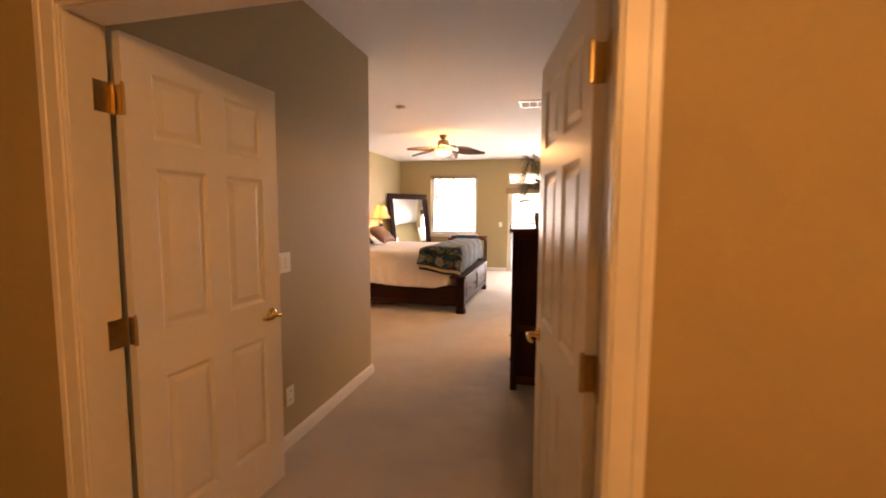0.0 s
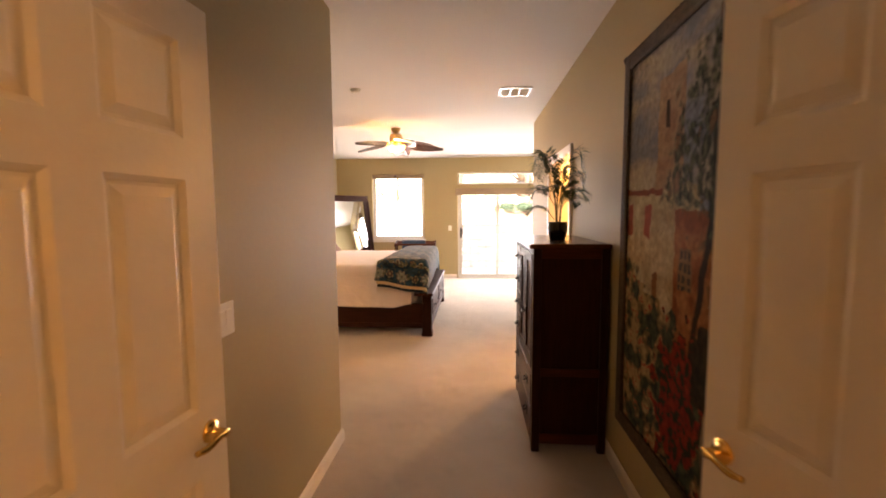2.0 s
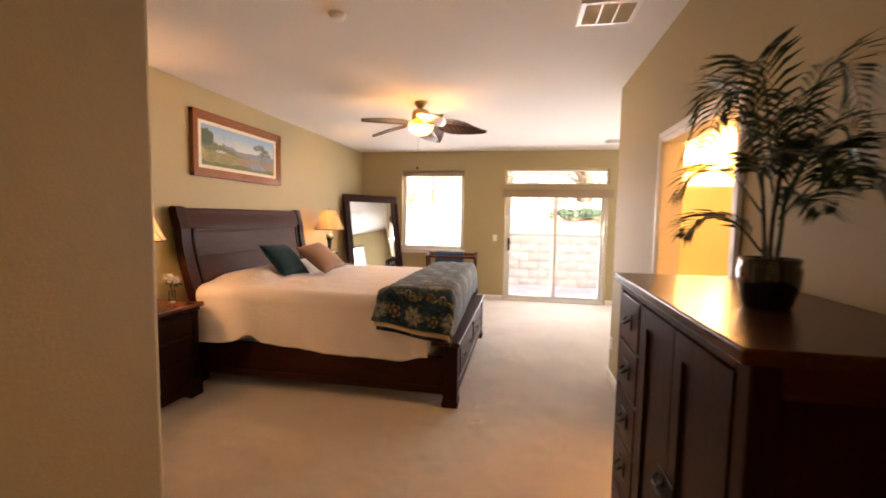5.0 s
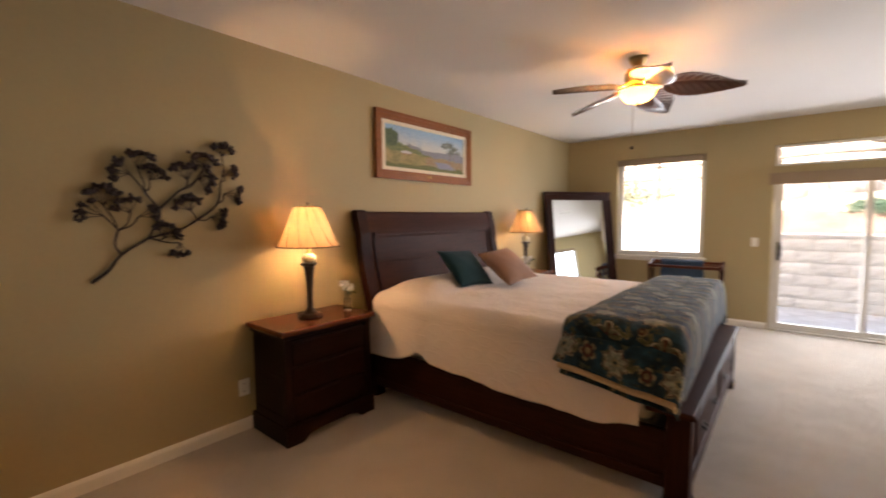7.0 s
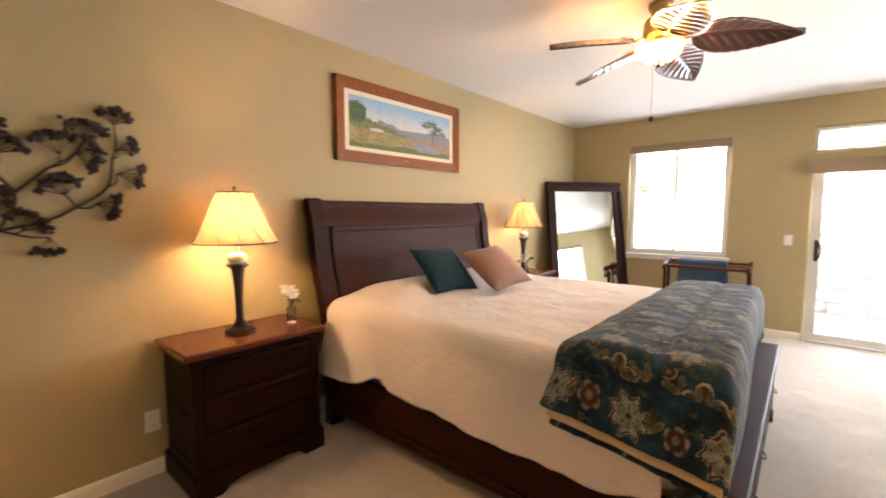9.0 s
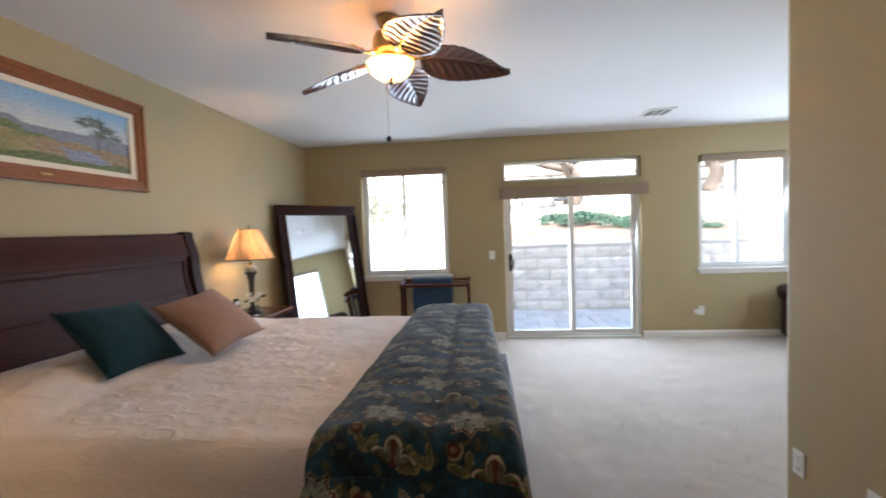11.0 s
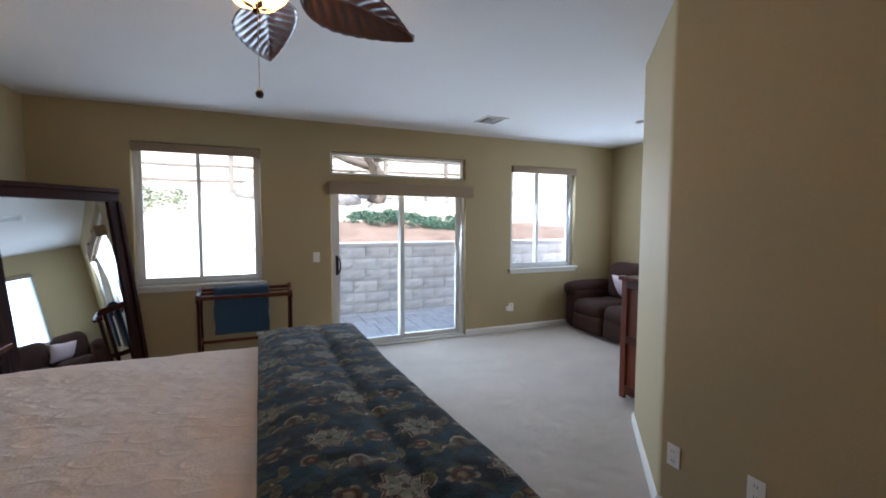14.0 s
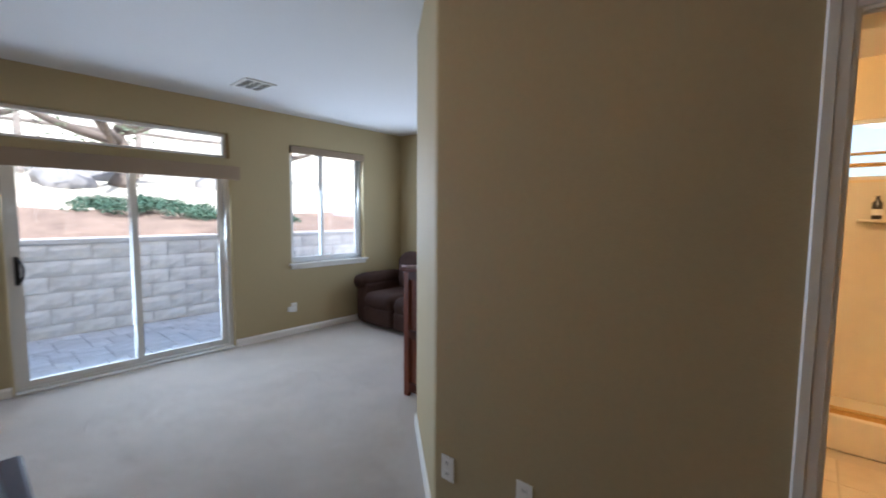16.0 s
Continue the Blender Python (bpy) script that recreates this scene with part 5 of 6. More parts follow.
def villa(u, v):
    """Colours of the tapestry: cloudy sky, villa, trees and a flower garden."""
    u += 0.014 * fbm(u, v * 1.5, 21, 9)
    v += 0.012 * fbm(u, v * 1.5, 31, 9)
    n, n2, n3, n4 = fbm(u, v * 1.5, 0, 4), fbm(u, v * 1.5, 5, 12), fbm(u, v * 1.5, 9, 28), fbm(u * 1.6, v * 1.5, 15, 34)
    cloud = clamp(0.5 + 1.4 * fbm(u * 0.6, v * 2.2, 3, 5))
    col = fade((0.30, 0.34, 0.43), (0.62, 0.56, 0.46), cloud)
    if 0.28 < u < 0.50 and v > 0.62 and v < 0.92:
        col = fade((0.46, 0.29, 0.20), (0.62, 0.47, 0.34), clamp(0.5 + n2))
        if abs(u - 0.36) < 0.016 and 0.79 < v < 0.86:
            col = (0.06, 0.04, 0.035)
    if v < 0.655 + 0.015 * n and u < 0.62:
        col = fade((0.52, 0.42, 0.27), (0.76, 0.66, 0.46), clamp(0.5 + n2))
        if v > 0.640 and u < 0.34:
            col = (0.30, 0.09, 0.06)
        for cx in (0.04, 0.22):
            if abs(u - cx) < 0.028 and 0.535 < v < 0.615:
                col = (0.46, 0.12, 0.08)
        if abs(u - 0.30) < 0.02 and 0.36 < v < 0.45:
            col = (0.34, 0.17, 0.09)
    if u > 0.45 and v < 0.60:
        col = fade((0.36, 0.13, 0.06), (0.55, 0.27, 0.13), clamp(0.5 + 1.5 * n2))
        if 0.49 < u < 0.59 and 0.42 < v < 0.52:
            col = (0.10, 0.09, 0.08) if math.sin(u * 190) > -0.3 and math.sin(v * 240) > -0.5 else (0.34, 0.22, 0.13)
    # the tree: trunk, then leaves in loose clumps
    if abs(u - 0.66 + 0.06 * math.sin(v * 7)) < 0.018 and 0.25 < v < 0.80:
        col = (0.05, 0.035, 0.03)
    for cx, cy, r in ((0.66, 0.80, 0.19), (0.86, 0.86, 0.17), (0.50, 0.66, 0.14), (0.90, 0.70, 0.15), (0.72, 0.66, 0.16), (0.08, 0.42, 0.07), (0.85, 0.42, 0.12)):
        k = clamp((r * (1 + 0.9 * n2) - math.hypot(u - cx, (v - cy) * 1.5)) / 0.05) * clamp(0.80 + 1.5 * n3)
        if k > 0:
            col = fade(col, fade((0.012, 0.035, 0.034), (0.20, 0.24, 0.17), clamp(0.32 + 1.3 * n4)), k)
            if n2 > 0.55:
                col = fade(col, (0.42, 0.22, 0.12), 0.6 * k)
    if v < 0.43 - 0.22 * u + 0.10 * n:
        col = fade((0.06, 0.055, 0.035), (0.56, 0.41, 0.22), clamp(0.45 + 1.5 * n2 + 0.5 * n3))
        if n2 < -0.12:
            col = fade((0.02, 0.04, 0.045), (0.13, 0.16, 0.10), clamp(0.5 + n3))
        elif n3 > 0.26:
            col = ((0.55, 0.20, 0.12), (0.62, 0.46, 0.26), (0.50, 0.06, 0.05))[int((n2 + 1) * 7) % 3]
    if math.hypot(u - 0.52, (v - 0.17) * 1.1) < 0.17 + 0.14 * n2:
        col = fade((0.20, 0.012, 0.012), (0.42, 0.06, 0.04), clamp(0.5 + n3)) if n3 > -0.12 else (0.04, 0.05, 0.035)
    if u > 0.70 and v < 0.22:
        col = fade((0.20, 0.17, 0.13), (0.40, 0.33, 0.24), clamp(0.5 + n2))
    if u > 0.62 and 0.20 < v < 0.36 + 0.05 * n:
        col = fade((0.018, 0.022, 0.02), (0.08, 0.06, 0.04), clamp(0.5 + n3))
    return tuple(clamp(0.80 * c ** 1.12 * (0.92 + 0.3 * fbm(u, v * 1.5, 41, 45))) for c in col)


cloth = part("woven_picture", sheet(220, 340, lambda u, v: Vector((-TW / 2 + 0.07 + (TW - 0.14) * u, -0.024 - 0.006 * math.sin(9 * u + 2 * v), 0.07 + (TH - 0.14) * v))), TAPESTRY, tap, "woven picture of a villa, trees and flowers", True)
pattern(cloth, lambda i, co: villa((i // 341) / 220, (i % 341) / 340))
for x0, x1, z0, z1 in ((-TW / 2, -TW / 2 + 0.075, 0, TH), (TW / 2 - 0.075, TW / 2, 0, TH), (-TW / 2 + 0.075, TW / 2 - 0.075, 0, 0.075), (-TW / 2 + 0.075, TW / 2 - 0.075, TH - 0.075, TH)):
    nx, nz = max(4, int((x1 - x0) / 0.02)), max(4, int((z1 - z0) / 0.02))
    b = part("border", sheet(nx, nz, lambda u, v: Vector((x0 + (x1 - x0) * u, -0.030 - 0.004 * math.sin((z0 + (z1 - z0) * v) * 150) * math.sin((x0 + (x1 - x0) * u) * 150), z0 + (z1 - z0) * v))), BORDER, tap, "dark braided border", True)
    solid(b, 0.012, 1.0)
part("backing", box(-TW / 2 + 0.01, TW / 2 - 0.01, -0.016, -0.006, 0.01, TH - 0.01), BORDER, tap)
part("rod", tube([(-TW / 2 - 0.03, -0.02, TH + 0.004), (TW / 2 + 0.03, -0.02, TH + 0.004)], 0.012, 10), IRON, tap, "dark metal hanging rod")
for s in (-1, 1):
    bm = lathe([(0, -0.022), (0.012, -0.015), (0.018, 0), (0.012, 0.015), (0, 0.022)], 12, s * (TW / 2 + 0.04), -0.02)
    bmesh.ops.translate(bm, vec=(0, 0, TH + 0.004), verts=bm.verts[:])
    part("finial", bm, IRON, tap, "", True)

# metal flower sculpture on the wall
art = thing("metal_wall_sculpture", pose(L, 5.16, 1.146, 0, 0, 90), "dark iron branch sculpture with clusters of blossoms", "wall sculpture")
forks = [(5.275, 1.45), (5.413, 1.674), (5.60, 1.69), (5.69, 1.506), (5.82, 1.61), (5.421, 1.401), (5.85, 1.76)]
# hub of each umbel on the wall, the fan of its rays from and to, their length, and the fork that it grows from
umbels = [(5.212, 1.533, 185, 125, 0.100, 0), (5.215, 1.590, 135, 45, 0.100, 0), (5.335, 1.548, 155, 65, 0.085, 0), (5.375, 1.53, 40, -5, 0.090, 0),
          (5.346, 1.772, 200, 120, 0.085, 1), (5.385, 1.800, 115, 45, 0.098, 1), (5.438, 1.744, 105, 12, 0.080, 1), (5.645, 1.755, 145, 60, 0.100, 2),
          (5.740, 1.830, 130, 30, 0.095, 2), (5.705, 1.770, 55, -55, 0.088, 2), (5.860, 1.925, 135, 25, 0.078, 6), (5.868, 1.800, 45, 5, 0.084, 6),
          (5.862, 1.680, 22, -32, 0.100, 4), (5.770, 1.525, 28, -50, 0.085, 3), (5.655, 1.565, 165, 55, 0.088, 3), (5.500, 1.400, 125, 8, 0.080, 5), (5.585, 1.365, 300, 230, 0.075, 5)]


def on_wall(y, z, d=0.02):
    return (y - 5.16, -d, z - 1.146)


part("stem", tube(curve_points([on_wall(5.14, 1.165), on_wall(5.22, 1.228), on_wall(5.283, 1.311), on_wall(*forks[5])], 5), [0.010 - 0.0002 * i for i in range(16)], 7), IRON, art)
for line in ([(5.283, 1.311), (5.256, 1.37), forks[0]], [forks[5], (5.485, 1.55), forks[1]], [(5.47, 1.56), (5.53, 1.62), forks[2]], [forks[5], (5.591, 1.448), forks[3], forks[4], forks[6]]):
    part("branch", tube(curve_points([on_wall(*q, 0.022) for q in line], 6), 0.0068, 7), IRON, art)
for y, z, a0, a1, r, k in umbels:
    f = forks[k]
    part("branch", tube(curve_points([on_wall(*f, 0.022), on_wall((f[0] + y) / 2 + 0.012, (f[1] + z) / 2 - 0.012, 0.028), on_wall(y, z, 0.034)], 5), 0.0045, 6), IRON, art)
    bm = bmesh.new()
    n = max(2, round(abs(radians(a1 - a0)) * r / 0.030) + 1)
    for i in range(n):
        t = radians(a0 + (a1 - a0) * i / (n - 1))
        q = r * random.uniform(0.92, 1.06)
        end = (y + math.cos(t) * q, z + math.sin(t) * q)
        dep = 0.034 + 0.012 * math.cos(i * 1.9)
        tube([on_wall(y, z, 0.034), on_wall(*end, dep)], 0.0024, 5, bm)
        for j in range(11):
            o = (random.gauss(0, 0.0105), random.gauss(0, 0.0085))
            w = bmesh.new()
            bmesh.ops.create_icosphere(w, subdivisions=1, radius=random.uniform(0.009, 0.0135))
            bmesh.ops.translate(w, vec=on_wall(end[0] + o[0], end[1] + o[1], dep + random.uniform(-0.004, 0.012)), verts=w.verts[:])
            join(bm, w)
    part("umbel", bm, IRON, art)

# ---- armoire and palm ----
AY0, AY1, AXF, AH = 4.47, 5.46, -0.215, 1.315
arm = thing("armoire", pose(R - 0.012, (AY0 + AY1) / 2, 0), "dark reddish oak chest with drawers and panelled doors", "armoire")
D, HWID = R - 0.012 - AXF, (AY1 - AY0) / 2
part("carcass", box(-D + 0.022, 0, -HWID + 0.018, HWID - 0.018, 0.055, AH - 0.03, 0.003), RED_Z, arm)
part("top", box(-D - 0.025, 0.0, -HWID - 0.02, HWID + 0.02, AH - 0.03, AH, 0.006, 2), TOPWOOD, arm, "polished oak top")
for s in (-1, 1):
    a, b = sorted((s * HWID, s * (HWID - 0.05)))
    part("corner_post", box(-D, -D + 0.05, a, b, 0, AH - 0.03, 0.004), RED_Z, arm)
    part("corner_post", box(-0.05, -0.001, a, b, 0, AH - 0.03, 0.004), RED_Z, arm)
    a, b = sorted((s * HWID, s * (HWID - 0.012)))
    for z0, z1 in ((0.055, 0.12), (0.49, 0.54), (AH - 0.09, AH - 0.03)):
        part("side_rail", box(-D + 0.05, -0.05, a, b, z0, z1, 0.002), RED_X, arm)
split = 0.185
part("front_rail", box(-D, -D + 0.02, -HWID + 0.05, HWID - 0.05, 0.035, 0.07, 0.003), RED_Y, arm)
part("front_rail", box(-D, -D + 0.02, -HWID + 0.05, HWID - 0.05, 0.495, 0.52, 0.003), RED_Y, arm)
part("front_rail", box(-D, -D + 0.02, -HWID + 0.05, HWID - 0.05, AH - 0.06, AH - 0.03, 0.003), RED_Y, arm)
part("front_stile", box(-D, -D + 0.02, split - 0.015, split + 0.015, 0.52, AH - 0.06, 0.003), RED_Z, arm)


def plate_pull(y, z, parent):
    bm = box(-D - 0.008, -D - 0.003, y - 0.038, y + 0.038, z - 0.030, z + 0.030, 0.002, 1)
    tube(curve_points([(-D - 0.008, y - 0.026, z + 0.008), (-D - 0.024, y - 0.02, z - 0.006), (-D - 0.028, y, z - 0.010), (-D - 0.024, y + 0.02, z - 0.006), (-D - 0.008, y + 0.026, z + 0.008)], 4), 0.0045, 6, bm)
    part("plate_pull", bm, PEWTER, parent, "dark metal plate pull")


for i in range(4):
    z0 = 0.528 + i * 0.182
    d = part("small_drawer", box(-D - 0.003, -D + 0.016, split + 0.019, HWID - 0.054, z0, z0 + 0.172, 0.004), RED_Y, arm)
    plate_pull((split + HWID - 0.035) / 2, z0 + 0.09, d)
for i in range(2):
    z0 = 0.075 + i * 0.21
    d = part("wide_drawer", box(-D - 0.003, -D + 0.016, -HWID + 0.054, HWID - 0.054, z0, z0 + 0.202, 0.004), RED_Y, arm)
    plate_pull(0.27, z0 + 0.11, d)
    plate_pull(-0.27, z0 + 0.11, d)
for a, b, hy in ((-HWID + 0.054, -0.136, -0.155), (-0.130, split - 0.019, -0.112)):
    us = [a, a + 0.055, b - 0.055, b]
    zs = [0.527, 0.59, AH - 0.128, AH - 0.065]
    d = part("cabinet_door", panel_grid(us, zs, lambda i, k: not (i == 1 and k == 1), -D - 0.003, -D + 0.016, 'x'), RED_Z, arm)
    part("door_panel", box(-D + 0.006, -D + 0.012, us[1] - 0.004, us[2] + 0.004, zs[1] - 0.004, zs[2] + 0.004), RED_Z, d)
    plate_pull(hy if hy > -0.13 else hy, 0.83, d)

palm = thing("potted_palm", pose(0.0, 4.86, AH), "small artificial palm in a black pot on the armoire", "plant")
part("pot", lathe([(0, 0), (0.048, 0), (0.052, 0.006), (0.066, 0.06), (0.068, 0.095), (0.062, 0.108), (0.066, 0.122), (0.062, 0.124), (0.056, 0.108), (0, 0.106)], 28), POT, palm, "glossy black ceramic pot", True)
part("moss", lathe([(0.056, 0.104), (0.04, 0.116), (0, 0.12)], 16), SOIL, palm)
rnd = random.Random(5)
for i in range(3):
    a = i * 2.1
    part("trunk", tube(curve_points([(0.012 * math.cos(a), 0.012 * math.sin(a), 0.10), (0.02 * math.cos(a), 0.02 * math.sin(a), 0.20), (0.03 * math.cos(a + 0.4), 0.03 * math.sin(a + 0.4), 0.30 + 0.05 * i)], 4), [0.006, 0.006, 0.006, 0.005, 0.005, 0.005, 0.004, 0.004, 0.004], 7), STEM, palm, "", True)
for i in range(14):
    a = i * 2.4 + rnd.uniform(-0.2, 0.2)
    lift = rnd.uniform(0.08, 0.22) if i % 3 else rnd.uniform(0.26, 0.36)
    reach = rnd.uniform(0.16, 0.25) * (0.65 if math.cos(a) > 0.2 else 1.0)
    base = Vector((0.02 * math.cos(a), 0.02 * math.sin(a), rnd.uniform(0.13, 0.34)))
    d = Vector((math.cos(a), math.sin(a), 0))
    line = curve_points([base, base + d * reach * 0.4 + Vector((0, 0, lift * 0.7)), base + d * reach * 0.8 + Vector((0, 0, lift * 0.75)), base + d * reach * 1.1 + Vector((0, 0, lift * 0.30))], 9)
    bm = tube(line, [0.003 - 0.002 * k / len(line) for k in range(len(line))], 5)
    for k in range(4, len(line)):
        p = line[k]
        t = (line[k] - line[k - 1]).normalized()
        side = t.cross(Vector((0, 0, 1))).normalized()
        ln = 0.125 * math.sin(math.pi * (0.15 + 0.8 * k / len(line)))
        for s in (-1, 1):
            for off in (0.0,):
                q = p - t * off * (line[k] - line[k - 1]).length
                e = q + side * s * ln * 0.75 + t * ln * 0.65 + Vector((0, 0, -0.15 * ln + rnd.uniform(-0.012, 0.012)))
                m = (q + e) / 2 + Vector((0, 0, 0.012))
                w = t * 0.0055
                bm.faces.new([bm.verts.new(q), bm.verts.new(m - w), bm.verts.new(e), bm.verts.new(m + w)])
    part("frond", bm, LEAF, palm)

# ---- leaning floor mirror ----
TL, TR = Vector((-3.69, 10.58, 0)), Vector((-3.03, 11.53, 0))
along = (TR - TL).normalized()
mw, mh, lean = (TR - TL).length, 1.905, 0.30
outn = Vector((along.y, -along.x, 0))
up = (Vector((0, 0, 1.88)) - outn * lean).normalized()
front = along.cross(up) * -1
foot = (TL + TR) / 2 + outn * lean
mm = Matrix.Translation(foot) @ Matrix((along, up.cross(along), up)).transposed().to_4x4()
mirror = thing("floor_mirror", mm, "large floor mirror in a dark wooden frame leaning in the corner", "mirror")
FWD = -1 if (up.cross(along)).dot(outn) > 0 else 1
fw, s = 0.125, -FWD


def mirror_rail(x0, x1, z0, z1, horizontal, inner):
    bm = bmesh.new()
    box(x0, x1, *sorted((0, s * 0.035)), z0, z1, 0.006, 2, bm)
    if horizontal:
        c = (z0, z0 + 0.045) if inner < 0 else (z1 - 0.045, z1)
        box(x0, x1, *sorted((s * 0.03, s * 0.055)), c[0], c[1], 0.010, 3, bm)
    else:
        c = (x0, x0 + 0.045) if inner < 0 else (x1 - 0.045, x1)
        box(c[0], c[1], *sorted((s * 0.03, s * 0.0545)), z0, z1, 0.010, 3, bm)
    return bm


part("bottom_rail", mirror_rail(-mw / 2, mw / 2, 0, fw, True, -1), WOOD_X, mirror)
part("top_rail", mirror_rail(-mw / 2, mw / 2, mh - fw, mh, True, 1), WOOD_X, mirror)
part("side_rail", mirror_rail(-mw / 2, -mw / 2 + fw, fw, mh - fw, False, -1), WOOD_Z, mirror)
part("side_rail", mirror_rail(mw / 2 - fw, mw / 2, fw, mh - fw, False, 1), WOOD_Z, mirror)
part("mirror_glass", box(-mw / 2 + fw - 0.01, mw / 2 - fw + 0.01, *sorted((s * 0.010, s * 0.014)), fw - 0.01, mh - fw + 0.01), MIRROR, mirror, "clear mirror glass")
part("backing", box(-mw / 2 + 0.03, mw / 2 - 0.03, *sorted((-s * 0.006, -s * 0.001)), 0.03, mh - 0.03), BORDER, mirror)

# ---- quilt rack with a towel ----
rack = thing("quilt_rack", pose(-1.875, 11.30, 0), "reddish wooden quilt rack under the window", "quilt rack")
rw = 0.435
for sx in (-1, 1):
    x = sx * rw
    part("upright", box(x - 0.016, x + 0.016, -0.12, -0.085, 0.05, 0.80, 0.006), RED_Z, rack)
    part("upright", box(x - 0.016, x + 0.016, 0.085, 0.12, 0.05, 0.86, 0.006), RED_Z, rack)
    part("foot", box(x - 0.02, x + 0.02, -0.20, 0.20, 0, 0.05, 0.010), RED_Y, rack)
    part("end_bracket", prism([(-0.17, 0.795), (-0.155, 0.765), (0.14, 0.80), (0.16, 0.845), (0.15, 0.885), (0.11, 0.875), (0.03, 0.845), (-0.12, 0.835)], x - 0.018, x + 0.018, axis='x'), RED_Y, rack)
    part("end_bracket", box(x - 0.012, x + 0.012, -0.10, 0.10, 0.30, 0.35, 0.006), RED_Y, rack)
part("rail", box(-rw - 0.015, rw + 0.015, -0.155, -0.125, 0.785, 0.825, 0.008), RED_X, rack)
part("rail", box(-rw, rw, 0.095, 0.125, 0.835, 0.870, 0.008), RED_X, rack)
part("rail", tube([(-rw, 0, 0.83), (rw, 0, 0.83)], 0.013, 10), RED_X, rack, "", True)
part("rail", box(-rw, rw, -0.012, 0.012, 0.31, 0.34, 0.006), RED_X, rack)


def towel_point(u, v):
    x = -0.30 + 0.52 * u + 0.006 * math.sin(v * 20)
    d = v * 1.02 - 0.50
    r = 0.028
    if d < -0.06:
        y, z = -r - 0.012 * math.sin(u * 9 + 1) * (-d), 0.845 + (d + 0.06)
    elif d > 0.06:
        y, z = r + 0.012 * math.sin(u * 7) * d, 0.845 - (d - 0.06)
    else:
        a = (d / 0.06) * math.pi / 2
        y, z = r * math.sin(a), 0.845 + r * math.cos(a)
    return Vector((x, y, z + 0.004 * fbm(u, v, 1, 4)))


towel = tagged(mesh_object("towel", sheet(30, 90, towel_point), NAVY, True), "folded navy blue towel hung over the quilt rack", "towel")
towel.matrix_world = pose(-1.875, 11.30, 0)
solid(towel, 0.026, 1.0)

# ---- ceiling fan ----
FX, FY = -1.72, 8.19
fan = thing("ceiling_fan", pose(FX, FY, H), "brass ceiling fan with carved leaf blades and a lit bowl", "ceiling fan")
part("canopy", lathe([(0, -0.062), (0.045, -0.060), (0.066, -0.028), (0.072, 0), (0, 0)], 28), OLDBRASS, fan, "", True)
part("downrod", lathe([(0.022, -0.08), (0.022, -0.055)], 12), OLDBRASS, fan)
part("motor_housing", lathe([(0, -0.205), (0.07, -0.202), (0.090, -0.188), (0.098, -0.165), (0.096, -0.115), (0.082, -0.088), (0.04, -0.072), (0, -0.07)], 32), OLDBRASS, fan, "", True)
part("switch_housing", lathe([(0, -0.250), (0.055, -0.248), (0.062, -0.225), (0.060, -0.205), (0, -0.205)], 24), OLDBRASS, fan, "", True)
bowl = part("light_bowl", lathe([(0, -0.352), (0.035, -0.348), (0.078, -0.332), (0.112, -0.302), (0.130, -0.270), (0.134, -0.250), (0.126, -0.248)], 32), BOWL, fan, "glowing alabaster glass bowl", True)
bowl.visible_shadow = False
bm = lathe([(0, -0.376), (0.010, -0.372), (0.014, -0.362), (0.009, -0.354), (0, -0.350)], 12)
for i in range(5):
    a = i * 1.2566
    d, t = Vector((math.cos(a), math.sin(a), 0)), Vector((-math.sin(a), math.cos(a), 0))
    c = Vector((0, 0, -0.356))
    pts = [c, c + d * 0.03 + t * 0.016 + Vector((0, 0, 0.004)), c + d * 0.066 + Vector((0, 0, 0.012)), c + d * 0.03 - t * 0.016 + Vector((0, 0, 0.004))]
    bm.faces.new([bm.verts.new(p) for p in pts])
part("bowl_finial", bm, BRONZE, fan, "bronze leaf finial")
for i in range(3):
    a = i * 2.094 + 0.5
    part("bowl_arm", tube(curve_points([(0.06 * math.cos(a), 0.06 * math.sin(a), -0.225), (0.115 * math.cos(a), 0.115 * math.sin(a), -0.222), (0.134 * math.cos(a), 0.134 * math.sin(a), -0.252)], 4), 0.006, 6), BRASS, fan)


def blade_point(u, v):
    """Leaf blade from its root along x; v across it, with a raised midrib and veins."""
    x = 0.17 + 0.535 * u
    wid = 0.152 * (math.sin(math.pi * min(1, u ** 0.72)) ** 0.75) * (1 - 0.25 * u) + 0.012 * (1 - u)
    c = 2 * v - 1
    vein = math.sin((u * 9.5 - abs(c) * 1.6) * 2 * math.pi)
    edge = 1 + 0.018 * math.sin(u * 9.5 * 2 * math.pi) * ease(0.1, 0.3, u)
    z = 0.0042 * vein * (1 - abs(c) ** 3) * (1 - math.exp(-(c * 7) ** 2)) + 0.010 * math.exp(-(c * 9) ** 2) - 0.022 * c * c + 0.010 * math.sin(u * 3.1) - 0.062 * u
    y = c * wid * edge + 0.02 * u * u
    tw = radians(-19)
    return Vector((x, y * math.cos(tw), z + y * math.sin(tw) - 0.015))


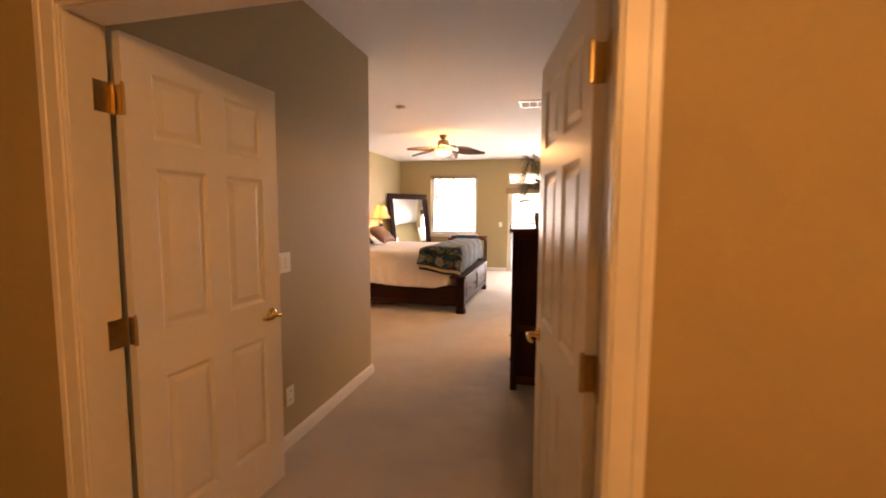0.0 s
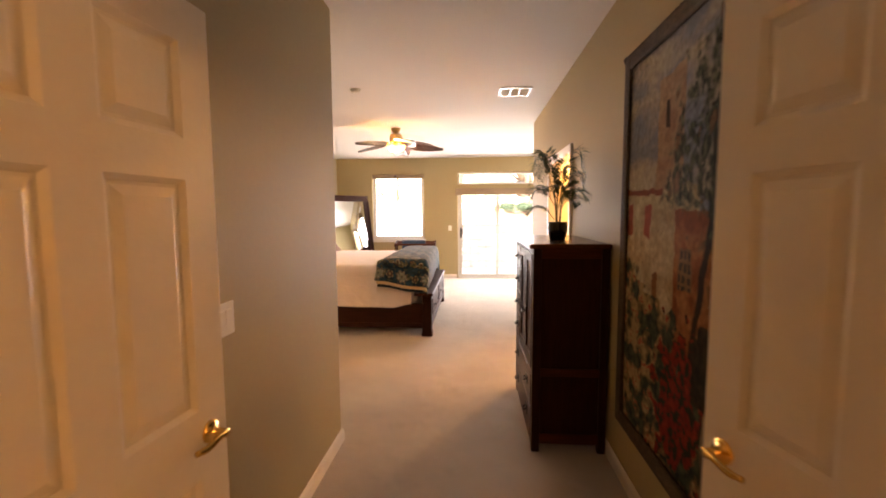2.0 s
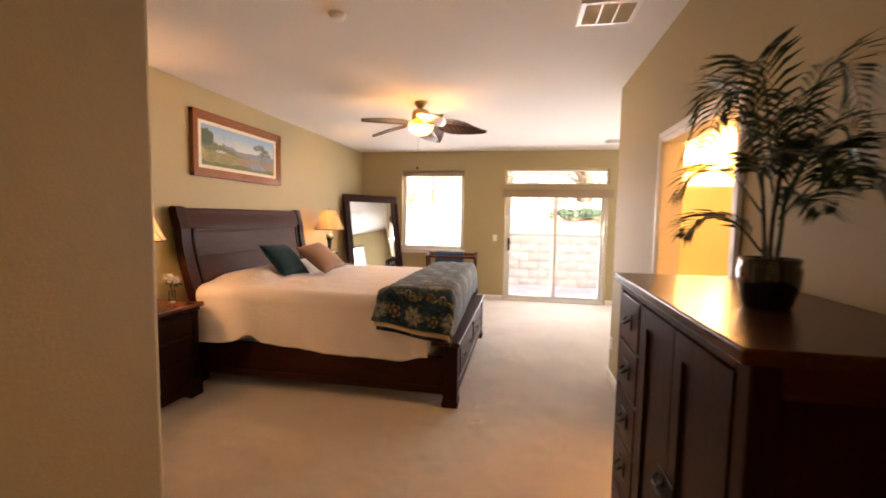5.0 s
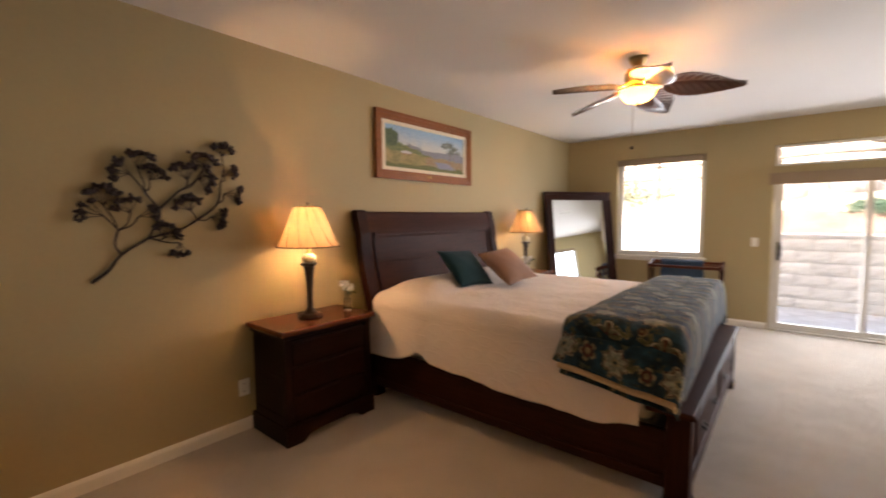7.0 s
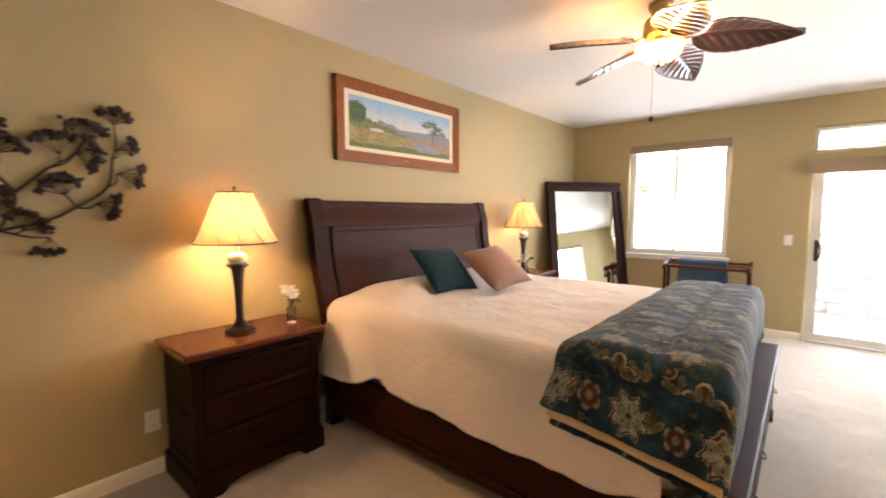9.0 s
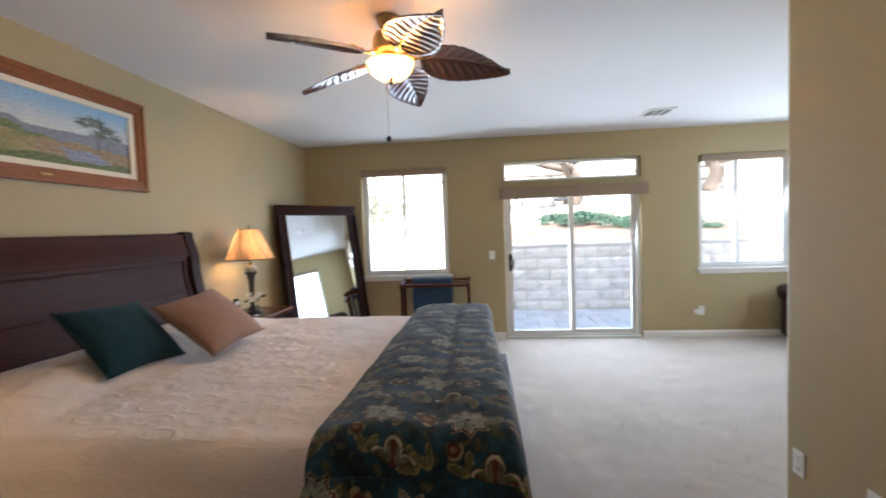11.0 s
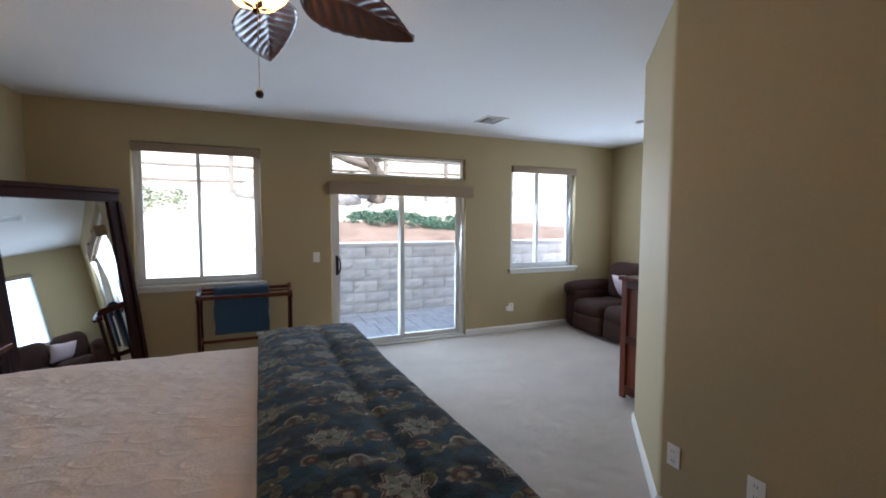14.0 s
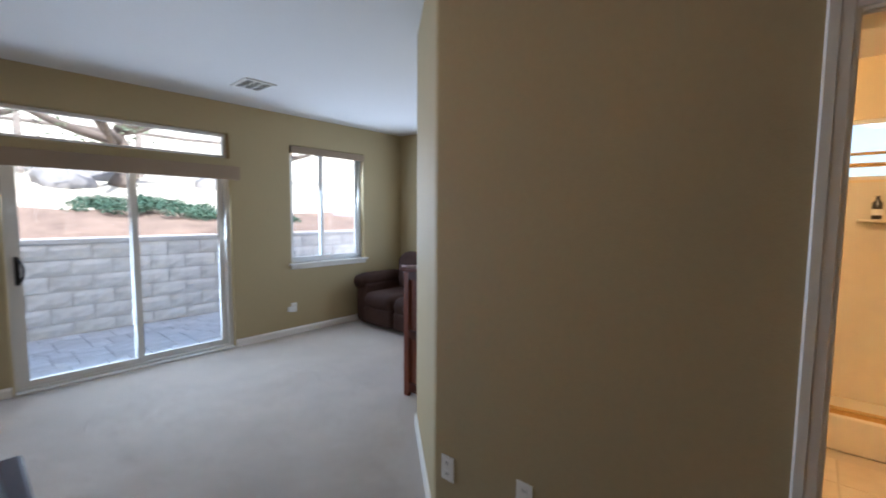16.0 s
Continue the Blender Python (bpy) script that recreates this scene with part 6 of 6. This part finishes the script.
blade_mesh = None
for i in range(5):
    a = 11 + 72 * i
    if blade_mesh is None:
        b = part("blade", sheet(76, 24, blade_point), BLADE, fan, "carved dark wooden leaf blade", True)
        solid(b, 0.006)
        blade_mesh = b.data
    else:
        b = new("blade", blade_mesh)
        b.parent = fan
        b["label"] = "carved dark wooden leaf blade"
        solid(b, 0.006)
    b.matrix_basis = pose(0, 0, -0.200, 0, 0, a)
    ca, sa = math.cos(radians(a)), math.sin(radians(a))
    arm_b = part("blade_bracket", tube(curve_points([(0.085 * ca, 0.085 * sa, -0.195), (0.14 * ca, 0.14 * sa, -0.222), (0.20 * ca, 0.20 * sa, -0.216), (0.25 * ca, 0.25 * sa, -0.208)], 4), [0.011] * 5 + [0.008] * 8, 8), BRASS, fan, "brass blade bracket", True)
for dx, dy, z0, nm in ((0.005, -0.14, -0.69, "wooden bead"),):
    part("pull_chain", tube([(dx * 0.5, dy * 0.35, -0.245), (dx, dy, -0.262), (dx, dy, z0)], 0.0016, 5), OLDBRASS, fan, "thin beaded chain")
    w = lathe([(0, z0 - 0.034), (0.012, z0 - 0.028), (0.015, z0 - 0.016), (0.008, z0 - 0.002), (0, z0)], 12, dx, dy)
    part("chain_pull", w, BRONZE, fan, nm, True)

# ---- sitting alcove ----
sofa = thing("loveseat", pose(2.45, 10.66, 0), "plump brown microfibre reclining loveseat in the alcove corner", "sofa")
SL = 0.78


def soft(x0, x1, y0, y1, z0, z1, r, puff=0.02):
    bm = box(x0, x1, y0, y1, z0, z1, r, 5)
    c = Vector(((x0 + x1) / 2, (y0 + y1) / 2, (z0 + z1) / 2))
    for v in bm.verts:
        d = v.co - c
        q = [abs(d.x) / (x1 - x0) * 2, abs(d.y) / (y1 - y0) * 2, abs(d.z) / (z1 - z0) * 2]
        v.co += Vector((0, 0, puff * (1 - q[0] ** 2) * (1 - q[1] ** 2) * (1 if d.z > 0 else 0))) + 0.006 * Vector((fbm(v.co.x, v.co.y, v.co.z, 4), fbm(v.co.y, v.co.z, v.co.x, 4), 0))
    return bm


part("base", soft(0.03, 0.92, -SL + 0.02, SL - 0.02, 0.02, 0.30, 0.05, 0), LEATHER, sofa, "", True)
for k in (-1, 1):
    a, b = sorted((k * 0.01, k * (SL - 0.20)))
    part("seat_cushion", soft(-0.05, 0.66, a, b, 0.24, 0.47, 0.10, 0.05), LEATHER, sofa, "", True)
    part("footrest", soft(-0.045, 0.10, a, b, 0.04, 0.30, 0.06, 0), LEATHER, sofa, "", True)
    part("back_cushion", soft(0.56, 0.90, a, b, 0.42, 0.97, 0.14, 0.03), LEATHER, sofa, "", True)
    a, b = sorted((k * (SL - 0.22), k * SL))
    part("arm", soft(0.0, 0.86, a, b, 0.05, 0.60, 0.06, 0.01), LEATHER, sofa, "", True)
    part("arm_roll", tube([(-0.03, k * (SL - 0.10), 0.60), (0.10, k * (SL - 0.10), 0.61), (0.60, k * (SL - 0.10), 0.61), (0.80, k * (SL - 0.10), 0.60)], [0.095, 0.11, 0.11, 0.09], 18), LEATHER, sofa, "", True)
cushion("throw_cushion", pose(2.98, 10.84, 0.665, -22, 6, 72), 0.40, 0.36, 0.13, PINK, "pale pink throw cushion on the brown loveseat")

cab = thing("alcove_cabinet", pose(1.245, ALCOVE + 0.012, 0), "reddish oak cabinet with panelled sides against the alcove wall", "cabinet")
CD, CW, CHT = 0.43, 1.30, 1.095
part("body", box(0.018, CW - 0.018, 0, CD - 0.02, 0.05, CHT - 0.03, 0.003), OAK_Z, cab)
part("top", box(-0.025, CW + 0.025, -0.0, CD + 0.025, CHT - 0.03, CHT, 0.008), RED_X, cab)
for x0, x1 in ((0, 0.03), (CW - 0.03, CW)):
    for y0, y1 in ((0, 0.06), (CD - 0.06, CD)):
        part("side_stile", box(x0, x1, y0, y1, 0, CHT - 0.03, 0.003), OAK_Z, cab)
    for z0, z1 in ((0.04, 0.12), (0.50, 0.57), (CHT - 0.10, CHT - 0.03)):
        part("side_rail", box(x0, x1, 0.06, CD - 0.06, z0, z1, 0.003), RED_Y, cab)
for i in range(2):
    a = 0.04 + i * (CW - 0.08) / 2
    d = part("cabinet_door", panel_grid([a, a + 0.06, a + (CW - 0.08) / 2 - 0.065, a + (CW - 0.08) / 2 - 0.005], [0.07, 0.14, CHT - 0.12, CHT - 0.05], lambda i, k: not (i == 1 and k == 1), CD - 0.02, CD, 'y'), OAK_Z, cab)
    part("door_panel", box(a + 0.055, a + (CW - 0.08) / 2 - 0.06, CD - 0.014, CD - 0.008, 0.135, CHT - 0.115), OAK_Z, d)

# ---- unseen hallway lamp, added for the warm light ----
ob = thing("hall_added_lamp", pose(0.70, 0.15, H), "unseen hanging lamp with a frosted bowl, added to warm the hall", "ceiling lamp")
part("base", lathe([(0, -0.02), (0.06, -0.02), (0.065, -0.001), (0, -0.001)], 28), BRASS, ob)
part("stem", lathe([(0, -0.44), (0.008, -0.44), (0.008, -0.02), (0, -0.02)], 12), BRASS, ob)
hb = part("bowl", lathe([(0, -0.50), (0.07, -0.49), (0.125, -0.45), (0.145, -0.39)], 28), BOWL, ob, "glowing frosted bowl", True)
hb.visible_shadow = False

# ---- bathroom seen through its doorway ----
van = thing("vanity", pose(1.15, BATHN - 0.001, 0), "cream bathroom vanity with a pale counter", "vanity")
part("cabinet_body", box(-0.72, 0.72, -0.54, -0.001, 0.012, 0.80, 0.004), TRIM, van)
part("counter", box(-0.74, 0.74, -0.57, -0.001, 0.80, 0.84, 0.008), SHOWER, van)
part("backsplash", box(-0.74, 0.74, -0.02, -0.001, 0.84, 0.94, 0.004), SHOWER, van)
for i in range(3):
    part("cabinet_door", box(-0.70 + i * 0.47, -0.70 + i * 0.47 + 0.45, -0.558, -0.54, 0.10, 0.76, 0.006), TRIM, van)
tagged(mesh_object("bathroom_mirror", box(0.45, 1.85, BATHN - 0.008, BATHN - 0.001, 0.97, 1.82), MIRROR), "plain frameless mirror above the vanity", "mirror")
light = thing("vanity_light", pose(1.05, BATHN - 0.001, 1.98), "brass vanity light with glowing bell-shaped glass shades", "wall lamp")
part("back_plate", box(-0.42, 0.42, -0.03, 0, -0.03, 0.03, 0.006), BRASS, light)
for i in range(4):
    x = -0.33 + 0.22 * i
    part("arm", tube(curve_points([(x, -0.03, 0), (x, -0.09, 0.01), (x, -0.11, 0.05)], 4), 0.007, 6), BRASS, light)
    part("shade", lathe([(0.062, 0.02), (0.050, 0.07), (0.034, 0.12), (0.026, 0.15), (0, 0.152)], 18, x, -0.11), BULB, light, "glowing glass bell shade", True)
sh = thing("shower", pose(2.50, 6.2, 0.0), "cream shower enclosure with a brass-trimmed curb", "shower")
part("curb", box(0, 0.10, -1.4, 1.4, 0.012, 0.25, 0.012), SHOWER, sh)
part("brass_track", box(0.02, 0.08, -1.4, 1.4, 0.25, 0.285, 0.004), BRASS, sh, "brass door track")
part("pan", box(0.10, 0.885, -1.4, 1.4, 0.012, 0.10, 0.01), SHOWER, sh)
part("wall_panel", wall_mesh('x', 0.885, 0.898, -1.4, 1.4, 0.10, 1.80), SHOWER, sh, "cream moulded shower wall")
part("brass_rail", tube([(0.05, -1.4, 1.86), (0.05, 1.4, 1.86)], 0.014, 10), BRASS, sh, "brass header rail")
part("brass_rail", tube([(0.05, -1.4, 1.93), (0.05, 1.4, 1.93)], 0.010, 10), BRASS, sh, "brass header rail")
part("shelf", box(0.78, 0.885, -0.02, 0.20, 1.50, 1.52, 0.006), SHOWER, sh)
ob = thing("shampoo_bottle", pose(3.34, 6.30, 1.5205), "dark shampoo bottle with a pale label on the shower shelf", "bottle")
part("bottle_body", lathe([(0, 0), (0.028, 0), (0.03, 0.01), (0.03, 0.12), (0.014, 0.145), (0.014, 0.15), (0, 0.15)], 16), POT, ob, "", True)
part("label_band", lathe([(0.0305, 0.03), (0.0305, 0.075)], 16), PLASTIC, ob, "pale label")
part("cap", lathe([(0.013, 0.15), (0.013, 0.175), (0, 0.176)], 12), POT, ob)
ob = thing("window_4", pose(0, 0, 0), "small high bathroom window with frosted glass", "window", kind="structure")
part("window_frame", panel_grid([5.9, 5.93, 6.53, 6.56], [1.82, 1.85, 2.25, 2.28], lambda i, k: not (i == 1 and k == 1), BATHE + 0.03, BATHE + 0.08, 'x'), VINYL, ob)
pn = part("pane", box(BATHE + 0.05, BATHE + 0.056, 5.925, 6.535, 1.845, 2.255), GLASS, ob, "glass")
pn.visible_shadow = False

# ---- alcove window facing east ----
ob = thing("window_5", pose(0, 0, 0), "white vinyl window in the alcove wall", "window", kind="structure")
EW = (9.75, 10.75, 0.905, 2.37)
part("window_frame", panel_grid([EW[0], EW[0] + 0.04, EW[1] - 0.04, EW[1]], [EW[2], EW[2] + 0.04, EW[3] - 0.04, EW[3]], lambda i, k: not (i == 1 and k == 1), EAST + 0.07, EAST + 0.13, 'x'), VINYL, ob)
pn = part("pane", box(EAST + 0.10, EAST + 0.106, EW[0] + 0.035, EW[1] - 0.035, EW[2] + 0.035, EW[3] - 0.035), GLASS, ob, "clear glass")
pn.visible_shadow = False
part("window_sill", box(EAST - 0.04, EAST + 0.07, EW[0] - 0.04, EW[1] + 0.04, EW[2] - 0.028, EW[2], 0.006), TRIM, ob)
ob = thing("window_valance", pose(EAST + 0.02, (EW[0] + EW[1]) / 2, 2.27), "tan woven valance over the alcove window", "valance")
part("fabric_front", box(-0.03, -0.018, -0.495, 0.495, 0, 0.095, 0.004), VALANCE, ob)
part("headrail", box(-0.018, 0.045, -0.495, 0.495, 0.065, 0.095, 0.004), VALANCE, ob)

# ---- outside: roof, patio, retaining wall, slope, trees ----
# Unseen roof slab; the eave is sized to shade patio and wall.
structure("roof", box(L - 0.6, EAST + 0.6, -1.8, F + 0.95, H + 0.14, H + 0.40), STUCCO, "unseen stucco roof slab and eave, added to block the sun", "roof")
PY0, PY1, WALL_Y = F + 0.151, 13.86, 13.86


def land(x, y):
    """Height of the ground: patio level, then the bank above the retaining wall."""
    if y < WALL_Y + 0.12:
        return -0.10
    up_ = y - WALL_Y - 0.3
    z = 1.14 + 0.26 * clamp(up_, 0, 3) + 0.20 * max(0, up_ - 3) + 0.08 * fbm(x, y, 0, 0.5)
    # beside the wall the bank falls away to the drive
    return z - 1.3 * (1 - ease(WALL_Y, WALL_Y + 4.0, y)) * (1 - ease(-2.2, -1.6, x))


xs = [-60 + 3 * i for i in range(18)] + [-7 + 0.5 * i for i in range(38)] + [12 + 3 * i for i in range(17)]
ys = [-40, -10, F + 0.10, WALL_Y + 0.10, WALL_Y + 0.101, WALL_Y + 0.3] + [WALL_Y + 0.3 + 0.4 * i for i in range(1, 22)] + [24, 28, 34, 42, 55, 80, 140, 400, 1500]
bm = bmesh.new()
g = [[bm.verts.new((x, y, (land(x, y) if y > WALL_Y + 0.1005 else -0.10) if y < 100 else 12)) for y in ys] for x in xs]
for i in range(len(xs) - 1):
    for j in range(len(ys) - 1):
        f = bm.faces.new((g[i][j], g[i + 1][j], g[i + 1][j + 1], g[i][j + 1]))
        yc = (ys[j] + ys[j + 1]) / 2
        f.material_index = 1 if yc < WALL_Y + 1.9 and xs[i] > -1.8 else 0
structure("ground", bm, [HILL, BARK_CHIP], "hillside of dry grass above a strip of bark mulch", "ground", True)

patio = structure("patio", box(-6.0, 9.0, PY0 - 0.002, PY1 + 0.05, -0.12, -0.062), JOINT, "sand-jointed bed of the paved patio", "patio")
rwall = tagged(new("retaining_wall"), "grey split-face block retaining wall with a smooth cap", "retaining wall", kind="structure")
part("core", box(-1.55, 9.0, WALL_Y + 0.02, WALL_Y + 0.28, -0.1, 1.12), CORE, rwall)
part("cap", box(-1.62, 9.0, WALL_Y - 0.03, WALL_Y + 0.30, 1.12, 1.19, 0.012), CAP, rwall, "smooth concrete cap")
# pale sunlit drive that climbs beside the wall
bm = sheet(30, 30, lambda u, v: Vector((-10 + 8.4 * u, F + 1.2 + 5.2 * v, -0.12 + 1.35 * ease(0.22, 0.7, v) + 0.30 * ease(0.3, 1, v) + 0.32 * math.exp(-((u - 0.93) / 0.13) ** 2) * ease(0.25, 0.6, v) + 0.05 * fbm(u * 8, v * 5, 0, 1))))
tagged(mesh_object("driveway", bm, PATH_PALE, True), "pale sunlit concrete drive climbing the slope", "driveway", kind="structure")

rnd = random.Random(11)


def leaf_cloud(bm, c, r, n, size, flat=0.7):
    for _ in range(n):
        d = Vector((rnd.gauss(0, 1), rnd.gauss(0, 1), rnd.gauss(0, 1)))
        d = d.normalized() * r * rnd.random() ** 0.4
        p = Vector(c) + Vector((d.x, d.y, d.z * flat))
        a = Vector((rnd.uniform(-1, 1), rnd.uniform(-1, 1), rnd.uniform(-0.6, 0.6))).normalized() * size * rnd.uniform(0.6, 1.3)
        b = a.cross(Vector((rnd.uniform(-1, 1), rnd.uniform(-1, 1), rnd.uniform(-1, 1)))).normalized() * size * 0.45
        bm.faces.new([bm.verts.new(p - a), bm.verts.new(p + b), bm.verts.new(p + a), bm.verts.new(p - b)])


bm = bmesh.new()
for _ in range(70):
    x, y = rnd.uniform(0.1, 3.6), rnd.uniform(WALL_Y + 1.1, WALL_Y + 2.3)
    leaf_cloud(bm, (x, y, land(x, y) + 0.03 + 0.12 * math.exp(-((x - 1.0) / 0.8) ** 2)), 0.20, 150, 0.030, 0.5)
tagged(mesh_object("juniper", bm, JUNIPER), "low spreading green juniper on the bank", "shrub")
bm = bmesh.new()
for _ in range(46):
    x, y = rnd.uniform(-6.2, -3.2), rnd.uniform(16.8, 18.0)
    leaf_cloud(bm, (x, y, land(x, y) + rnd.uniform(-0.1, 0.45)), 0.30, 70, 0.045, 0.8)
tagged(mesh_object("shrub", bm, OAKLEAF), "leafy green shrub on the slope by the fence", "shrub")


def oak(x, y, h, spread):
    z = land(x, y)
    ob = thing("oak_tree", pose(x, y, z - 0.05), "gnarled oak tree with open grey-green crown", "tree", "trees")
    part("trunk", tube(curve_points([(0, 0, 0), (0.22, 0, h * 0.14), (0.02, 0.05, h * 0.28), (0.30, 0, h * 0.45)], 5), [0.24 - 0.012 * i for i in range(16)], 10), OAKBARK, ob, "", True)
    limbs = bmesh.new()
    crown = bmesh.new()
    for i in range(9):
        a = i * 0.7 + rnd.random()
        z0 = h * rnd.uniform(0.16, 0.42)
        e = Vector((math.cos(a) * spread * rnd.uniform(0.6, 1), math.sin(a) * spread * rnd.uniform(0.5, 0.9), z0 + h * rnd.uniform(0.04, 0.40)))
        m = Vector((e.x * 0.5, e.y * 0.5, z0 + (e.z - z0) * 0.3))
        tube(curve_points([(0, 0, z0), m, e], 5), [0.11 - 0.008 * k for k in range(11)], 7, limbs)
        for k in range(7):
            c = m.lerp(e, rnd.uniform(0.4, 1.1)) + Vector((rnd.uniform(-0.6, 0.6), rnd.uniform(-0.6, 0.6), rnd.uniform(-0.1, 0.5)))
            leaf_cloud(crown, c, 0.42, 45, 0.05)
    part("limbs", limbs, OAKBARK, ob, "", True)
    part("crown", crown, OAKLEAF, ob)
    return ob


oak(1.26, 18.2, 4.2, 2.6)
oak(-1.4, 20.5, 5.0, 2.8)
oak(5.6, 19.5, 4.6, 2.6)
oak(-6.2, 22.0, 5.2, 3.0)
for x, y, r in ((-0.9, 17.2, 0.45), (0.3, 18.0, 0.55), (1.2, 19.2, 0.5), (3.2, 18.4, 0.4), (-1.8, 18.6, 0.5)):
    bm = bmesh.new()
    bmesh.ops.create_icosphere(bm, subdivisions=3, radius=r)
    for v in bm.verts:
        v.co *= 1 + 0.35 * fbm(v.co.x + x, v.co.y, v.co.z, 1.6)
        v.co.z *= 0.7
    ob = tagged(mesh_object("boulder", bm, ROCK, True), "weathered grey boulder half sunk in the slope", "boulder", "boulders")
    ob.location = (x, y, land(x, y) + 0.1 * r)
fence = thing("rail_fence", pose(0, 0, 0), "weathered split-rail fence along the hillside", "fence")
fx = [-9 + 2.2 * i for i in range(8)]
for i, x in enumerate(fx):
    y = 19.4 + 0.12 * x
    z = land(x, y)
    part("post", box(x - 0.06, x + 0.06, y - 0.06, y + 0.06, z - 0.1, z + 1.25, 0.012), FENCEWOOD, fence)
    if i < len(fx) - 1:
        x2 = fx[i + 1]
        y2 = 19.4 + 0.12 * x2
        z2 = land(x2, y2)
        for k in range(3):
            part("rail", tube([(x, y, z + 0.35 + 0.38 * k), ((x + x2) / 2, (y + y2) / 2, (z + z2) / 2 + 0.33 + 0.38 * k), (x2, y2, z2 + 0.35 + 0.38 * k)], 0.045, 7), FENCEWOOD, fence)

# blocks of the retaining wall: one rough-faced mesh for each of four shapes
BW, BH = 0.44, 0.203


def block_mesh(k):
    bm = bmesh.new()
    nx, nz = 5, 3
    rr = random.Random(40 + k)
    g_ = [[bm.verts.new((-BW / 2 + 0.004 + (BW - 0.008) * i / nx, (0 if i in (0, nx) or j in (0, nz) else -0.008 - 0.020 * rr.random()), 0.004 + (BH - 0.008) * j / nz)) for j in range(nz + 1)] for i in range(nx + 1)]
    for i in range(nx):
        for j in range(nz):
            bm.faces.new((g_[i][j], g_[i + 1][j], g_[i + 1][j + 1], g_[i][j + 1]))
    rim = [g_[i][0] for i in range(nx + 1)] + [g_[nx][j] for j in range(1, nz + 1)] + [g_[i][nz] for i in range(nx - 1, -1, -1)] + [g_[0][j] for j in range(nz - 1, 0, -1)]
    back = [bm.verts.new((v.co.x, 0.03, v.co.z)) for v in rim]
    for i in range(len(rim)):
        bm.faces.new((rim[i], back[i], back[(i + 1) % len(rim)], rim[(i + 1) % len(rim)]))
    me = bpy.data.meshes.new("block")
    bm.to_mesh(me)
    bm.free()
    me.materials.append(STONE)
    return me


blocks = [block_mesh(k) for k in range(4)]
for row in range(6):
    n = 0
    x = -1.55 + BW / 2 + (BW / 2 if row % 2 else 0)
    while x < 8.6:
        b = new("block", blocks[rnd.randrange(4)])
        b.parent = rwall
        b.location = (x, WALL_Y - 0.010 + rnd.uniform(-0.004, 0.004), -0.098 + row * BH)
        x += BW
# patio pavers
pm = []
for w_, d_ in ((0.298, 0.198), (0.198, 0.198)):
    b_ = box(-w_ / 2 + 0.003, w_ / 2 - 0.003, -d_ / 2 + 0.003, d_ / 2 - 0.003, 0, 0.016, 0.004, 1)
    me = bpy.data.meshes.new("paver")
    b_.to_mesh(me)
    b_.free()
    me.materials.append(PAVER)
    pm.append((me, w_))
y = PY0 + 0.12
row = 0
while y < PY1 - 0.05:
    x = -2.0 + (row % 3) * 0.1
    while x < 3.4:
        me, w_ = pm[0 if rnd.random() < 0.62 else 1]
        b = new("paver", me)
        b.parent = patio
        b.location = (x + w_ / 2, y, -0.064 + rnd.uniform(0, 0.003))
        x += w_ + 0.002
    y += 0.2
    row += 1
# bathroom floor tiles
b_ = box(-0.162, 0.162, -0.162, 0.162, 0, 0.006, 0.003, 1)
tile_me = bpy.data.meshes.new("tile")
b_.to_mesh(tile_me)
b_.free()
tile_me.materials.append(TILE)
bath_floor = bpy.data.objects["bath_floor"]
for i in range(6):
    for j in range(8):
        t_ = new("tile", tile_me)
        t_.parent = bath_floor
        t_.location = (R + 0.13 + 0.165 + i * 0.33, 4.81 + 0.165 + j * 0.33, 0.0105)
